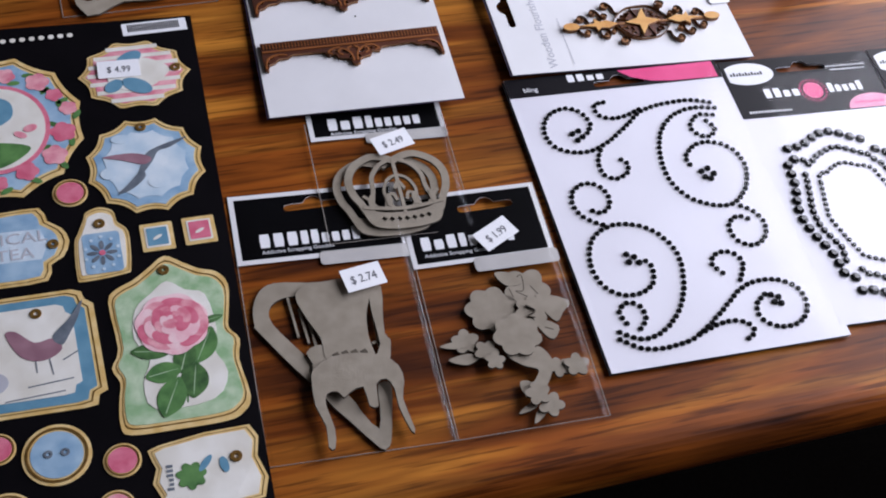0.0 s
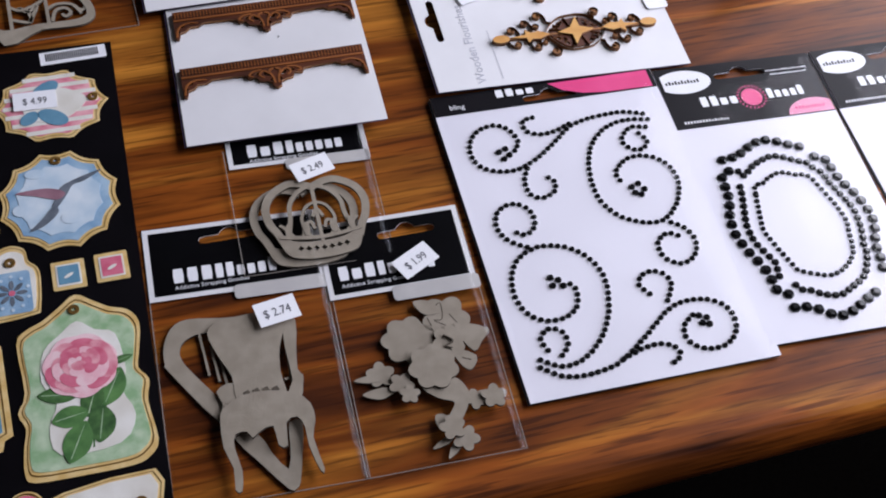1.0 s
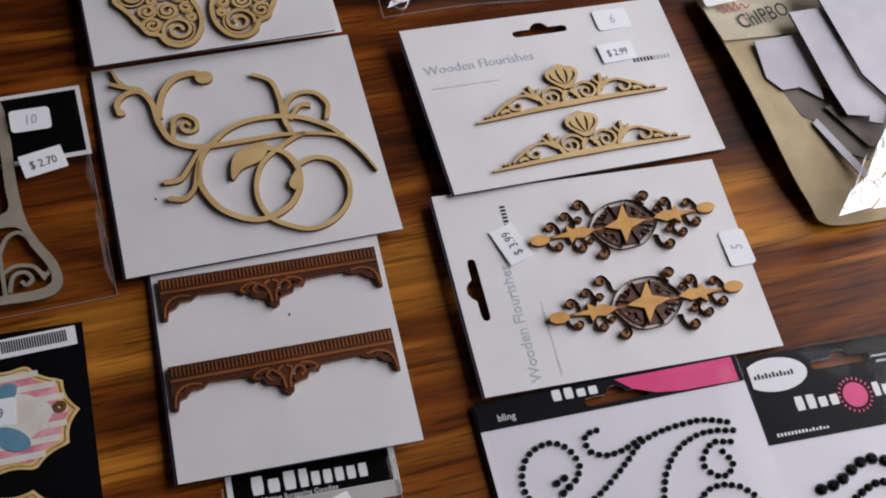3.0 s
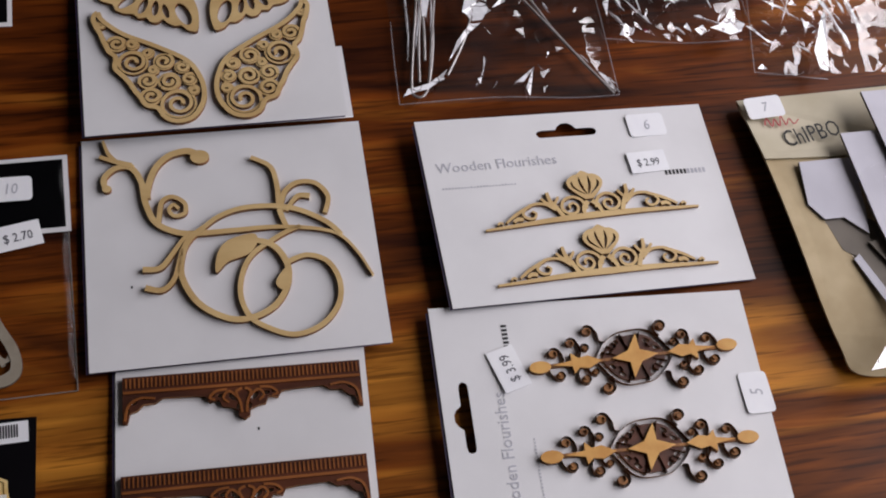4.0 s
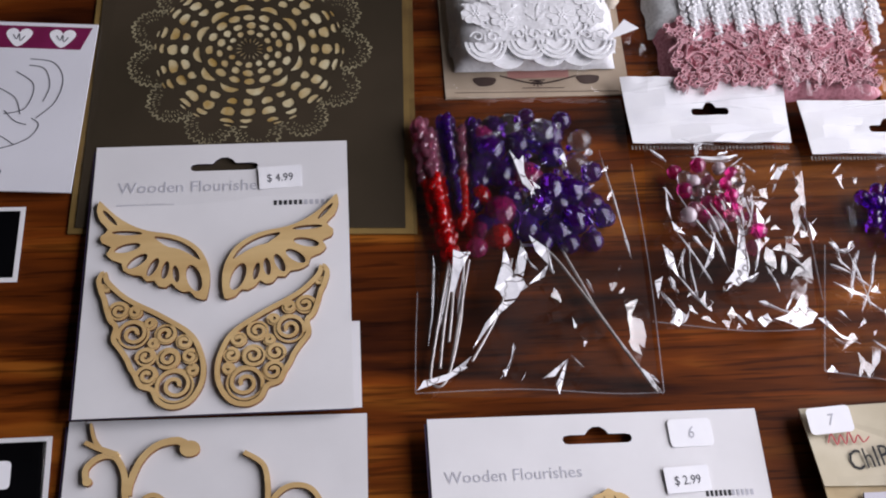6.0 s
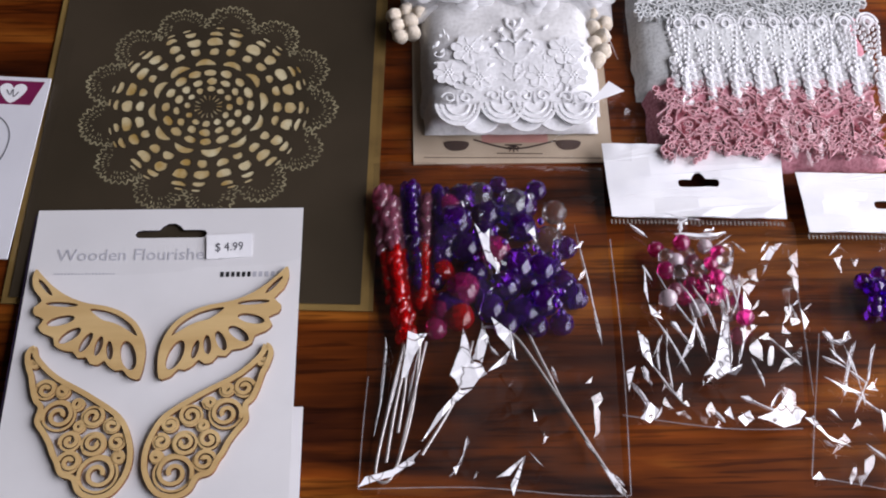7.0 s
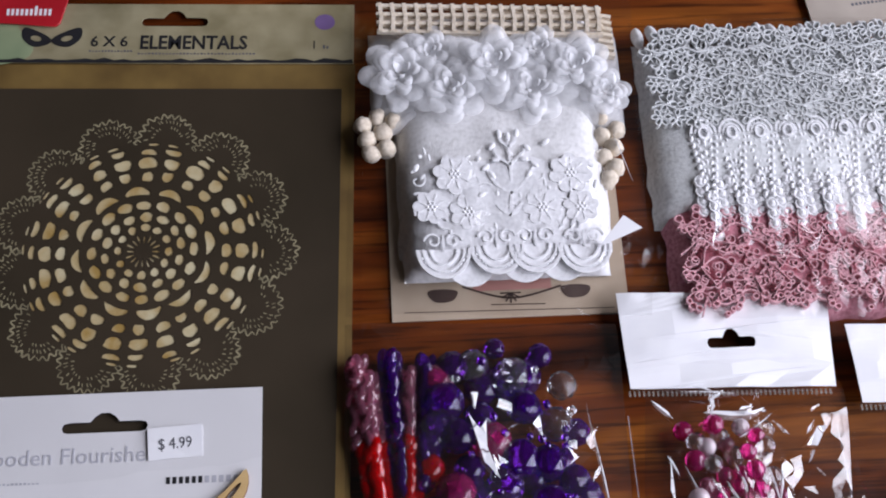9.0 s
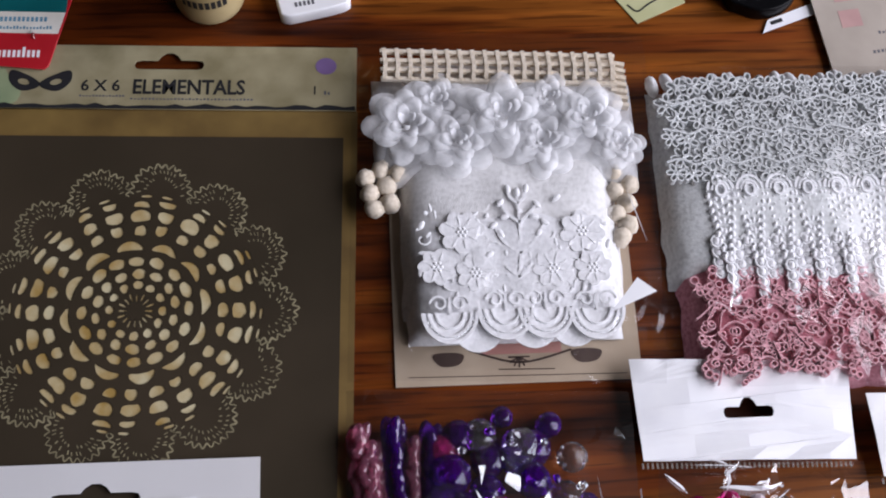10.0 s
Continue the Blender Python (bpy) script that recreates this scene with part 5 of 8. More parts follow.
def button(x, y, r, material, holes=0):
    s = part("round_sticker", plate("btn", [mm(oval(x, y, r, r, 32))], SZ, SZ + 0.0005), GOLD, sheet)
    part("rim", plate("rim", [mm(oval(x, y, r * 0.9, r * 0.9, 32)), mm(oval(x, y, r * 0.82, r * 0.82, 32))], SZ + 0.0005, SZ + 0.0008), BRASS, s)
    part("field", plate("field", [mm(oval(x, y, r * 0.76, r * 0.76, 28))], SZ + 0.0005, SZ + 0.0007), material, s)
    for k in range(holes):
        part("button_hole", plate("hole", [mm(oval(x - 3.6 + 7.2 * k, y + 0.6, 1.9, 1.9, 14)), mm(oval(x - 3.6 + 7.2 * k, y + 0.6, 0.9, 0.9, 10))], SZ + 0.0007, SZ + 0.0010), SLATE, s)
    return s


# barcode label and title dots
bc = part("barcode_label", plate("bc", [rounded(0.0285, 0.1410, 0.0352, 0.0092, 0.0003, 1, 3)], SZ, SZ + 0.0001), PAPER, sheet)
bm = bmesh.new()
bars(bm, 0.0140, 0.1380, SZ + 0.00012, 0.0285, 0.0056, 26, 9, 1.0, 3)
part("barcode", bm, DARK_INK, bc)
for i in range(8):
    part("title_dot", plate("dot", [mm(oval(-52 + i * 5.0, 138.4 + i * 0.15, 1.6, 1.6, 12))], SZ, SZ + 0.0001), CREAM, sheet)
# striped label
lp = scallop(14.5, 106.5, 29.6, 25.6, 10, 0.12)
s = sticker("striped_label", lp, 14.5, 106.5, ROSE, "pink striped label with a price sticker")
for i in range(7):
    y = 106.5 + (i - 3) * 6.2
    hw = 24.6 * math.sqrt(max(0.05, 1 - ((i - 3) * 6.2 / 22.4) ** 2))
    part("stripe", plate("stripe", [mm([(14.5 - hw, y - 1.4), (14.5 + hw, y - 1.4 + 1), (14.5 + hw, y + 1.4 + 1), (14.5 - hw, y + 1.4)])], SZ + 0.0007, SZ + 0.00076), CREAM, s)
motif(s, [curve(mm([(0, 104), (10, 117), (22, 117), (33, 108), (22, 96), (8, 95)]), 4, True)], CREAM, 0.00090)
motif(s, [mm(oval(12, 117, 8.4, 4.6, 18, 0, 38)), mm(oval(15, 97.5, 8.6, 4.8, 18, 0, -32)), mm(oval(3, 98.4, 5.6, 3.8, 16, 0, 40)), mm(oval(2, 110, 4, 3, 14))], TEAL, 0.00100)
eyelet(s, 36.2, 108.6)
price_sticker(s, "$ 4.99", 0.0065, 0.1102, 1, SZ + 0.0013, 0.0222, 0.0122)
# scalloped blue label
lp = scallop(14, 43.4, 30.2, 31.6, 12, 0.09, 0.26)
s = sticker("round_blue_label", lp, 14, 43.4, SKY_BLUE, "scalloped blue label with a plain grey motif", 0.88, PALE_BLUE, 0.72)
motif(s, [curve(mm([(36, 59), (27, 53), (21, 51), (17, 44), (9, 34), (12, 44), (17, 52)]), 4, True)], SLATE, 0.0010)
motif(s, [curve(mm([(-7, 50), (8, 51), (17, 47), (13, 43), (2, 47)]), 4, True)], PLUM, 0.00105)
motif(s, [curve(mm([(11, 39), (4, 31), (-1.4, 25.4), (6, 28), (13, 35)]), 4, True)], SLATE, 0.00107)
motif(s, [mm(oval(19, 31, 5, 4, 16)), mm(oval(3, 61, 5, 3, 16)), mm(oval(-5, 39, 4, 3.6, 14))], PALE_BLUE, 0.00095)
eyelet(s, 13.8, 68.2)
button(-24.4, 30.0, 8.6, ROSE_DEEP)
# small pattern tag
tag = curve(mm([(-19.5, 12), (-18, 16.5), (-11.5, 19), (-5, 16), (-3.6, 9), (0.4, 4.5), (1.6, -2), (0.6, -19), (-2.4, -22.4), (-21.5, -24.4), (-24.6, -21.4), (-24.6, -2), (-22.6, 4)]), 3, True)
s = sticker("small_pattern_tag", tag, -12, -3, CREAM, "small grey-blue patterned tag", 0.84)
part("pattern", plate("pt", [rounded(-0.0118, -0.0088, 0.0178, 0.0240, 0.002, 4, 2)], SZ + 0.0007, SZ + 0.0008), SKY_BLUE, s)
motif(s, [mm(oval(-12 + 4.6 * math.cos(t), -9 + 4.6 * math.sin(t), 2.7, 1.1, 10, 0, math.degrees(t))) for t in (math.tau * i / 8 for i in range(8))], SLATE, 0.00092, "medallion_petal")
motif(s, [mm(oval(-12 + 8.0 * math.cos(t), -9 + 9.6 * math.sin(t), 0.9, 0.9, 8)) for t in (math.tau * (i + 0.5) / 10 for i in range(10))], PALE_BLUE, 0.00092, "dot")
motif(s, [mm(oval(-12, -9, 1.6, 1.6, 12))], ROSE_DEEP, 0.00096, "dot")
eyelet(s, -12.0, 8.6)
# two little squares
for x, y, m2 in ((14.8, -2.8, TEAL), (35.4, -1.6, ROSE_DEEP)):
    s = part("square_sticker", plate("sq", [rounded(x * 0.001, y * 0.001, 0.0158, 0.0166, 0.0008, 2, 2)], SZ, SZ + 0.0005), GOLD, sheet)
    part("field", plate("field", [rounded(x * 0.001, y * 0.001, 0.0118, 0.0126, 0.0005, 2, 2)], SZ + 0.0005, SZ + 0.0007), CREAM, s)
    part("centre_field", plate("field", [rounded(x * 0.001, y * 0.001, 0.0100, 0.0106, 0.0004, 2, 2)], SZ + 0.0007, SZ + 0.0008), m2, s)
    motif(s, [mm(oval(x, y - 0.6, 2.6, 0.9, 10, 0, 30))], CREAM, 0.0009)
# large flowered oval, partly in view
lp = scallop(-58, 77.5, 44.5, 49, 12, 0.07, 0.26)
s = sticker("large_flower_label", lp, -58, 77.5, SKY_BLUE, "large scalloped label with roses round a plain centre", 0.90)
for k, (x, y, r) in enumerate(((-36, 106, 6.4), (-28, 96, 4.6), (-21.5, 86, 4.8), (-25, 70, 6.8), (-30, 55, 6.6), (-44, 46, 6.0), (-52, 112, 5.4), (-58, 40, 5))):
    motif(s, [blossom(x, y, r, 5, k, 0.2)], ROSE_DEEP if k % 2 else ROSE, 0.00085 + 0.00002 * k, "painted_rose")
    motif(s, [mm(oval(x + 4, y - r, 3.4, 1.6, 12, 0, 30 * k)), mm(oval(x - 4.5, y + r - 1, 3.2, 1.5, 12, 0, 50 * k))], LEAF, 0.0008, "painted_leaf")
motif(s, [mm(oval(-58, 75.5, 27, 30, 40))], ROSE_DEEP, 0.00115, "pink_ring")
motif(s, [mm(oval(-58, 75.5, 24.6, 27.6, 40))], CREAM, 0.00130, "white_centre")
motif(s, [curve(mm([(-72, 96), (-58, 97), (-50, 92), (-50, 82), (-60, 76), (-72, 80)]), 4, True)], TEAL, 0.00145)
motif(s, [curve(mm([(-76, 62), (-60, 66), (-42, 62), (-46, 55), (-58, 49), (-72, 53)]), 4, True)], LEAF, 0.00145)
motif(s, [mm(oval(-41, 74, 3.6, 2.4, 12, 0, 20)), mm(oval(-46, 70, 3.6, 2.0, 12, 0, -30))], ROSE, 0.0015)
# tea label
lp = curve(mm([(-100, 22), (-60, 21.6), (-40, 22.6), (-36.4, 14), (-30, 9), (-26.8, 1), (-30, -8), (-36, -12), (-38, -21), (-60, -22.6), (-100, -23)]), 2, True)
s = sticker("tea_label", lp, -62, 0, SKY_BLUE, "gold-edged pale blue label with grey words", 0.86)
part("band", plate("band", [mm([(-94, -9), (-40, -8.6), (-37, 0), (-40, 9.4), (-94, 10)])], SZ + 0.0007, SZ + 0.0008), PALE_BLUE, s)
part("writing", writing("ICAL", 0.0092, -0.0590, 0.0016, SZ + 0.00088, 2, sx=1.15), PALE_INK, s)
part("writing", writing("TEA", 0.0092, -0.0610, -0.0078, SZ + 0.00088, 2, sx=1.1), PALE_INK, s)
eyelet(s, -34.4, -0.6)
# framed label with a cut corner
lp = mm([(-110, -30), (-28, -27.8), (-23.6, -29.6), (-22.4, -34), (-18.6, -37), (-15.8, -84), (-19.6, -86), (-20.6, -91), (-26, -92), (-112, -93)])
s = sticker("bird_label", lp, -60, -60, TEAL, "blue-framed label with plain grey drawn shapes", 0.90, CREAM, 0.76)
s.name = "framed_label"
motif(s, [curve(mm([(-58.6, -49), (-54, -48), (-46, -55), (-38, -54), (-34, -60), (-42, -65), (-52, -62)]), 4, True)], PLUM, 0.00100)
motif(s, [curve(mm([(-38, -53), (-30, -44), (-23.6, -34.6), (-26, -44), (-30, -52), (-34, -58)]), 4, True)], SLATE, 0.00102)
motif(s, [mm(oval(-66, -74, 8, 6, 16))], PALE_INK, 0.00100)
bm = bmesh.new()
for q in ([(-46, -64), (-45.6, -71)], [(-40, -64), (-38.6, -73)], [(-50, -78), (-30, -76)], [(-60, -84), (-34, -82)], [(-34, -66), (-27, -62)]):
    ribbon(bm, mm(q), 0.0006, SZ + 0.0008, SZ + 0.00095)
part("drawn_line", bm, SLATE, s)
eyelet(s, -44.6, -39.4)
# rose label
lp = curve(mm([(16.4, -14.8), (24.4, -19.6), (32, -24.6), (40, -27.6), (44.6, -35.6), (43, -50), (41.6, -60), (45.8, -67), (44, -78), (46.4, -98), (42, -105.6), (34, -108.8), (12, -109.4), (-8, -109), (-12, -104), (-11.6, -92), (-10.2, -82), (-13.2, -74), (-9.6, -64), (-11.8, -38), (-7.6, -31), (0.4, -27), (8.2, -21)]), 3, True)
s = sticker("rose_label", lp, 16.4, -64, MINT, "mint green label with a pink rose", 0.90)
motif(s, [curve(mm([(0, -44), (8, -36), (16, -30), (24, -36), (33, -40), (36, -60), (33, -70), (38, -84), (30, -97), (4, -98), (0, -84), (4, -72), (-2, -60)]), 3, True)], CREAM, 0.00085, "pale_panel")
ROSE_PALE = mat("pale_rose_print", rgb("efb9c2"), rgb("f6d3d6"), 0.55, 160)
LEAF_DARK = mat("dark_leaf_print", rgb("2f5228"), rgb("527a41"), 0.55, 200)
for k, (x, y, ln, wd, tl) in enumerate(((5, -68, 8.4, 4.2, -8), (29, -68, 9.4, 6.0, 64), (19.6, -73, 8.0, 5.2, 72), (9.4, -80, 7.6, 5.4, 10), (22.6, -86, 8.4, 6.4, 80), (11.6, -93, 9.6, 6.4, 66), (34, -54.6, 5.4, 2.0, 14))):
    leaf = [(ln * math.cos(t) * (1.0 + 0.12 * abs(math.cos(t)) ** 6), wd * math.sin(t) * (1 - 0.35 * math.cos(t) ** 4)) for t in (math.tau * i / 24 for i in range(24))]
    c, q = math.cos(radians(tl)), math.sin(radians(tl))
    motif(s, [mm([(x + a * c - b * q, y + a * q + b * c) for a, b in leaf])], LEAF if k % 2 else LEAF_DARK, 0.00095 + 0.00002 * k, "painted_leaf")
    bm = bmesh.new()
    ribbon(bm, mm([(x - ln * 0.9 * c, y - ln * 0.9 * q), (x, y), (x + ln * 0.9 * c, y + ln * 0.9 * q)]), 0.0004, SZ + 0.0010, SZ + 0.00103 + 0.00002 * k, (1, 0.3))
    part("leaf_vein", bm, MINT, s)
bm = bmesh.new()
ribbon(bm, curve(mm([(17, -70), (17.4, -80), (18.6, -91), (18.2, -97)]), 4), 0.0008, SZ + 0.0009, SZ + 0.00093)
part("painted_stem", bm, LEAF_DARK, s)
motif(s, [blossom(16.0, -54.4, 17.2, 7, 0.3, 0.08)], ROSE_PALE, 0.00115, "rose_bloom")
RR = random.Random(12)
zk = 0.00118
for n, rad, rx, ry in ((9, 12.0, 6.6, 4.2), (8, 9.0, 5.8, 3.6), (7, 6.0, 4.8, 2.9), (5, 3.2, 3.6, 2.1), (3, 1.2, 2.4, 1.4)):
    for i in range(n):
        a = 360 * i / n + RR.uniform(-14, 14) + n * 9
        x, y = 16 + rad * 1.06 * math.cos(radians(a)), -54.4 + rad * 0.86 * math.sin(radians(a)) + (2.0 if rad < 7 else 0)
        zk += 0.00001
        motif(s, [mm(oval(x, y, rx * RR.uniform(0.85, 1.1), ry, 16, 0, a + 90))], (ROSE_DEEP if (i + n) % 3 == 0 else ROSE if RR.random() < 0.55 else ROSE_PALE), zk, "painted_petal")
eyelet(s, 15.4, -23.4)
button(-39.8, -113.0, 14.8, SKY_BLUE, 2)
button(-12.8, -120.4, 8.2, ROSE_DEEP)
button(-64.0, -106.4, 7.6, ROSE_DEEP)
button(-61.5, -139.0, 11.5, MINT)
button(-17.0, -142.0, 8.0, ROSE)
lp = curve(mm([(-1.4, -120), (3, -116), (43.4, -112.2), (44.8, -128), (45.4, -148), (0, -150), (1.8, -141), (-1.2, -134), (1, -127)]), 2, True)
s = sticker("leafy_tag", lp, 22, -132, CREAM, "cream tag with green and grey watercolour shapes", 0.88)
motif(s, [blossom(15.4, -133, 6.8, 7, 0.2, 0.3)], LEAF, 0.0009)
motif(s, [mm(oval(22, -128, 4.6, 1.6, 12, 0, 50)), mm(oval(30, -130, 4, 2, 12, 0, 100))], TEAL, 0.00092)
bm = bmesh.new()
bars(bm, 0.0075, -0.1385, SZ + 0.0008, 0.0130, 0.0028, 6, 12, 0.5, 88)
part("print", bm, SLATE, s)
eyelet(s, 35.6, -127.0)

# ---- doily stencil ----
ANTIQUE = mat("antique_gold_paper", rgb("604a22"), rgb("8a703b"), 0.6, 25, bump=0.05)
PARCH = mat("parchment_print", rgb("a98a4a"), rgb("d3c8a2"), 0.6, 70)
HEAD_PRINT = mat("aged_parchment_header", rgb("857c5c"), rgb("a29979"), 0.6, 60, bump=0.05)
OLIVE = mat("dark_olive_stencil", rgb("362f24"), rgb("42392d"), 0.4, 12, spec=0.25)
OLIVE_PALE = mat("pale_stencil_thread", rgb("7d755c"), rgb("a39a7a"), 0.5, 200)
sten = thing("doily_stencil", "dark olive doily stencil on an antique gold backing", "stencil", "", 0.1623, 0.940, 0, -2.2)
part("backing_card", box_bm(-0.0833, 0.0828, -0.1080, 0.0885, 0, 0.0010), ANTIQUE, sten)
# parchment showing through the openings
part("backing_print", plate("bp", [mm(oval(0, 0, 62, 62, 48))], 0.0010, 0.0012), PARCH, sten)
part("brown_shade_print", plate("bp", [rect_loop(-0.0735, -0.0715, -0.101, 0.0750)], 0.0010, 0.0012), UMBER, sten)
holes = []
RS = random.Random(4)
DC = (-2.0, 1.2)


def opening(r, a, dr, da, bow=0.0, sharp=2.6):
    """A rounded opening of the crochet pattern, a little uneven; bow bends it round the middle."""
    pts = []
    lean = RS.uniform(-0.12, 0.12)
    for i in range(14):
        t = math.tau * i / 14
        c, q = math.cos(t), math.sin(t)
        k = (abs(c) ** sharp + abs(q) ** sharp) ** (-1 / sharp) * RS.uniform(0.90, 1.04)
        rr, aa = r + dr * k * q - bow * (k * c) ** 2 + lean * dr * c, a + da * k * c
        pts.append((DC[0] + rr * math.cos(aa), DC[1] + rr * math.sin(aa)))
    return curve(mm(pts), 2, True)


# slits round the middle, three rings of round meshes, a ring of wide petals, then paired columns
for i in range(16):
    holes.append(opening(5.0 + 0.7 * (i % 2), math.tau * i / 16, 1.7, 0.07))
for r, n, dr, fill, off in ((10.4, 12, 1.9, 0.76, 0), (15.3, 14, 2.2, 0.80, 0.5), (20.7, 16, 2.5, 0.82, 0.1)):
    for i in range(n):
        holes.append(opening(r + RS.uniform(-0.25, 0.25), math.tau * (i + off + RS.uniform(-0.06, 0.06)) / n, dr * RS.uniform(0.78, 1.0), math.pi / n * fill * RS.uniform(0.78, 1.05), sharp=2.1))
for i in range(12):
    holes.append(opening(27.4, math.tau * (i + 0.3) / 12, 2.4 * RS.uniform(0.7, 1.0), math.pi / 12 * 0.80, 1.7, 1.7))
for i in range(12):
    a = math.tau * (i + 0.8) / 12
    for u in (-0.5, 0.5):
        for r, dr, sp, da in ((33.6, 2.3, 0.246, 0.100), (39.8, 3.0, 0.256, 0.108), (45.2, 1.6, 0.228, 0.086)):
            holes.append(opening(r + RS.uniform(-0.3, 0.3), a + u * sp + RS.uniform(-0.012, 0.012), dr * RS.uniform(0.75, 1.0), da * RS.uniform(0.68, 1.0), u * 1.2, sharp=2.5))
        holes.append(opening(48.4, a + u * 0.17, 0.6, 0.045))
part("stencil_sheet", plate("sten", [rect_loop(-0.0800, 0.0772, -0.1050, 0.0762)] + holes, 0.0012, 0.0015), OLIVE, sten)
RF = random.Random(40)
for k in range(13):
    a = math.tau * (k + 0.5) / 13 + 0.24
    cx, cy = DC[0] + 50.5 * math.cos(a), DC[1] + 50.5 * math.sin(a)
    bm = bmesh.new()
    # wavy outer thread, broken here and there
    run = []
    for i in range(92):
        t = a - 1.85 + 3.7 * i / 91
        w = 11.6 + 0.9 * math.sin(i * 0.95 + k) + 0.9 * noise.noise(Vector((i * 0.13, k * 2.3, 4)))
        run.append((cx + w * math.cos(t), cy + w * math.sin(t)))
        if (RF.random() < 0.07 or i == 91) and len(run) > 3:
            ribbon(bm, curve(mm(run), 2), RF.uniform(0.0006, 0.0009), 0.0015, 0.0016, (0.5, 0.5))
            run = []
    # short radial slits of the fan
    for rad, n, ln, sp in ((8.9, 19, 1.5, 3.3), (6.3, 12, 1.2, 2.8)):
        for i in range(n):
            if RF.random() < 0.18:
                continue
            t = a - sp / 2 + sp * (i + RF.uniform(-0.2, 0.2)) / (n - 1)
            l0, l1 = rad - ln * RF.uniform(0.3, 0.6), rad + ln * RF.uniform(0.3, 0.6)
            ribbon(bm, mm([(cx + l0 * math.cos(t), cy + l0 * math.sin(t)), (cx + l1 * math.cos(t + 0.05), cy + l1 * math.sin(t + 0.05))]), RF.uniform(0.0005, 0.0008), 0.0015, 0.0016, (0.6, 0.6))
    part("scallop_fringe", bm, OLIVE_PALE, sten)
hdr = part("header_card", plate("hdr", [rect_loop(-0.0830, 0.0822, 0.0885, 0.1182), euro_slot(0.0040, 0.1092, 0.0290)], 0.0012, 0.0020), HEAD_PRINT, sten, "cream parchment-print header")
part("green_wash", plate("wash", [curve(mm([(-79.6, 117.8), (-70, 117), (-62, 104), (-56, 97), (-60, 90), (-79.6, 89)]), 3, True)], 0.0020, 0.0021), mat("grey_green_wash", rgb("7d8f6c"), rgb("a3ac85"), 0.6, 30), hdr)
torn = [(-82.5, 88.6)] + [(-82.4 + i * 4.1, 90.2 + 1.5 * noise.noise(Vector((i * 0.9, 2.2, 0)))) for i in range(41)] + [(82, 88.6)]
part("torn_edge", plate("torn", [mm(torn)], 0.0020, 0.0022), DARK_INK, hdr, "black torn-look lower edge")
part("writing", writing("6 X 6", 0.0072, -0.0318, 0.0968, 0.00206, 0, bold=0.0001, sx=1.0), DARK_INK, hdr)
part("writing", writing("ELEMENTALS", 0.0094, -0.0106, 0.0956, 0.00206, 0, bold=0.0002, sx=0.86), DARK_INK, hdr)
part("writing", writing("1", 0.0058, 0.0635, 0.0958, 0.00206, 0), DARK_INK, hdr)
bm = bmesh.new()
bars(bm, -0.0110, 0.0928, 0.0020, 0.0510, 0.0008, 34, 12)
bars(bm, -0.0320, 0.0940, 0.0020, 0.0190, 0.0008, 14, 13)
bars(bm, 0.0688, 0.0958, 0.0020, 0.0030, 0.0018, 2, 13)
part("small_print", bm, INK, hdr)
part("purple_seal", plate("seal", [mm(oval(69.4, 109.2, 4.4, 3.9, 24))], 0.0020, 0.0021), mat("dull_violet_print", rgb("6c5484"), rgb("80689a"), 0.5, 80), hdr)
for sx in (-1, 1):
    part("mask_emblem", plate("em", [curve(mm([(-48.6, 100), (-48.6 + 5 * sx, 103.6), (-48.6 + 12 * sx, 106), (-48.6 + 12.6 * sx, 101), (-48.6 + 8 * sx, 96.6), (-48.6 + 2 * sx, 97.4)]), 4, True), mm(oval(-48.6 + 6.6 * sx, 100.6, 2.6, 1.4, 12, 0, 16 * sx))], 0.0020, 0.0022), DARK_INK, hdr)
bm = bmesh.new()
g = [[bm.verts.new((-0.0835 + 0.170 * i / 12, -0.108 + 0.228 * j / 14, 0.0052 + 0.0008 * noise.noise(Vector((i * 0.5, j * 0.4, 3))) - 0.0046 * max(abs(i / 6 - 1) ** 8, abs(j / 7 - 1) ** 10))) for j in range(15)] for i in range(13)]
for i in range(12):
    for j in range(14):
        bm.faces.new((g[i][j], g[i + 1][j], g[i + 1][j + 1], g[i][j + 1]))
part("clear_sleeve", bm, FILM, sten, "clear plastic sleeve", smooth=True)

# ---- stamp pack beside it ----
stamp = thing("stamp_pack", "white printed card with grey line drawing in a clear sleeve", "stamp pack", "", 0.0380, 0.9070, 0.0030, -4)
part("card", box_bm(-0.0600, 0.0410, -0.0480, 0.0530, 0, 0.0009), mat("bluish_white_card", rgb("dcdce2"), rgb("e4e4ea"), 0.5, 20, bump=0.04), stamp)
band = part("purple_strip", plate("band", [mm([(-58, 50.6), (38.5, 50.6), (34, 36.6), (-58, 36.6)])], 0.0009, 0.0011), mat("plum_print", rgb("6d1442"), rgb("7d1c50"), 0.5, 60), stamp, "plum strip with white hearts")
heart = [(0, -6.2), (5.4, -0.8), (6.6, 3.2), (4.0, 5.4), (1.2, 4.6), (0, 2.8), (-1.2, 4.6), (-4.0, 5.4), (-6.6, 3.2), (-5.4, -0.8)]
for x in (24, 2, -20):
    hh = part("white_heart", plate("heart", [curve(mm([(x + a, 43.4 + b) for a, b in heart]), 3, True)], 0.0011, 0.0012), PAPER, band)
    bm = bmesh.new()
    ribbon(bm, curve(mm([(x - 3, 45), (x - 1, 42), (x, 45.4), (x + 1, 41), (x + 3, 44)]), 4), 0.0005, 0.0012, 0.0013)
    part("scribble", bm, INK, hh)
bm = bmesh.new()
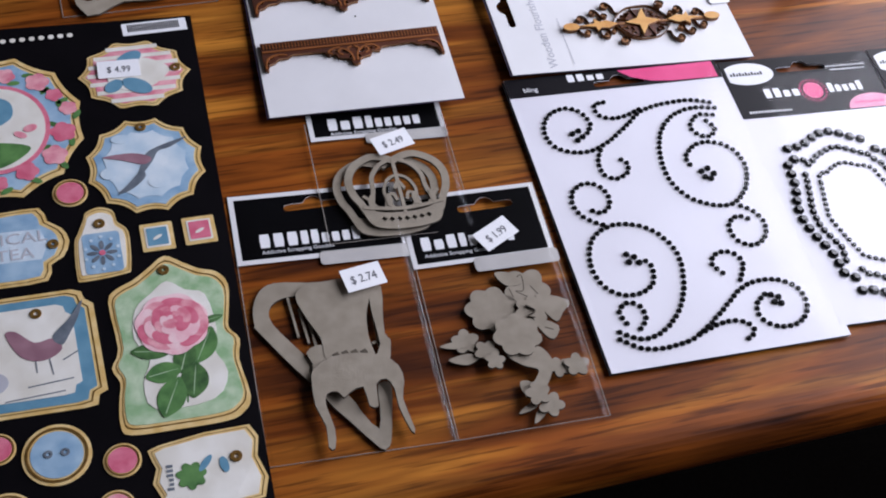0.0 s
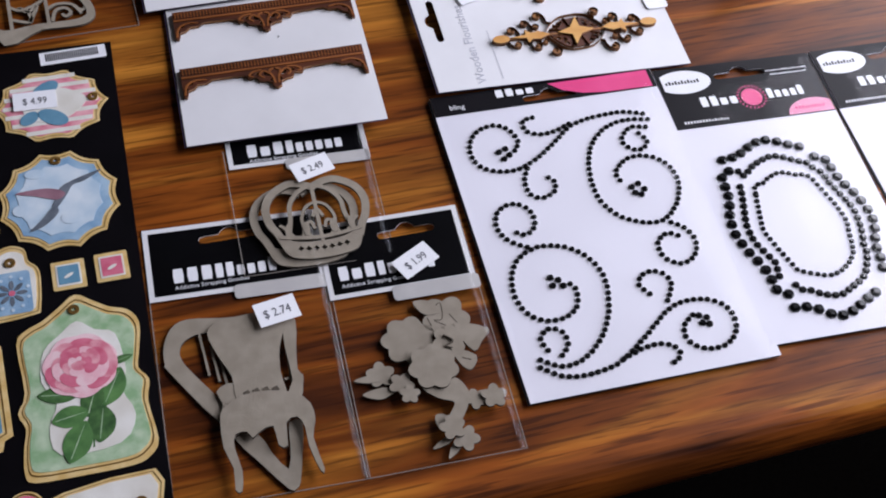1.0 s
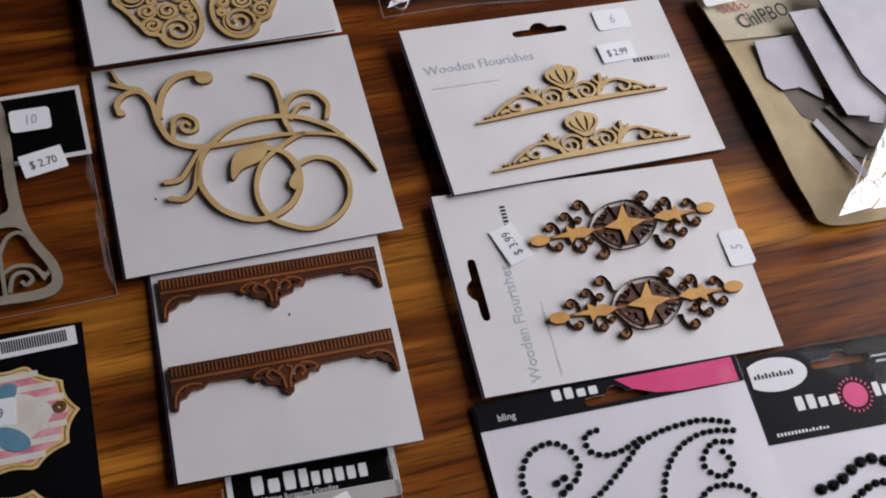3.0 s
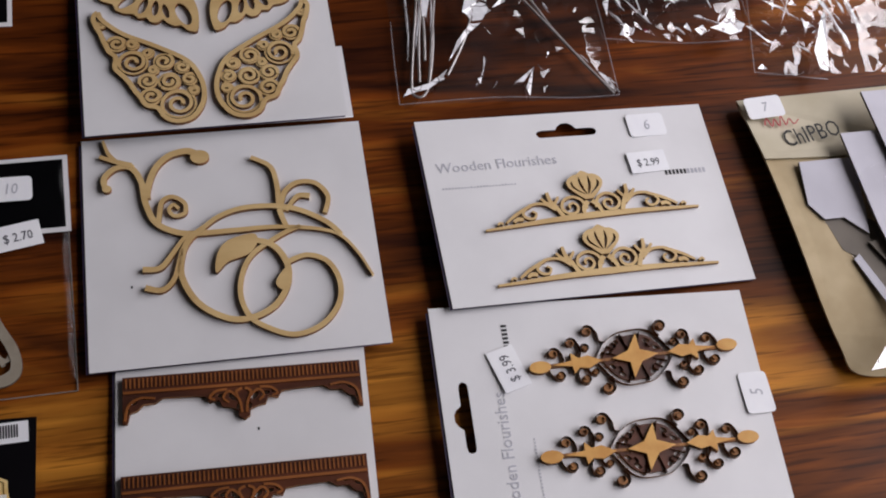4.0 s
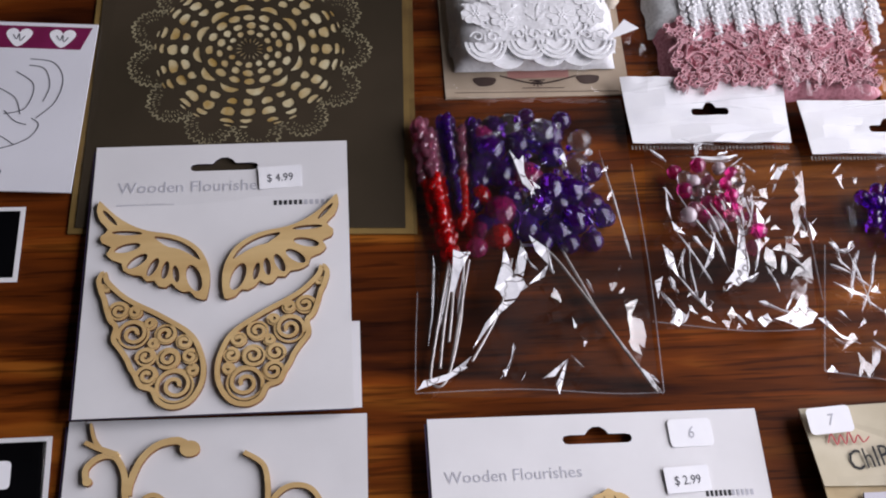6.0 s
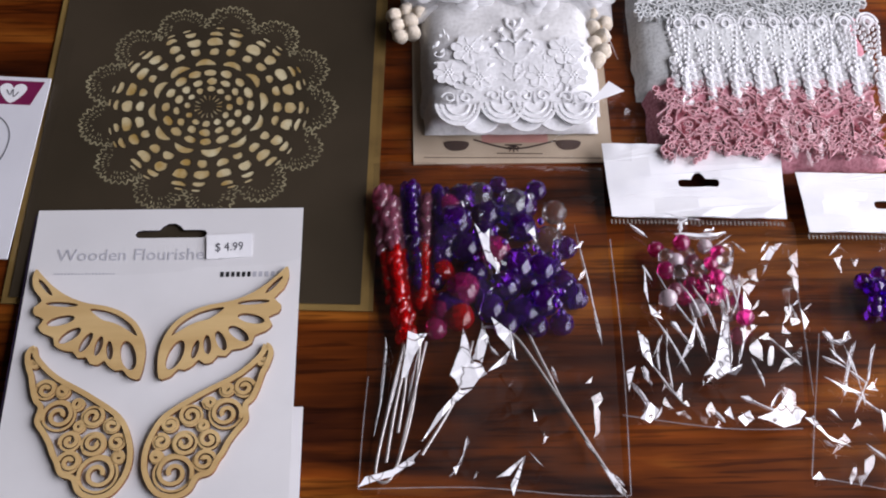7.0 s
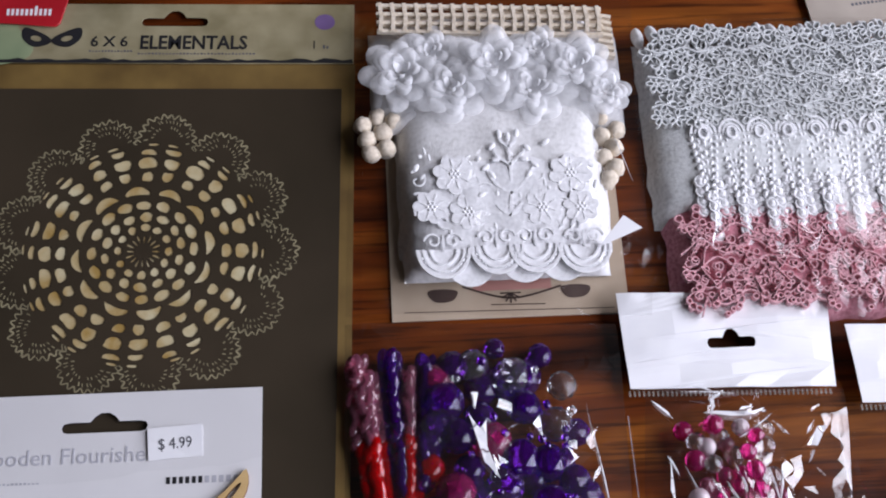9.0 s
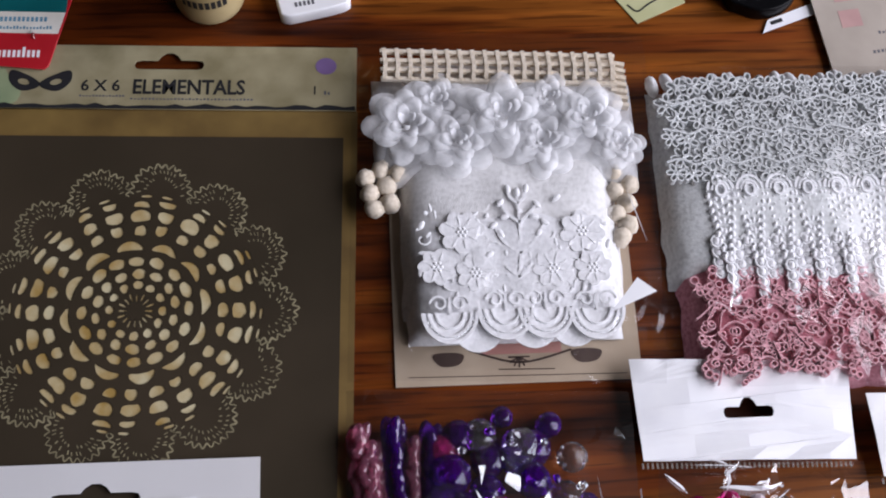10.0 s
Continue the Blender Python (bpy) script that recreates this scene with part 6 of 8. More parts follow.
for q in ([(10, 30), (22, 28), (28, 18), (26, 4), (18, -6)], [(10, 26), (18, 24), (22, 14), (20, 4)], [(4, 22), (14, 14), (12, 0), (2, -4)], [(16, -6), (20, -10), (16, -18), (4, -24), (-10, -26)], [(2, -2), (8, -8), (14, -10)], [(-4, 12), (6, 6), (10, -4)], [(-14, -14), (0, -16), (10, -22)]):
    ribbon(bm, curve(mm(q), 6), 0.0005, 0.0009, 0.00105)
part("line_drawing", bm, INK, stamp)
bm = bmesh.new()
bars(bm, -0.0010, -0.0385, 0.0009, 0.0080, 0.0030, 4, 6, 0.2)
part("print", bm, INK, stamp)
clear_bag(stamp, -0.0620, 0.0480, -0.0500, 0.0780, 0.0022, seams=False, seed=12)


# ---- lace bundles in clear bags ----
def cloth(name, c1, c2, bump=0.5, scale=700, sheen=0.3):
    m = mat(name, tuple(c * 0.92 for c in c1[:3]) + (1,), c2, 0.9, 620, detail=3, bump=bump, bump_scale=scale, lo=0.34, hi=0.56)
    m.node_tree.nodes["Principled BSDF"].inputs["Sheen Weight"].default_value = sheen
    return m


LACE = cloth("white_lace", rgb("e2e2e4"), rgb("ececee"), 0.35)
TULLE = cloth("grey_white_tulle", rgb("dedddc"), rgb("eae9e9"), 0.4, 1400)
THREAD = cloth("white_embroidery", rgb("f0f0f2"), rgb("f6f6f8"), 0.4, 900)
CROCHET = cloth("cream_crochet", rgb("d6c8b2"), rgb("e2d6c4"), 0.6, 900)
NETTING = cloth("grey_white_netting", rgb("c2c4c5"), rgb("d6d8d8"), 0.4, 900)
SILVER = cloth("silvery_white_lace", rgb("cccece"), rgb("dee0e0"), 0.5, 900)
PINK_LACE = cloth("dusty_pink_lace", rgb("ab6674"), rgb("c68592"), 0.6, 700)
PINK_THREAD = cloth("pink_thread", rgb("cf909a"), rgb("e2b0b8"), 0.4, 900)


def pillow(x0, x1, y0, y1, z0, h, nx=28, ny=28, power=6, wob=0.0008, seed=0, skew=0.0):
    """A soft folded bundle with rounded sides."""
    bm = bmesh.new()
    g = []
    for i in range(nx + 1):
        col = []
        for j in range(ny + 1):
            u, v = 2 * i / nx - 1, 2 * j / ny - 1
            k = max(0.0, (1 - abs(u) ** power)) ** 0.5 * max(0.0, (1 - abs(v) ** power)) ** 0.5
            w = noise.noise(Vector((i * 0.35, j * 0.35, seed)))
            col.append(bm.verts.new((x0 + (x1 - x0) * i / nx + wob * w * 1.5 + skew * v, y0 + (y1 - y0) * j / ny + wob * noise.noise(Vector((j * 0.4, i * 0.4, seed + 5))), z0 + h * k + wob * w * k)))
        g.append(col)
    for i in range(nx):
        for j in range(ny):
            bm.faces.new((g[i][j], g[i + 1][j], g[i + 1][j + 1], g[i][j + 1]))
    return bm


def loop_ring(bm, cx, cy, r, w, z0, z1, ry=None, n=14, tilt=0):
    pts = oval(cx, cy, r, ry or r, n, 0, tilt)
    ribbon(bm, pts + [pts[0]], w, z0, z1)


def dome(bm, cx, cy, rx, ry, z, h, tilt=0, n=10, rings=3):
    """A small rounded bump."""
    prev = None
    for k in range(rings + 1):
        f = math.cos(k / rings * math.pi / 2)
        pts = oval(cx, cy, max(rx * f, 1e-5), max(ry * f, 1e-5), n, 0, tilt)
        row = [bm.verts.new((p.x, p.y, z + h * math.sin(k / rings * math.pi / 2))) for p in pts]
        if prev:
            for i in range(n):
                bm.faces.new((prev[i], prev[(i + 1) % n], row[(i + 1) % n], row[i]))
        prev = row


lace = thing("white_lace_pack", "folded white lace, fabric roses and crochet trim in a clear bag", "lace pack", "lace packs", 0, 0, 0, 0)
kcard = part("brown_card", box_bm(0.2600, 0.3558, 0.9068, 1.0500, 0, 0.0009), mat("aged_beige_card", rgb("a8957f"), rgb("bfae98"), 0.7, 25, bump=0.06), lace, "aged beige printed card")
bm = bmesh.new()
ribbon(bm, curve([Vector((0.2890, 0.9205)), Vector((0.3085, 0.9150)), Vector((0.3290, 0.9195))], 6), 0.0008, 0.0009, 0.0011)
for k in range(7):
    a = math.pi + math.pi * k / 6
    ribbon(bm, [Vector((0.3082, 0.9172)), Vector((0.3082 + 0.0042 * math.cos(a), 0.9172 + 0.0042 * math.sin(a)))], 0.0006, 0.0009, 0.0011)
ribbon(bm, [Vector((0.2650, 0.9105)), Vector((0.3500, 0.9092))], 0.0003, 0.0009, 0.00105)
ribbon(bm, [Vector((0.3000, 0.9125)), Vector((0.3220, 0.9120))], 0.0004, 0.0009, 0.00105)
part("printed_ornament", bm, mat("brown_black_ink", rgb("3c2c26"), rgb("4a3830"), 0.7, 80), kcard)
for x in (0.2810, 0.3350):
    part("printed_crest", plate("crest", [curve([Vector((x - 0.0062, 0.9190)), Vector((x + 0.0008, 0.9198)), Vector((x + 0.0058, 0.9186)), Vector((x + 0.0035, 0.9148)), Vector((x - 0.0035, 0.9145))], 4, True)], 0.0009, 0.0011), bpy.data.materials["brown_black_ink"], kcard)
part("pink_print", plate("pp", [rect_loop(0.2930, 0.3250, 0.9185, 0.9240)], 0.0009, 0.00105), mat("faded_pink_print", rgb("b07a72"), rgb("bd8a80"), 0.7, 40), kcard)
part("tulle_fold", pillow(0.2640, 0.3520, 0.9330, 1.0460, 0.001, 0.0125, seed=2), TULLE, lace, "grey-white tulle", smooth=True)
part("lace_panel", pillow(0.2655, 0.3500, 0.9225, 0.9790, 0.002, 0.0128, 30, 24, 5, 0.0006, 7), LACE, lace, "white embroidered lace panel", smooth=True)
ZL = 0.0146
for x, y, r, a in ((287.8, 964.5, 7.6, 0.2), (335.2, 963.4, 7.6, 0.7), (277.6, 950.4, 6.4, 0.4), (292.4, 947.6, 6.6, 0.1), (322.6, 948.4, 6.8, 0.5), (338.2, 948.2, 6.2, 0.2)):
    fl = part("embroidered_flower", plate("fl", [blossom(x, y, r * 1.2, 7, a, 0.24)], ZL, ZL + 0.0004), THREAD, lace)
    bm = bmesh.new()
    for k in range(7):
        t = math.tau * k / 6
        rr = 0 if k == 6 else 1.7
        dome(bm, (x + rr * math.cos(t)) * 0.001, (y + rr * math.sin(t)) * 0.001, 0.0007, 0.0007, ZL + 0.0004, 0.0005, n=8, rings=2)
    for k in range(8):
        t = math.tau * k / 8 + a
        ribbon(bm, [Vector(((x + r * 0.4 * math.cos(t)) * 0.001, (y + r * 0.4 * math.sin(t)) * 0.001)), Vector(((x + r * 0.92 * math.cos(t)) * 0.001, (y + r * 0.92 * math.sin(t)) * 0.001))], 0.0005, ZL + 0.0004, ZL + 0.0006)
    part("stitching", bm, THREAD, fl)
bm = bmesh.new()
for q in ([(309, 945), (310.4, 955), (310.7, 966), (310.6, 979)], [(310, 955), (304, 960), (301, 966)], [(310, 955), (316, 960), (320, 967)], [(310.6, 968), (306, 972), (304, 976)], [(310.6, 968), (315, 972), (317.6, 975)], [(310.6, 976), (307.6, 979), (307, 981.6)], [(310.6, 976), (313.4, 979), (314, 981.6)], [(309, 945), (304, 950)], [(309, 945), (314.6, 951)]):
    ribbon(bm, curve(mm(q), 4), 0.0011, ZL - 0.0002, ZL + 0.0004, (1, 0.6), 1.1)
for x, y, tl in ((300.4, 967, 40), (303, 963.6, 120), (320.6, 968, 140), (318, 963.4, 60), (303.6, 976.6, 50), (318, 975.6, 130), (307, 982.4, 100), (314.2, 982.4, 80), (310.6, 981, 90), (305, 970.6, 10), (316.4, 970.6, 170), (272, 968, 60), (326, 978, 40), (298, 955, 30), (345, 958, 70)):
    dome(bm, x * 0.001, y * 0.001, 0.0022, 0.0012, ZL, 0.0008, tl, 8, 2)
RE = random.Random(17)
for i in range(70):
    x, y = RE.uniform(270, 347), RE.uniform(939, 976)
    if y > 962 and abs(x - 310) < 26 and RE.random() < 0.5:
        continue
    dome(bm, x * 0.001, y * 0.001, RE.uniform(0.0010, 0.0022), RE.uniform(0.0006, 0.0011), ZL - 0.0001, 0.0004, RE.uniform(0, 180), 8, 2)
for i in range(16):
    x, y = RE.uniform(272, 344), RE.uniform(938, 968)
    ribbon(bm, [Vector((p.x, p.y)) for p in spiral(x * 0.001, y * 0.001, 0.0034, 0.0010, RE.uniform(0, 360), RE.choice((-0.8, 0.8)), 16)], 0.0006, ZL - 0.0003, ZL + 0.0002 + 0.00001 * i)
part("embroidered_vine", bm, THREAD, lace)
for k, x in enumerate((281.5, 303.0, 318.5, 338.0)):
    top = 934.8 if k in (0, 3) else 935.8
    bm = bmesh.new()
    for rr, w in ((10.4, 1.3), (8.2, 0.9), (5.4, 0.8)):
        ribbon(bm, [Vector(((x + rr * math.cos(t)) * 0.001, (top - 3 + rr * 1.15 * math.sin(t)) * 0.001)) for t in (math.pi + math.pi * i / 16 for i in range(17))], w * 0.001, ZL - 0.0004, ZL + 0.0003 + 0.00006 * k + 0.00001 * rr)
    for s in (-1, 1):
        ribbon(bm, [Vector((p.x, p.y)) for p in spiral((x + 4.0 * s) * 0.001, (top + 0.5) * 0.001, 0.0036, 0.0009, 180 if s < 0 else 0, 1.1 * s)], 0.0008, ZL, ZL + 0.00042 + 0.00007 * k + 0.00002 * s)
        for i in range(7):
            dome(bm, (x + s * (1.2 + i * 1.25)) * 0.001, (top - 12.4 + 0.16 * i * i) * 0.001, 0.00065, 0.00065, ZL - 0.0002, 0.0007, 0, 7, 2)
    ribbon(bm, mm([(x, top - 4), (x, top - 0.5), (x, top + 3)]), 0.0012, ZL, ZL + 0.00035 + 0.00007 * k, (0.5, 0.5), 1.2)
    part("scalloped_edge", bm, THREAD, lace)
    part("scallop_net", plate("net", [[Vector(((x + 10.6 * math.cos(t)) * 0.001, (top - 3 + 12.4 * math.sin(t)) * 0.001)) for t in (math.pi + math.pi * i / 14 for i in range(15))]], ZL - 0.0008, ZL - 0.0003 + 0.00005 * k), THREAD, lace)
    if k < 3:
        x += 10.5
        part("scallop_net", plate("net", [[Vector(((x + 10.2 * math.cos(t)) * 0.001, (top - 7 + 11.6 * math.sin(t)) * 0.001)) for t in (math.pi + math.pi * i / 14 for i in range(15))]], ZL - 0.0026, ZL - 0.0020 + 0.00005 * k), THREAD, lace)


def fabric_rose(parent, cx, cy, z, r, seed):
    """A ruffled fabric rose: rings of cupped petals."""
    rr = random.Random(seed)
    rose = None
    for ring, (n, rad, lift, hgt) in enumerate(((6, 1.15, -0.1, 0.34), (5, 0.95, 0.0, 0.40), (5, 0.74, 0.08, 0.44), (4, 0.5, 0.12, 0.46), (3, 0.28, 0.14, 0.46))):
        for i in range(n):
            a = math.tau * (i + rr.random() * 0.5) / n + ring
            wide = rr.uniform(0.75, 1.0)
            bm = bmesh.new()
            g = []
            for u in range(10):
                row = []
                for v in range(7):
                    s, t = u / 9 - 0.5, v / 6
                    rad2 = r * rad * (0.25 + 0.75 * t) * (1 - 0.35 * (2 * s) ** 2 * t)
                    ang = a + s * 2.0 * wide * (0.6 + 0.4 * (1 - t))
                    zz = z + r * 0.8 * (lift + hgt * math.sin(t * 2.2) * (1 - 0.3 * (2 * s) ** 2)) + r * 0.10 * t * t * noise.noise(Vector((s * 6, t * 3, seed + i * 1.7 + ring * 5)))
                    row.append(bm.verts.new((cx + rad2 * math.cos(ang), cy + rad2 * math.sin(ang), zz)))
                g.append(row)
            for u in range(9):
                for v in range(6):
                    bm.faces.new((g[u][v], g[u + 1][v], g[u + 1][v + 1], g[u][v + 1]))
            ob = part("petal" if rose else "fabric_rose", bm, GAUZE, rose or parent, "", True)
            rose = rose or ob
    return rose


def ruffle(x0, x1, y0, y1, z0, h, nx=84, ny=46, seed=0.0):
    """A gathered band of gauze: soft overlapping folds."""
    bm = bmesh.new()
    g = []
    for i in range(nx + 1):
        col = []
        for j in range(ny + 1):
            u, v = i / nx, j / ny
            q = Vector((u * 4.6, v * 2.3, seed))
            w = noise.noise_vector(q * 0.9) * 0.7
            a = noise.noise(q + w)
            b = noise.noise((q + w) * 2.1 + Vector((7, 2, 1)))
            f = (1 - abs(2 * u - 1) ** 5) ** 0.6 * (1 - abs(2 * v - 1) ** 3.5) ** 0.6
            crease = (1 - a * a * 5.0) * 0.75 + (1 - abs(b) * 1.8) * 0.16
            jag = 0.004 * noise.noise(Vector((u * 9, 3.3, seed)))
            col.append(bm.verts.new((x0 + (x1 - x0) * u + 0.002 * w.x, y0 + (y1 - y0) * v + jag * (1 - v) + 0.002 * w.y, z0 + h * f * (0.35 + 0.65 * crease))))
        g.append(col)
    for i in range(nx):
        for j in range(ny):
            bm.faces.new((g[i][j], g[i + 1][j], g[i + 1][j + 1], g[i][j + 1]))
    return bm


GAUZE = cloth("white_gauze", rgb("f4f5f7"), rgb("fafafc"), 0.06, 1200)
GAUZE.node_tree.nodes["Principled BSDF"].inputs["Alpha"].default_value = 0.45
for k, (a, b, z, h) in enumerate(((0.9900, 1.0370, 0.005, 0.0100), (0.9870, 1.0320, 0.0065, 0.0095))):
    part("gauze_ruffle", ruffle(0.2545, 0.3620, a, b, z, h, seed=4.2 + 3.7 * k), GAUZE, lace, "gathered white gauze ruffle", smooth=True)
for k, (x, y, r) in enumerate(((268, 1012, 16), (288, 1004, 15), (306, 1014, 17), (322, 1003, 15), (341, 1013, 15), (353, 1000, 10), (280, 1022, 12), (326, 1022, 11))):
    fabric_rose(lace, x * 0.001, y * 0.001, 0.0125 + 0.0012 * (k % 3), r * 0.001, 50 + k)
bm = bmesh.new()
n = 0
for i in range(19):
    x = 0.2600 + i * 0.0052
    yb, yt = 1.0330 - 0.0002 * i, 1.0472 - 0.00028 * i
    n += 1
    ribbon(bm, [Vector((x, yb)), Vector((x + 0.0006, (yb + yt) / 2)), Vector((x, yt))], 0.0017, 0.0130, 0.0152 + 0.00002 * n)
for k in range(4):
    y = 1.0335 + k * 0.0042
    ribbon(bm, [Vector((0.2585, y)), Vector((0.306, y - 0.0026)), Vector((0.3555, y - 0.0052))], 0.0015, 0.0128, 0.0148 + 0.0001 * k)
for k in range(7):
    ribbon(bm, [Vector((0.3535 + 0.0012 * (k % 2), 1.040 - 0.0032 * k)), Vector((0.3600, 1.0385 - 0.0032 * k))], 0.0016, 0.0090, 0.0120 + 0.0001 * k)
part("crochet_trim", bm, CROCHET, lace, "cream crochet trim")
for x, y in ((251, 992), (257, 995), (252.5, 985), (259, 988), (254, 978.6), (260.4, 981), (264, 993), (351, 983), (356, 978), (350.6, 973), (355.4, 968.6), (352, 963), (357.4, 985.6), (351.4, 991)):
    bm = bmesh.new()
    bmesh.ops.create_icosphere(bm, subdivisions=2, radius=0.0041)
    for v in bm.verts:
        v.co = v.co * (1 + 0.35 * noise.noise(v.co * 420 + Vector((x, y, 0)))) + Vector((x * 0.001, y * 0.001, 0.0075))
    part("pompom", bm, CROCHET, lace, "cream pompom trim", True)


def crumpled_bag(parent, x0, x1, y0, y1, z, amp, seed, lean=(0.0, 0.0), edge=0.0006, film_kind=None, rough=0.0008, cell=0.0036, low=0.25):
    """Stiff clear film in sharp flat facets; it comes down to the table at its edges."""
    rr = random.Random(int(seed * 100))
    nx, ny = max(8, int((x1 - x0) / cell)), max(8, int((y1 - y0) / cell))
    bm = bmesh.new()
    g = []
    for i in range(nx + 1):
        col = []
        for j in range(ny + 1):
            u = (i + (rr.uniform(-0.42, 0.42) if 0 < i < nx else 0)) / nx
            v = (j + (rr.uniform(-0.42, 0.42) if 0 < j < ny else 0)) / ny
            x, y = x0 + (x1 - x0) * u, y0 + (y1 - y0) * v
            q = Vector((x * 62, y * 34, seed))
            big = 1 - abs(noise.noise(q * 0.55)) * 2.2
            calm = max(0.03, min(1.0, 0.9 * (low - v) + 2.6 * noise.noise(Vector((x * 52, y * 52, seed + 9)))))
            f = max(0.8 * max(0, 1 - 2 * u) ** 2, 0.28 * max(0, 2 * u - 1) ** 1.2, 0.6 * abs(2 * v - 1) ** 4)
            zz = edge + (z + amp * 0.6 * big - edge) * (1 - f) + rough * calm * rr.uniform(-1, 1) * (1 - 0.5 * f)
            col.append(bm.verts.new((x + lean[0] * (v - 0.5), y + lean[1] * (u - 0.5), max(zz, 0.0005))))
        g.append(col)
    for i in range(nx):
        for j in range(ny):
            a, b, c, d = g[i][j], g[i + 1][j], g[i + 1][j + 1], g[i][j + 1]
            for tri in (((a, b, c), (a, c, d)) if rr.random() < 0.5 else ((a, b, d), (b, c, d))):
                bm.faces.new(tri)
    return part("clear_bag", bm, film_kind or BAG, parent, "crumpled clear plastic bag")


FOLD_THIN = mat("thin_folded_film", rgb("c8c6cc"), rgb("e6e6ec"), 0.12, 300, coat=1.0, spec=0.8)
FOLD_THIN.node_tree.nodes["Principled BSDF"].inputs["Alpha"].default_value = 0.22


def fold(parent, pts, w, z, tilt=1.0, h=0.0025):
    """A sharp crease of film along a line: one facet painted white as its highlight, one thin see-through facet, uneven
    in width.
    """
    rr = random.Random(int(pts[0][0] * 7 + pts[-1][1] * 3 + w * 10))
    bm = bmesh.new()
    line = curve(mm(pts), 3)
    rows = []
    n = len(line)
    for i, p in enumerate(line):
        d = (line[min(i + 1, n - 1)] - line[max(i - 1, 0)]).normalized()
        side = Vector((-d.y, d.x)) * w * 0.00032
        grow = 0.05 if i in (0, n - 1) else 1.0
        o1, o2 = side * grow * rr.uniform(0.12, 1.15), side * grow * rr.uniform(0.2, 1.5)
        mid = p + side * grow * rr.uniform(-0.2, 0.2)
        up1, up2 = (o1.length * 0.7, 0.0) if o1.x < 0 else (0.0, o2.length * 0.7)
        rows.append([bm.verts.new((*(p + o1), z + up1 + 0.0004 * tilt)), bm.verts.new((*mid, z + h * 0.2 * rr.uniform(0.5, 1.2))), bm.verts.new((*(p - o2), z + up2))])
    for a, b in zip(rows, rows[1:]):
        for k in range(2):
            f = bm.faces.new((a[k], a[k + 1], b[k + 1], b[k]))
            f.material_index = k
    return part("film_fold", bm, [GLINT_WHITE, FOLD_THIN], parent)


def gathers(parent, tops, foot, n, seed, spread=6.0, z=0.0100):
    """Thin creases that run together from a width of film to one point."""
    rr = random.Random(seed)
    for i in range(n):
        u = (i + rr.uniform(0.1, 0.9)) / n
        a = (tops[0][0] + (tops[1][0] - tops[0][0]) * u, tops[0][1] + (tops[1][1] - tops[0][1]) * u + rr.uniform(-6, 6))
        e = (foot[0] + rr.uniform(-1, 1) * spread, foot[1] + rr.uniform(-1, 1) * spread)
        k = rr.uniform(0.35, 1.0)
        b = (a[0] + (e[0] - a[0]) * k, a[1] + (e[1] - a[1]) * k)
        m = ((a[0] + b[0]) / 2 + rr.uniform(-2, 2), (a[1] + b[1]) / 2)
        fold(parent, [a, m, b], rr.uniform(1.4, 4.2), z + 0.0001 * i, h=0.002)


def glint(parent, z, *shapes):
    """Flat white facets that paint highlights on stiff film, each with a ragged rim and a slight slope up from the
    light.
    """
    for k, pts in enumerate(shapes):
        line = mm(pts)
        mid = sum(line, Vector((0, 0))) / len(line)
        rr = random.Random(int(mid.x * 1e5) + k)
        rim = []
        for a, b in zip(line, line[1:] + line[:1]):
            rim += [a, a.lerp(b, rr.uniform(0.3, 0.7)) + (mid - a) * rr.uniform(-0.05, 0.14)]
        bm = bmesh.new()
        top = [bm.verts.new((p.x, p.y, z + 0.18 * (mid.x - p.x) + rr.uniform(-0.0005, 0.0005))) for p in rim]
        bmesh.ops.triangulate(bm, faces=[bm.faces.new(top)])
        part("film_glint", bm, GLINT_WHITE, parent)


def film_edge(parent, *lines):
    """Welded outer edges of a clear bag, lying on the table."""
    for pts in lines:
        bm = bmesh.new()
        ribbon(bm, curve(mm(pts), 5), 0.0005, 0.0014, 0.0018)
        part("welded_seam", bm, FOLD_THIN, parent)


crumpled_bag(lace, 0.2445, 0.3660, 0.9055, 1.0570, 0.0195, 0.0014, 3.1, (0.006, -0.006), 0.0006, TIGHT, 0.0008)
part("paper_tag", plate("tag", [mm([(341.5, 927.4), (354.4, 942.6), (361.4, 936.8), (344, 929.6)])], 0.0170, 0.0173), PAPER, lace, "small white paper tag corner")
part("paper_tag", plate("tag", [mm([(355.0, 982), (361.0, 959.6), (357.2, 975)])], 0.0120, 0.0123), PAPER, lace)

# white and pink guipure lace
lace2 = thing("pink_and_white_lace_pack", "silvery white and dusty pink guipure lace in a clear bag", "lace pack", "lace packs", 0, 0, 0, 0)
part("pink_lace_fold", pillow(0.3735, 0.4880, 0.9000, 1.0150, 0.0, 0.0100, 34, 34, 6, 0.0016, 21), PINK_LACE, lace2, "dusty pink lace bundle", smooth=True)
part("white_lace_fold", pillow(0.3700, 0.4860, 0.9420, 1.0300, 0.0005, 0.0132, 34, 30, 5, 0.0010, 23), SILVER, lace2, "silvery white lace bundle", smooth=True)
RL = random.Random(31)
bm = bmesh.new()
for i in range(460):
    x, y = RL.uniform(0.378, 0.484), RL.uniform(0.9035, 0.944)
    if RL.random() < 0.5:
        y -= 0.004 * math.sin(x * 420)
    r = RL.uniform(0.0010, 0.0022)
    loop_ring(bm, x, y, r * 0.8, 0.00045, 0.0085, 0.0112 + RL.uniform(0, 0.0006), n=10)
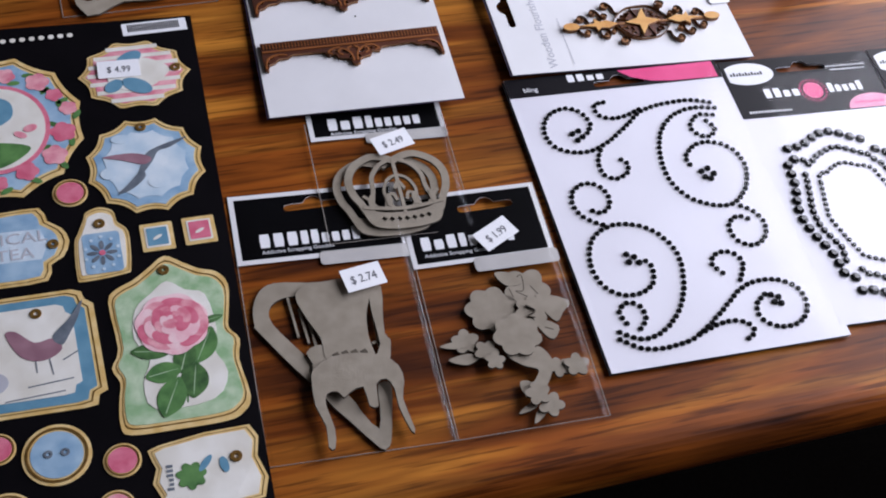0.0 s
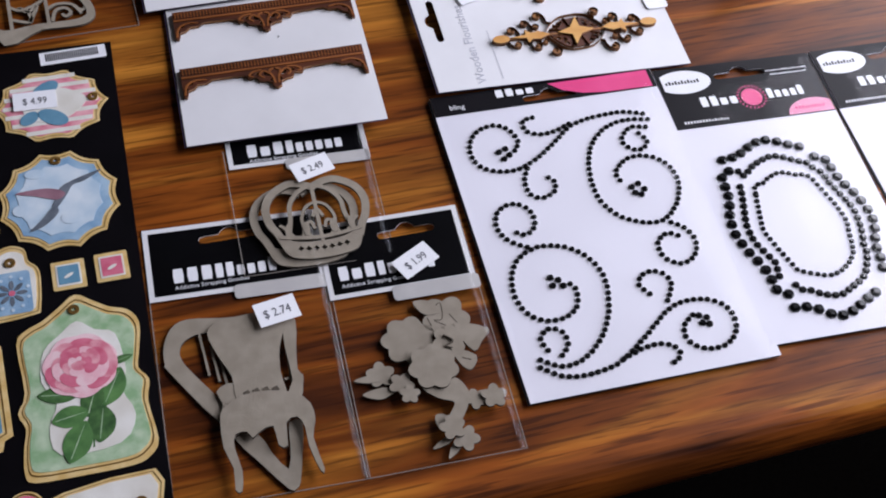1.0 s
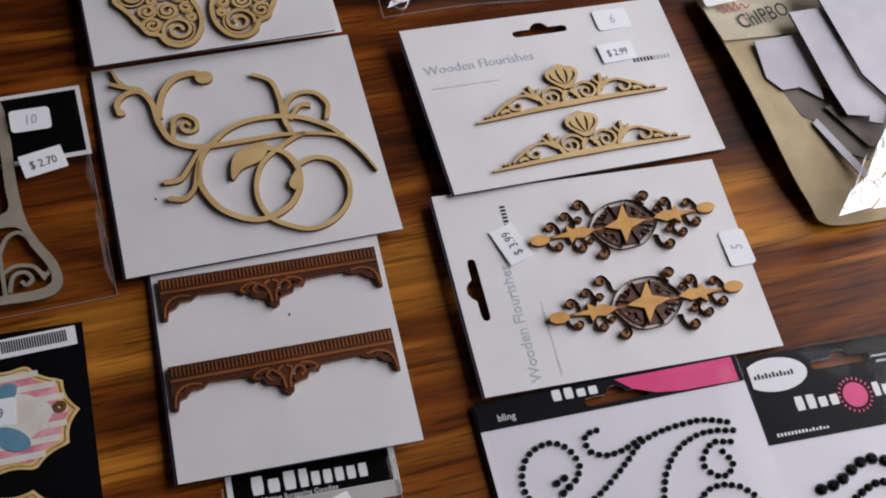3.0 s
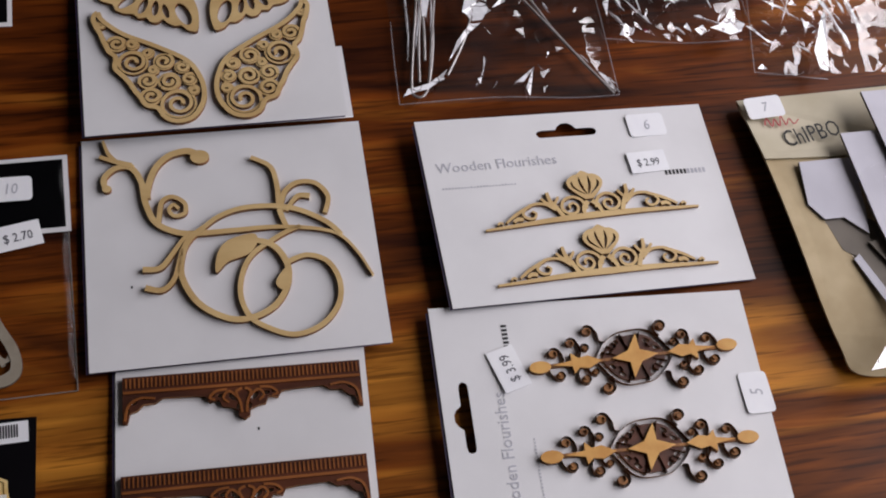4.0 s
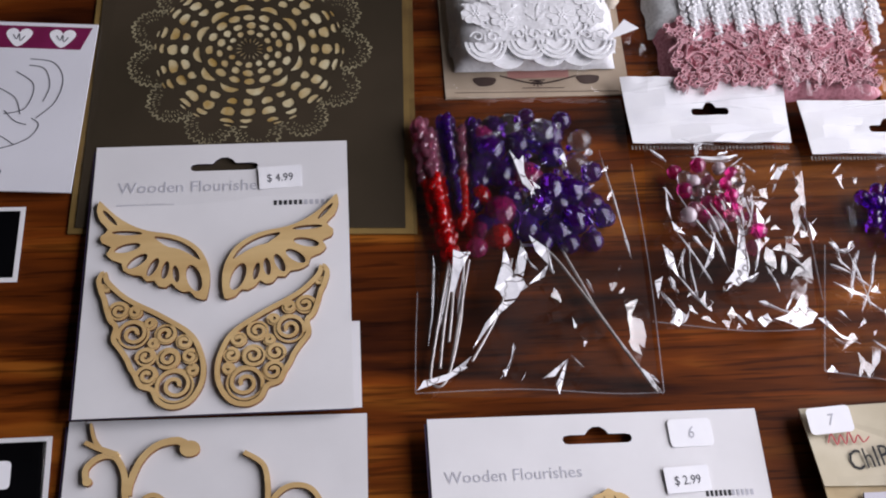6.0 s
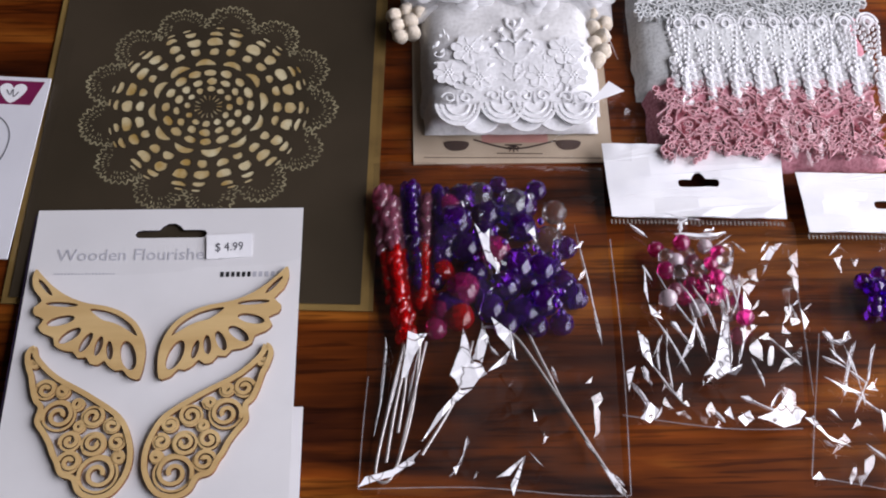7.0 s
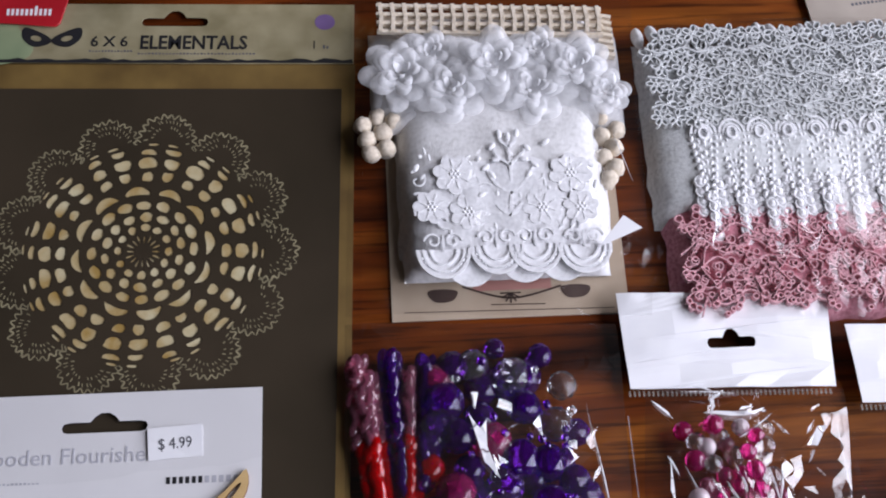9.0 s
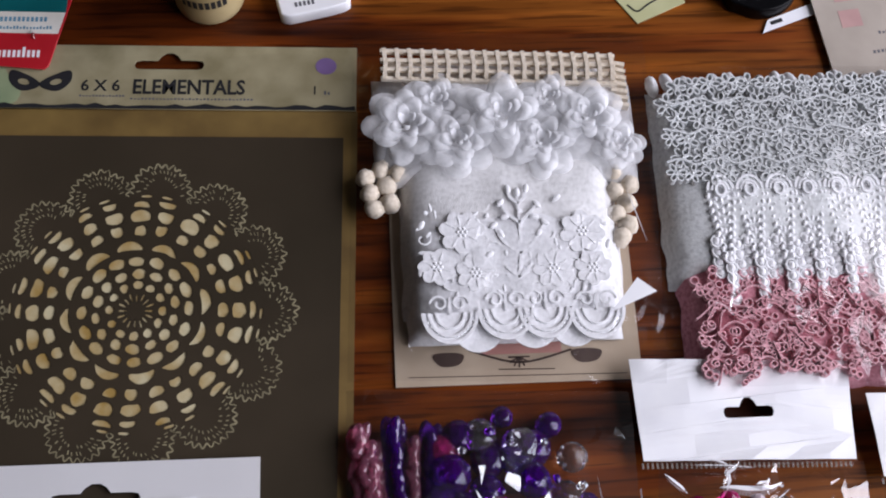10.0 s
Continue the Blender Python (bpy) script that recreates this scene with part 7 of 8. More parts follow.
for k in range(5):
    line = [Vector((0.3770 + 0.0036 * i, 0.9080 + 0.0072 * k + 0.0030 * math.sin(i * 1.1 + k * 1.7))) for i in range(31)]
    ribbon(bm, curve(line, 3), 0.0005, 0.0085, 0.0113 + 0.0001 * k)
for k in range(60):
    x, y = RL.uniform(0.378, 0.484), RL.uniform(0.9030, 0.940)
    ribbon(bm, curve([Vector((x, y)), Vector((x + RL.uniform(-1, 1) * 0.004, y + 0.003)), Vector((x + RL.uniform(-1, 1) * 0.007, y + RL.uniform(-1, 1) * 0.006))], 4), 0.00036, 0.0090, 0.0118 + 0.00001 * k)
tagged(part("pink_thread_mass", bm, PINK_THREAD, lace2, "pink looped thread"), kind="stuff")
bm = bmesh.new()
for k in range(6):
    for i in range(15):
        x = 0.3750 + i * 0.0076 + (0.0038 if k % 2 else 0) + RL.uniform(-1, 1) * 0.0010
        y = 0.9870 + k * 0.0078 + RL.uniform(-1, 1) * 0.0010
        q, np_ = RL.uniform(0.0024, 0.0032), RL.choice((5, 6))
        for p in range(np_):
            t = math.tau * p / np_ + i * 1.3 + k
            loop_ring(bm, x + q * math.cos(t), y + q * math.sin(t), q * 0.62, 0.00062, 0.0115, 0.0142 + RL.uniform(0, 0.0010), q * 0.40, 9, math.degrees(t))
        dome(bm, x, y, 0.0010, 0.0010, 0.0134, 0.0020, 0, 7, 2)
for k in range(34):
    x, y = RL.uniform(0.374, 0.478), RL.uniform(0.986, 1.028)
    a = RL.uniform(0, 6.28)
    ribbon(bm, [Vector((p.x, p.y)) for p in spiral(x, y, 0.0034, 0.0012, math.degrees(a), RL.choice((-0.7, 0.7)), 16)], 0.0006, 0.0120, 0.0148 + 0.00002 * k)
for k in range(3):
    line = [Vector((0.3720 + 0.0057 * i, 0.9920 + 0.0135 * k + 0.0014 * math.sin(i * 2.1 + k))) for i in range(21)]
    ribbon(bm, curve(line, 4), 0.0007, 0.0120, 0.0152 + 0.0001 * k)
tagged(part("white_lace_netting", bm, NETTING, lace2, "white looped lace florets"), kind="stuff")
for i in range(9):
    x = 0.3925 + i * 0.0119
    if x > 0.488:
        break
    y = 0.9790
    bm = bmesh.new()
    for rr, w in ((5.2, 1.0), (3.5, 0.8)):
        ribbon(bm, [Vector((x + rr * 0.001 * math.cos(t), y + rr * 0.00125 * math.sin(t))) for t in (math.pi * 0.95 * j / 14 + math.pi * 0.03 for j in range(15))], w * 0.001, 0.0120, 0.0146)
    loop_ring(bm, x, y + 0.0005, 0.0020, 0.0009, 0.0120, 0.0150, 0.0026, 12)
    for s in (-1, 1):
        for j in range(9):
            dome(bm, x + s * (0.0052 - 0.00045 * j), y - 0.0014 - 0.0033 * j, 0.0011, 0.0015, 0.0128, 0.0016, 20 * s, 8, 2)
    for s in (-1, 1):
        for j in range(8):
            dome(bm, x + s * (0.0026 - 0.00024 * j), y - 0.0026 - 0.0034 * j, 0.0008, 0.0014, 0.0128, 0.0014, -30 * s, 8, 2)
    for j in range(4):
        dome(bm, x, y - 0.0040 - 0.0042 * j, 0.0010, 0.0017, 0.0126, 0.0014, 0, 8, 2)
    part("lace_arch", bm, THREAD, lace2)
    for j, (dx, dy, ln) in enumerate(((-0.0040, 0.0330, 4), (0.0006, 0.0400 + 0.002 * (i % 3), 5), (0.0042, 0.0345, 4))):
        bm = bmesh.new()
        for q in range(ln):
            dome(bm, x + dx + 0.0006 * q * (1 if j == 2 else 0.4), y - dy + 0.012 - 0.0040 * q, 0.0018 + 0.0001 * q, 0.0023, 0.0122 - 0.0008 * q, 0.0020, 0, 9, 2)
            loop_ring(bm, x + dx + 0.0006 * q * (1 if j == 2 else 0.4), y - dy + 0.012 - 0.0040 * q, 0.0021, 0.0006, 0.0118 - 0.0008 * q, 0.0134 - 0.0008 * q, 0.0025, 10)
        part("lace_drop", bm, THREAD, lace2, "hanging lace drop")
for i in range(17):
    x = 0.3715 + i * 0.0066
    bm = bmesh.new()
    dome(bm, x, 1.0300 + 0.0012 * math.sin(i * 1.7), 0.0052, 0.0027, 0.0070, 0.0035, 100 + 14 * math.sin(i * 2.3), 12, 3)
    part("lace_petal", bm, LACE, lace2, "", True)
crumpled_bag(lace2, 0.3670, 0.4960, 0.8990, 1.0380, 0.0185, 0.0012, 8.7, (0.004, -0.004), 0.0006, TIGHT, 0.0008)
fold(lace2, [(388.5, 927), (391.5, 938), (392.0, 946)], 2.0, 0.0180)
fold(lace2, [(390.5, 924.6), (386.0, 930), (383.0, 931)], 1.8, 0.0180)


# ---- bead bags ----
def jewel(name, c, rough=0.08, trans=0.55):
    m = mat(name, c, tuple(min(1, q * 1.25) for q in c[:3]) + (1,), rough, 200, spec=0.5, coat=0.15)
    m.node_tree.nodes["Principled BSDF"].inputs["Transmission Weight"].default_value = trans
    return m


RED, VIOLET, MAGENTA, CRYSTAL = jewel("red_crystal", rgb("f01418"), 0.06, 0.8), jewel("violet_crystal", rgb("7a2cc0"), 0.03, 0.92), jewel("magenta_crystal", rgb("e23c92"), 0.05, 0.85), jewel("clear_crystal", rgb("f4f2fa"), 0.03, 0.97)
BLUSH = jewel("blush_crystal", rgb("cc7c98"), 0.05, 0.85)
PEARL = mat("white_pearl", rgb("d8c6ce"), rgb("e6d8de"), 0.2, 200, coat=0.5)
PEARL.node_tree.nodes["Principled BSDF"].inputs["Transmission Weight"].default_value = 0.45


def ball_mesh(r, squash=1.0, sub=2):
    bm = bmesh.new()
    bmesh.ops.create_icosphere(bm, subdivisions=sub, radius=r)
    for v in bm.verts:
        v.co.z *= squash
    return mesh_of("bead", bm)


def bead(parent, x, y, z, r, material, name="bead", stretch=1.0, ang=0, faceted=True):
    me = ball_mesh(r, 0.9, 1 if r < 0.0022 else 2)
    me.transform(pose(x * 0.001, y * 0.001, z, 0, 0, ang) @ Matrix.Diagonal((1, stretch, 1, 1)))
    return part(name, me, material, parent, "", not (faceted or material is CRYSTAL))


beadbag = thing("bead_stem_bag", "clear bag of red and violet crystal beads on silver stems", "bead bag", "bead bags", 0, 0, 0, 0)
RB = random.Random(77)
for x0, y0, x1, y1, c1, c2 in ((245.0, 888, 255.6, 816, BLUSH, RED), (258.4, 889, 262.0, 838, VIOLET, VIOLET), (265.6, 882, 263.6, 832, BLUSH, RED), (272.4, 887, 269.4, 842, VIOLET, VIOLET), (249.6, 880, 253.0, 832, BLUSH, RED)):
    for k in range(13):
        u = k / 12
        x, y = x0 + (x1 - x0) * u, y0 + (y1 - y0) * u
        wd = 3.4 * math.sin(math.pi * min(1, 0.18 + 0.62 * u)) + 0.4
        for s in (-1, 0, 1):
            bead(beadbag, x + s * wd + RB.uniform(-0.4, 0.4), y + RB.uniform(-1.0, 1.0), 0.0050 + 0.0025 * (1 - abs(s)), 0.0026, c1 if u < 0.42 else c2, stretch=2.0, ang=RB.uniform(-30, 30))
for x, y, r, c in ((290.4, 885.8, 7.2, CRYSTAL), (305.6, 880.7, 8.2, CRYSTAL), (309.3, 868.3, 7.4, VIOLET), (320.9, 860.9, 7.6, CRYSTAL), (324.9, 876.4, 6.4, CRYSTAL), (317.1, 889.2, 5.4, VIOLET), (278.8, 871.2, 8.6, VIOLET), (283.0, 858.0, 7.6, VIOLET), (296.2, 855.0, 8.4, MAGENTA), (306.3, 847.9, 8.6, VIOLET),
                   (317.0, 846.0, 8.0, VIOLET), (300, 838, 8.0, VIOLET), (281.5, 836.0, 8.6, MAGENTA), (279.4, 823.0, 7.4, RED), (268.8, 818.0, 5.6, MAGENTA), (292.9, 827.0, 7.4, VIOLET), (316.7, 830.0, 8.4, VIOLET), (326.5, 839, 6.8, VIOLET), (272, 846, 6.4, RED), (299.6, 893, 4.6, VIOLET), (287, 845, 6.6, VIOLET), (306, 826, 6.4, VIOLET), (272, 862, 6.0, VIOLET), (268, 828, 5.0, RED), (333, 832, 5.0, VIOLET)):
    bead(beadbag, x, y, r * 0.00085, r * 0.00095, c, "large_bead")
for i in range(46):
    bead(beadbag, RB.uniform(274, 328), RB.uniform(822, 888), RB.uniform(0.009, 0.014), RB.uniform(0.0012, 0.0021), RB.choice([VIOLET, CRYSTAL, VIOLET, VIOLET, VIOLET]), "small_bead")
for i in range(26):
    bead(beadbag, RB.uniform(270, 332), RB.uniform(818, 888), RB.uniform(0.0035, 0.006), RB.uniform(0.0055, 0.0078), VIOLET if i % 24 else MAGENTA, "large_bead")
STEM = mat("silver_stem", rgb("b9b4b2"), rgb("cfcac8"), 0.3, 200, metal=0.4)


def stem(parent, pts, r=0.0007, z=0.004):
    cu = bpy.data.curves.new("stem", "CURVE")
    cu.dimensions, cu.bevel_depth, cu.bevel_resolution = "3D", r, 2
    sp = cu.splines.new("POLY")
    line = curve(mm(pts), 6)
    sp.points.add(len(line) - 1)
    for q, p in zip(sp.points, line):
        q.co = (p.x, p.y, z, 1)
    ob = bpy.data.objects.new("stem", cu)
    me = bpy.data.meshes.new_from_object(ob)
    bpy.data.objects.remove(ob)
    bpy.data.curves.remove(cu)
    me.materials.clear()
    return part("stem", me, STEM, parent, "silvery wire stem", True)


for q in ([(256.3, 818), (250, 790), (243.0, 757), (243.6, 749), (250, 752), (258, 780), (262, 812)], [(258, 815), (251, 782), (247, 757)], [(264.5, 812), (259, 788), (252, 757)], [(290.5, 819), (302.8, 815.2), (318.3, 789.7), (336, 757), (346, 742)], [(306.5, 825), (311, 812), (317.4, 796), (324, 780), (345, 741)], [(285, 812), (277, 786), (262, 760)], [(254, 814), (255.6, 796), (252, 770)]):
    stem(beadbag, q)
crumpled_bag(beadbag, 0.2390, 0.3465, 0.7400, 0.9030, 0.0130, 0.0030, 1.7, (0.004, -0.005), edge=0.001)
for q, w, hh in (([(288, 822), (291, 832), (286, 838)], 2.6, 0.002), ([(291, 832), (296, 836)], 2.0, 0.002), ([(300, 812), (303, 800), (301, 818)], 2.4, 0.002), ([(318, 797), (321, 789)], 3.4, 0.003),
                 ([(273, 748), (279, 757), (281, 766)], 3.0, 0.003), ([(336, 752), (345, 743)], 4.0, 0.002), ([(247, 812), (246, 790), (242, 766)], 2.2, 0.002), ([(333, 868), (337, 838), (341, 806)], 2.2, 0.002), ([(312, 752), (306, 759)], 2.0, 0.002), ([(330, 763), (334, 757)], 2.4, 0.002), ([(255, 806), (247, 772)], 2.0, 0.002), ([(262, 810), (256, 780)], 1.8, 0.002), ([(289, 819), (292, 807), (296, 802)], 2.4, 0.002)):
    fold(beadbag, q, w, 0.0095, h=hh)
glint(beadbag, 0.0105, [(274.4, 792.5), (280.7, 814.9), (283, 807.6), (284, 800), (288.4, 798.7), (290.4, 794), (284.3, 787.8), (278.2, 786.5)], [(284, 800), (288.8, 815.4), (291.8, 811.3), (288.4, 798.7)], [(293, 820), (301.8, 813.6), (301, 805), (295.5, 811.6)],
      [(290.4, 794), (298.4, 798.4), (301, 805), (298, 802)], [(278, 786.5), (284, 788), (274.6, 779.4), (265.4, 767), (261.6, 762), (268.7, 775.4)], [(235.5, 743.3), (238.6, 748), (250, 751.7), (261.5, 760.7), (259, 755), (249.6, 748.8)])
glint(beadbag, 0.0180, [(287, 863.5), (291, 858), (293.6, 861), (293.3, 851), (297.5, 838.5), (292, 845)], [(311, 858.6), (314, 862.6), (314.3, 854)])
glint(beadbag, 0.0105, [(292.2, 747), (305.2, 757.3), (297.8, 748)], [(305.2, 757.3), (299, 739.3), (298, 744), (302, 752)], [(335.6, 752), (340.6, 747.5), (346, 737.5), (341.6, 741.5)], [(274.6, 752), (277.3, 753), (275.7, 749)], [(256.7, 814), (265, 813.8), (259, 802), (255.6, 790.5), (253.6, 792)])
film_edge(beadbag, [(239.2, 797), (237, 772), (235.4, 746.4)], [(235.4, 746.4), (283.4, 746.3), (325.5, 742.2), (348.6, 741.7)], [(348.6, 741.7), (351, 806), (350.3, 864)])


def header_bag(name, label, hx0, hx1, hy0, hy1, skew, bx, by0, beads, mats, folds, seed, slot_x):
    th = thing(name, label, "bead bag", "bead bags", 0, 0, 0, 0)
    # paper header, a little curled
    outer = [Vector((hx0 - 0.002, hy1)), Vector((hx1 + 0.002, hy1 - skew * 0.7)), Vector((hx1, hy0 - skew * 0.5)), Vector((hx0, hy0))]
    loop = []
    for a, b, n in ((outer[3], outer[2], 12), (outer[2], outer[1], 4), (outer[1], outer[0], 12), (outer[0], outer[3], 4)):
        loop += [a + (b - a) * i / n for i in range(n)]
    me = plate("hdr", [loop, euro_slot(slot_x, (hy0 + hy1) / 2 - 0.001 - skew * 0.3, 0.0195)], 0, 0.0005)
    bm = bmesh.new()
    bm.from_mesh(me)
    bmesh.ops.subdivide_edges(bm, edges=bm.edges[:], cuts=3, use_grid_fill=True)
    bm.to_mesh(me)
    bm.free()
    for v in me.vertices:
        v.co.z += 0.0018 * noise.noise(Vector((v.co.x * 45, v.co.y * 30, seed))) + 0.0007 * noise.noise(Vector((v.co.x * 130, v.co.y * 90, seed)))
        v.co.z += 0.0055 + 0.05 * (v.co.y - hy0) + 0.012 * (v.co.x - hx0)
    part("paper_header", me, PAPER, th, "white paper header with a hang slot")
    bm = bmesh.new()
    for i in range(44):
        x = hx0 + (hx1 - hx0) * i / 44
        ribbon(bm, [Vector((x, hy0 - 0.0026 - skew * 0.5 * i / 44)), Vector((x, hy0 - 0.0004 - skew * 0.5 * i / 44))], 0.0008, 0.0040, 0.0046)
    part("heat_seal", bm, SEAM, th, "ribbed heat seal")
    for k, (x, y) in enumerate(beads):
        bead(th, x, y, 0.0058 + 0.0022 * (k % 3), RB.uniform(0.0034, 0.0044), mats[k % len(mats)], faceted=(k % 2 == 0))
    crumpled_bag(th, bx[0], bx[1], by0, hy0 - 0.001, 0.0085, 0.0040, seed, (0.012, -0.004), 0.001, None, 0.0013, 0.0036, 0.55)
    for q, w, hh in folds:
        fold(th, q, w, 0.0090, h=hh)
    return th


pink_pts = [(370, 856), (374, 851), (381, 857), (386, 850), (392, 856), (397, 852), (402, 855), (373, 844), (379, 842), (384, 838), (376, 834), (372, 829), (381, 831), (388, 845), (393, 846), (398, 844), (388, 833), (392, 828), (386, 826), (396, 832), (401, 836), (404, 829), (399, 822), (405, 819), (402, 812), (378, 849), (395, 839), (384, 853), (390, 838), (400, 848)]
header_bag("pink_bead_bag", "clear bag of pink and pearl beads with a white paper header", 0.3515, 0.4325, 0.8735, 0.9125, 0.0050, (0.3520, 0.4300), 0.7700, pink_pts, [MAGENTA, CRYSTAL, MAGENTA, BLUSH, PEARL, MAGENTA, CRYSTAL],
           [([(393, 846), (396, 826), (397, 805), (395, 793)], 3.4, 0.003), ([(400, 840), (404, 815), (399, 797)], 3.0, 0.003), ([(388, 800), (394, 793), (401, 797)], 4.0, 0.002), ([(364, 823), (372, 806), (378, 792)], 2.0, 0.002), ([(357, 806), (366, 790), (374, 778)], 2.0, 0.002),
            ([(381, 828), (384, 812), (387, 798)], 3.0, 0.003), ([(372, 818), (376, 812), (380, 806)], 5.0, 0.003), ([(414, 810), (420, 803), (426, 796)], 1.8, 0.002), ([(398, 782), (408, 777), (418, 770)], 5.0, 0.003), ([(410, 776), (416, 784), (418, 772)], 4.0, 0.003), ([(352, 790), (358, 780), (356, 774)], 4.0, 0.003), ([(364, 778), (360, 772)], 3.4, 0.002), ([(386, 776), (390, 770)], 3.0, 0.002), ([(378, 862), (394, 860), (402, 863)], 5.0, 0.003), ([(358, 868), (366, 860)], 3.4, 0.003), ([(404, 858), (410, 852)], 3.6, 0.003),
            ([(417, 852), (421, 858)], 3.0, 0.002), ([(419, 846), (416, 841)], 2.4, 0.002), ([(426, 826), (428, 818)], 2.6, 0.002), ([(405, 800), (408, 792), (409, 786)], 2.0, 0.002), ([(362, 846), (366, 838)], 2.4, 0.002), ([(368, 812), (362, 800)], 2.6, 0.002)], 4.4, 0.3935)
violet_pts = [(462, 838), (470, 834), (475, 838), (480, 840), (486, 834), (463, 822), (475, 831), (481, 824), (487, 832), (472, 815), (479, 812), (486, 815), (493, 832), (493, 820), (466, 834), (470, 828), (464, 834), (468, 840), (473, 834), (477, 842), (482, 836), (466, 828), (472, 826), (478, 828), (484, 830), (469, 820), (476, 819), (483, 821), (489, 838), (490, 826)]
header_bag("violet_bead_bag", "clear bag of violet beads with a white paper header", 0.4420, 0.5220, 0.8640, 0.8960, 0.0040, (0.4310, 0.5150), 0.7420, violet_pts, [VIOLET],
           [([(438, 812), (445, 806), (450, 812)], 6.0, 0.003), ([(436, 800), (446, 794), (454, 786)], 4.0, 0.003), ([(440, 790), (452, 778), (464, 768)], 2.4, 0.003), ([(434, 776), (440, 770)], 4.0, 0.003), ([(430, 762), (436, 758)], 4.0, 0.003), ([(448, 760), (456, 752)], 3.0, 0.002), ([(470, 790), (476, 768), (478, 752)], 6.0, 0.003),
            ([(448, 850), (454, 856)], 3.0, 0.002), ([(474, 862), (484, 858)], 5.0, 0.003), ([(484, 812), (486, 790), (488, 764)], 5.0, 0.003), ([(446, 796), (440, 804)], 3.0, 0.002)], 9.3, 0.4840)

pinkbag, violetbag = bpy.data.objects["pink_bead_bag"], bpy.data.objects["violet_bead_bag"]
gathers(pinkbag, ((366, 842), (406, 836)), (394, 796), 6, 3)
gathers(pinkbag, ((356, 800), (374, 812)), (366, 776), 3, 4, 5)
gathers(pinkbag, ((366, 868), (408, 864)), (388, 856), 7, 5, 14)
gathers(violetbag, ((434, 812), (462, 800)), (446, 776), 4, 6, 9)
gathers(violetbag, ((466, 806), (492, 806)), (482, 760), 5, 7, 6)
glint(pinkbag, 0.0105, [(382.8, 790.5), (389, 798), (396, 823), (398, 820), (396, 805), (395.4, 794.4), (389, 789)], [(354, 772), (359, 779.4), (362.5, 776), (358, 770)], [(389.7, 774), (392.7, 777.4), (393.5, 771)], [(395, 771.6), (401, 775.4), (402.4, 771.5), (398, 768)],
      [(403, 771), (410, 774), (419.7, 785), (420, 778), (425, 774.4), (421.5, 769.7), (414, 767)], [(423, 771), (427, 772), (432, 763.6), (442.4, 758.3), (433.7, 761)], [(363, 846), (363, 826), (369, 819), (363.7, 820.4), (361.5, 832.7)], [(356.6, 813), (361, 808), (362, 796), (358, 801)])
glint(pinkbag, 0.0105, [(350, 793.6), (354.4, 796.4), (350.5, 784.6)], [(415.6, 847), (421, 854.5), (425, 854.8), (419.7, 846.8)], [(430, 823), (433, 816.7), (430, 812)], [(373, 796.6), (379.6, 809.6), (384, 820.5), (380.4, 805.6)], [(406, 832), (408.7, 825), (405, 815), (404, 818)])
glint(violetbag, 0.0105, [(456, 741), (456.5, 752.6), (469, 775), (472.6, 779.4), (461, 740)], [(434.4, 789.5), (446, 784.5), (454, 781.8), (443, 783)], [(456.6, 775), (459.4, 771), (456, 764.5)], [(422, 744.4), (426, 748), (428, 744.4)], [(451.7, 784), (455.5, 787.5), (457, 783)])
film_edge(pinkbag, [(348.4, 777.3), (391.6, 770.6), (425, 770)], [(432, 857), (433, 825), (432, 785)])
film_edge(violetbag, [(439.3, 814.5), (433, 785), (425.3, 748.7)], [(425.3, 748.7), (444, 745), (464.4, 740.6)])

# ---- kraft chipboard pack ----
chip = thing("kraft_chipboard_pack", "kraft folder of grey-white chipboard shapes under clear film", "craft pack", "", 0, 0, 0, 0)


def bent(me, x0, lift, seed=0):
    """Lifts a flat plate's left side off the table, as a warped card."""
    for v in me.vertices:
        u = max(0.0, min(1.0, (v.co.x - x0) / 0.09))
        t = max(0.0, min(1.0, (v.co.y - 0.575) / 0.15))
        v.co.z += lift * (1 - u) * (0.35 + 0.65 * math.sin(math.pi * t)) + 0.0006
    return me


loop = curve(mm([(408, 729), (410.6, 700), (412.6, 650), (414.4, 612), (417.6, 590), (422, 577), (450, 573.5), (500, 574), (528, 574)]), 5)
loop = [Vector((p.x, p.y)) for p in loop] + mm([(530, 600), (530, 660), (530, 733)]) + [Vector((0.53 - 0.123 * i / 10, 0.7335 - 0.0045 * i / 10)) for i in range(1, 10)]
part("kraft_card", bent(plate("kraft", [loop], 0, 0.0012), 0.407, 0.0085), KRAFT, chip)
lp = [Vector((0.4075 + 0.1225 * i / 12, 0.7292 + 0.0045 * i / 12)) for i in range(13)] + [Vector((0.53 - 0.1195 * i / 12, 0.690 + 0.002 * i / 12)) for i in range(13)]
hd = part("kraft_header", bent(plate("khdr", [lp], 0.0016, 0.0026), 0.407, 0.0085), mat("pale_kraft", rgb("b9ae93"), rgb("c9bfa6"), 0.6, 40), chip, "pale kraft folded header")
price_sticker(hd, "7", 0.4195, 0.7222, 4, 0.0090, 0.0205, 0.0125, True)
part("writing", turned(writing("ChIPBO", 0.0135, 0.4250, 0.6985, 0, 8, sx=0.72), pose(0, 0, 0.0078)), DARK_INK, hd)
bm = bmesh.new()
ribbon(bm, curve(mm([(417, 712), (419, 716), (421, 711), (423, 715.4), (425, 711), (427, 717), (428.6, 711.4), (431, 715), (433, 711.6), (436, 714)]), 4), 0.0006, 0.0078, 0.0081)
part("red_scribble", bm, mat("red_ink", rgb("b33a44"), rgb("c24a52"), 0.6, 80), hd)
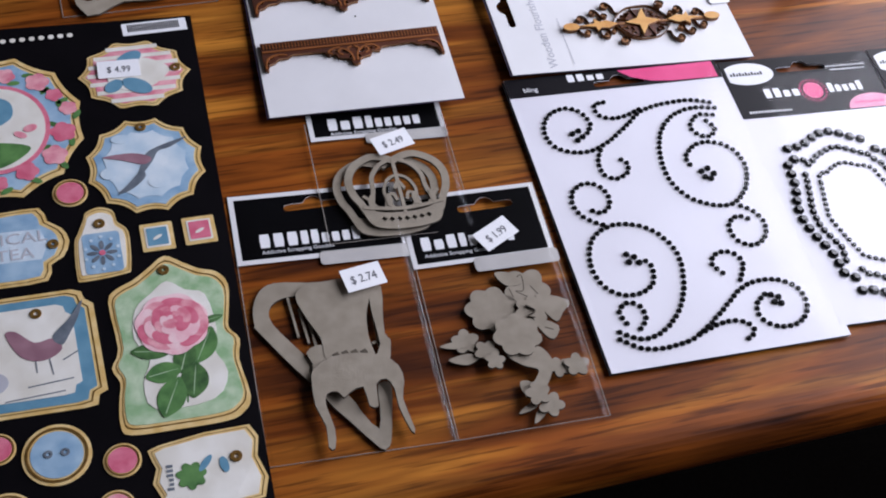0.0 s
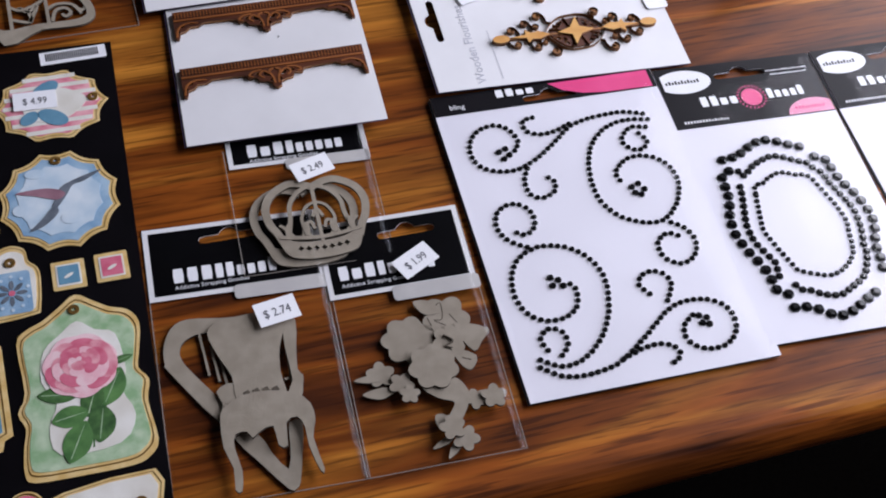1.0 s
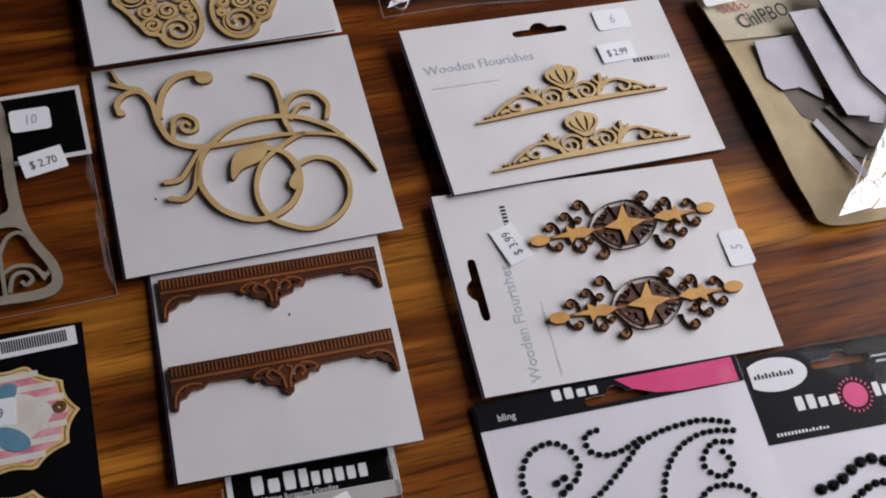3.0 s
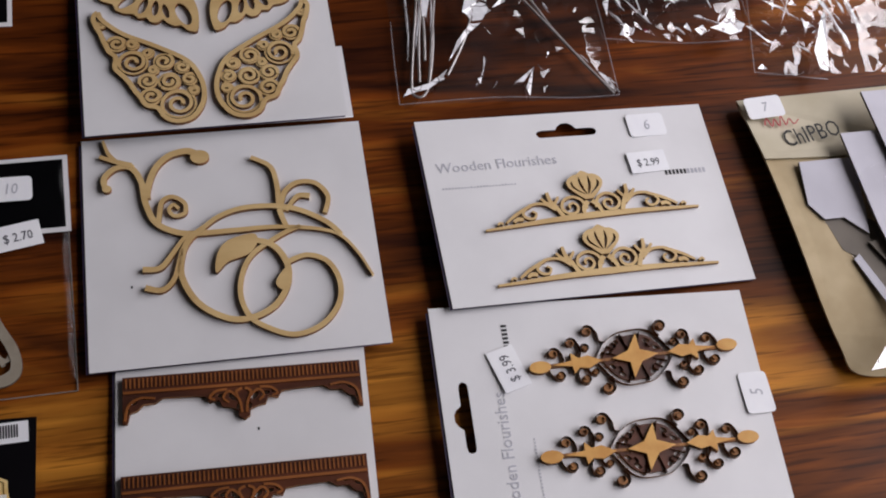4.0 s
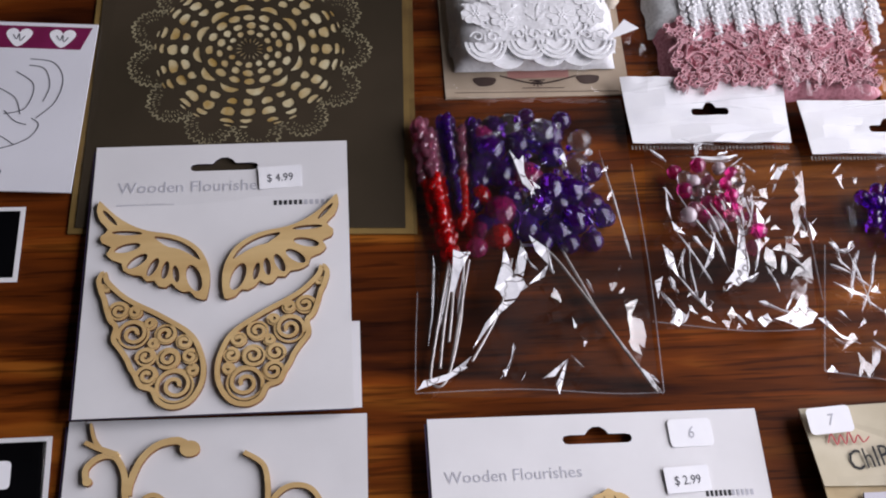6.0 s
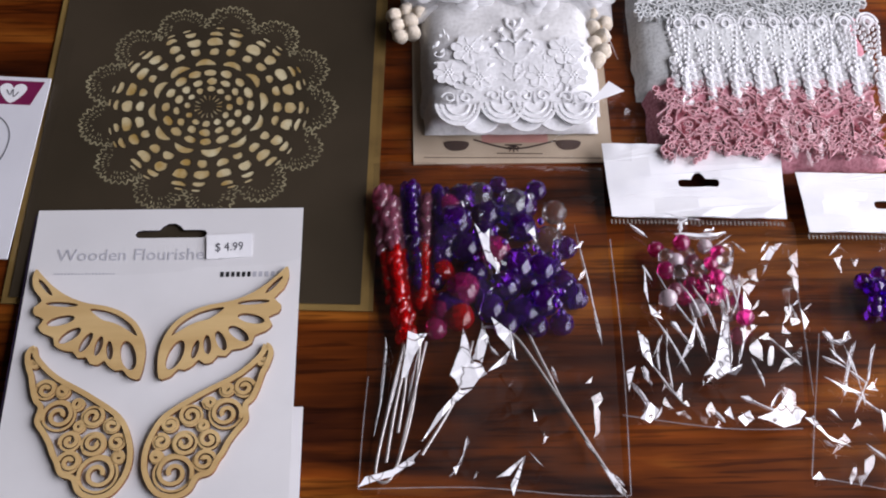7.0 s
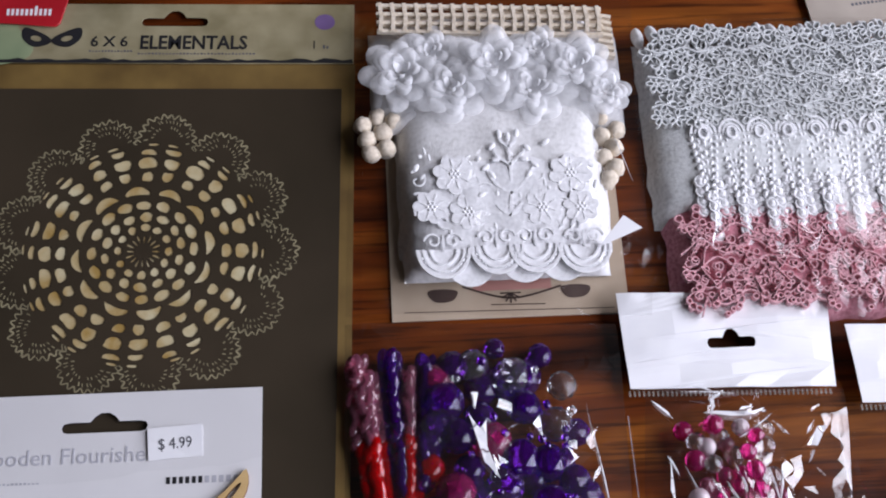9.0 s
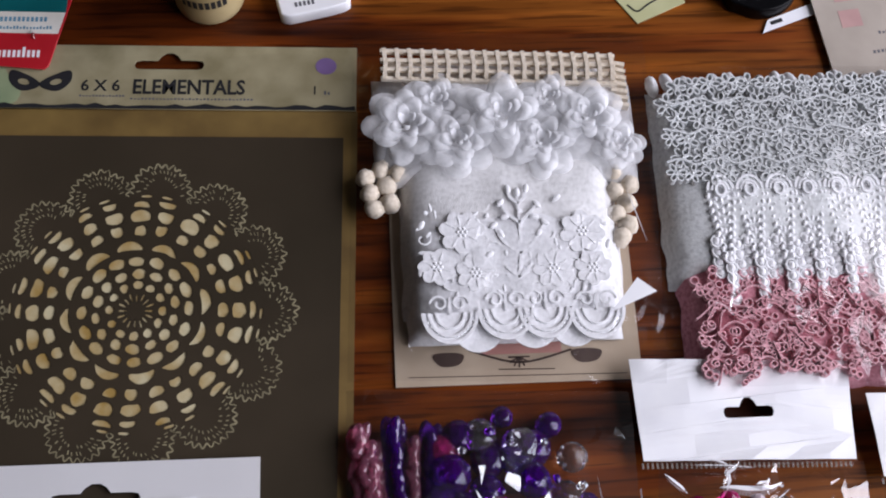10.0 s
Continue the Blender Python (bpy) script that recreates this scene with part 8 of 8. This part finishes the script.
LAV = mat("grey_white_board", rgb("c6c4cd"), rgb("d3d1da"), 0.7, 40, bump=0.08)
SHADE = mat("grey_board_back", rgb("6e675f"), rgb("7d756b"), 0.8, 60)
for pts, z in (([(427, 688), (424, 664), (430, 655), (440, 655), (450, 645), (453, 660), (456, 688)], 0.0085),
               ([(452, 700), (454, 648), (456, 631), (468, 628), (466, 625), (473, 622), (480, 631), (479, 641), (477, 652), (482, 700)], 0.0125),
               ([(470, 722), (474, 652), (484, 630), (507, 626), (524, 632), (530, 660), (528, 722)], 0.0150)):
    two_sided(part("board_piece", plate("bp", [mm(pts)], z, z + 0.0015), [LAV, CHIP_EDGE], chip))
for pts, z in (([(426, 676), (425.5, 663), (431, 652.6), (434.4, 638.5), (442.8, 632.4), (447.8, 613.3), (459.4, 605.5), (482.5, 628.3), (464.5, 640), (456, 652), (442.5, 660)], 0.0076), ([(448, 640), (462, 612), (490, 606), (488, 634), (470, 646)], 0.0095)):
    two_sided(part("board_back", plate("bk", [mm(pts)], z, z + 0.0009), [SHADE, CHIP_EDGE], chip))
two_sided(part("board_strip", plate("bs", [mm([(441.3, 635), (454.9, 598.3), (450.7, 595.5), (437.8, 632.5)])], 0.0086, 0.0094), [LAV, CHIP_EDGE], chip))
two_sided(part("board_frame", plate("bf", [mm([(477, 588), (530, 589), (530, 618), (490, 616), (482, 602)])], 0.0098, 0.0112), [KRAFT, CHIP_EDGE], chip))
crumpled_bag(chip, 0.4110, 0.5290, 0.5760, 0.6960, 0.0150, 0.0022, 6.1, (-0.004, 0.0), 0.004, FILM, 0.0006)
# white triangular facets paint the highlights of stiff film standing up in folds
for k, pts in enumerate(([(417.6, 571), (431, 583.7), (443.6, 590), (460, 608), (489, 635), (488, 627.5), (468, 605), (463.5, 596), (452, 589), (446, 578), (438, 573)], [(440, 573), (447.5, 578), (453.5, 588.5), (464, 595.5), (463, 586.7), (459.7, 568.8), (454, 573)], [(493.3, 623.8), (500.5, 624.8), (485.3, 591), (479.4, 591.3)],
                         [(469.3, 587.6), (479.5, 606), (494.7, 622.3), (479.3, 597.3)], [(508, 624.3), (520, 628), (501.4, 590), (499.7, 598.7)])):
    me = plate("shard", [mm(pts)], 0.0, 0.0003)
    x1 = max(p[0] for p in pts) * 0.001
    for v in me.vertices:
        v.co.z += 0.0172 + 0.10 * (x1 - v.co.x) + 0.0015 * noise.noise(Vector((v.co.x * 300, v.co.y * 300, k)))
    part("film_fold", me, GLINT_WHITE, chip)
for q, w, hh in (([(430, 578), (440, 590), (452, 604)], 2.0, 0.003), ([(505, 612), (512, 606)], 4.0, 0.003), ([(512, 600), (520, 596)], 4.0, 0.003)):
    fold(chip, q, w, 0.0190, h=hh)


# ---- things at the back of the table ----
pack = thing("teal_red_blister_card", "teal, white and red glossy printed card", "blister pack", "", 0, 0, 0, 0)
base = mm([(60, 1052), (100, 1049.6), (119.4, 1047.4), (121.2, 1049), (129.6, 1083), (131, 1120), (60, 1120)])
part("card", plate("card", [base], 0.0030, 0.0040), mat("red_gloss_print", rgb("b01c26"), rgb("bd2630"), 0.3, 30), pack)
part("white_band", plate("band", [mm([(60, 1067), (124.2, 1063.8), (126.8, 1074.0), (60, 1077)])], 0.0040, 0.0041), CREAM, pack)
part("teal_field", plate("teal", [mm([(60, 1077), (126.9, 1074.0), (131, 1120), (60, 1120)])], 0.0040, 0.0041), mat("teal_gloss_print", rgb("0f5a5e"), rgb("166a6e"), 0.3, 30), pack)
bm = bmesh.new()
bars(bm, 0.0980, 1.0535, 0.0040, 0.0200, 0.0048, 10, 5, 0.2, -2)
part("brand_mark", bm, PAPER, pack)
bm = bmesh.new()
bars(bm, 0.0980, 1.0705, 0.0041, 0.0220, 0.0022, 12, 7, 0.7, -2)
bars(bm, 0.1000, 1.0668, 0.0041, 0.0220, 0.0014, 16, 8, 0.4, -2)
part("small_print", bm, TEAL, pack)
pin = thing("clear_pen_barrel_cap", "small clear plastic cap on the printed card", "cap", "", 0.1140, 1.0635, 0.0041, 20)
bm = bmesh.new()
dome(bm, 0, 0, 0.0008, 0.0022, 0, 0.0012)
part("cap", bm, CRYSTAL, pin, "", True)

jar = thing("small_labelled_jar", "small round jar with a cream printed label", "jar", "", 0.1868, 1.0830, 0, 0)
bm = bmesh.new()
prof = [(0.0, 0.0), (0.0138, 0.0), (0.0148, 0.0012), (0.0150, 0.003), (0.0150, 0.040), (0.0142, 0.043), (0.0, 0.0432)]
rows = [[bm.verts.new((r * math.cos(a), r * math.sin(a), z)) for r, z in prof] for a in (math.tau * i / 32 for i in range(32))]
for i in range(32):
    a, b = rows[i], rows[(i + 1) % 32]
    for k in range(len(prof) - 1):
        if prof[k][0] == 0:
            bm.faces.new((a[k], b[k + 1], a[k + 1]))
        elif prof[k + 1][0] == 0:
            bm.faces.new((a[k], b[k], a[k + 1]))
        else:
            bm.faces.new((a[k], b[k], b[k + 1], a[k + 1]))
bmesh.ops.recalc_face_normals(bm, faces=bm.faces[:])
part("body", bm, mat("cream_jar_label", rgb("a08c62"), rgb("b8a67c"), 0.5, 40), jar, "", True)
bm = bmesh.new()
for k in range(8):
    a = -math.pi / 2 - 0.62 + k * 0.17
    m2 = Matrix.Rotation(a, 4, "Z") @ Matrix.Translation((0.01505, 0, 0.0135))
    vs = [bm.verts.new(m2 @ Vector((0.0, dy, dz))) for dy, dz in ((-0.0009, 0), (0.0009, 0), (0.0009, 0.005), (-0.0009, 0.005))]
    bm.faces.new(vs)
part("print", bm, DARK_INK, jar)

clip = thing("white_plastic_clip", "small white plastic clip piece with grey print", "clip", "", 0, 0, 0, 0)
part("body", plate("clip", [curve(mm([(217, 1090), (217.4, 1072), (220, 1068.8), (226, 1069.6), (244, 1074.2), (246, 1079), (246, 1092)]), 3, True)], 0.0, 0.0075, 0.0008), PAPER, clip)
bm = bmesh.new()
bars(bm, 0.2235, 1.0722, 0.0075, 0.0090, 0.0022, 5, 4, 0.6, 10)
part("print", bm, INK, clip)

note = thing("pale_green_paper_slip", "pale yellow-green paper slip with a drawn mark", "paper", "", 0, 0, 0, 0)
part("slip", plate("slip", [mm([(356, 1086), (370.6, 1064.6), (392.6, 1074.8), (384, 1100), (360, 1100)])], 0.0, 0.0006), mat("pale_lime_paper", rgb("b9b98a"), rgb("c8c79a"), 0.7, 40), note)
bm = bmesh.new()
ribbon(bm, curve(mm([(367, 1074), (371, 1070.6), (376, 1074), (381, 1077)]), 4), 0.0007, 0.0006, 0.0008)
part("drawn_mark", bm, DARK_INK, note)

dark = thing("black_buckle_piece", "small black part with two white rings", "fastener", "", 0, 0, 0, 0)
part("body", plate("blk", [curve(mm([(408, 1092), (410.6, 1072.6), (414, 1069.6), (424, 1066), (436, 1070), (442, 1080), (440, 1094)]), 3, True)], 0, 0.008, 0.0008), BLACK, dark)
for x in (414.6, 421.6):
    part("white_ring", plate("ring", [mm(oval(x, 1073.6, 3.4, 2.6, 18)), mm(oval(x, 1074.4, 2.2, 1.5, 14))], 0.008, 0.0092), PAPER, dark)
lab = thing("white_tag_strip", "white tag strip lying against the black part", "tag", "", 0, 0, 0, 0)
part("strip", plate("strip", [mm([(424.6, 1058.0), (427.6, 1064.6), (449.6, 1073), (450, 1067.6)])], 0.0006, 0.0012), PAPER, lab)
bm = bmesh.new()
ribbon(bm, mm([(428.6, 1062.8), (434, 1064.6)]), 0.0018, 0.0012, 0.0013)
part("print", bm, DARK_INK, lab)

for k in range(3):
    pc = thing("printed_card_sheet", "beige printed card sheet with pink squares, in a pile", "card", "card pile", 0.4900 - 0.0012 * k, 1.0720 + 0.0010 * k, 0.0011 * k, 4 + 1.4 * k)
    part("sheet", box_bm(-0.0400, 0.0400, -0.0350, 0.0400, 0, 0.0010), mat("beige_print_%d" % k, rgb("a1968a"), rgb("b5aa9e"), 0.7, 30, bump=0.05), pc)
    if k == 2:
        for x, y in ((-0.0300, 0.0010), (-0.0300, -0.0120), (-0.0090, 0.0010)):
            part("pink_square", box_bm(x, x + 0.0095, y, y + 0.0085, 0.0010, 0.0011), mat("faded_pink_square", rgb("b08a86"), rgb("bf9a94"), 0.7, 60), pc)
        bm = bmesh.new()
        bars(bm, -0.0150, -0.0170, 0.0010, 0.0420, 0.0014, 24, 3)
        bars(bm, -0.0200, -0.0260, 0.0010, 0.0480, 0.0014, 26, 4)
        part("small_print", bm, INK, pc)
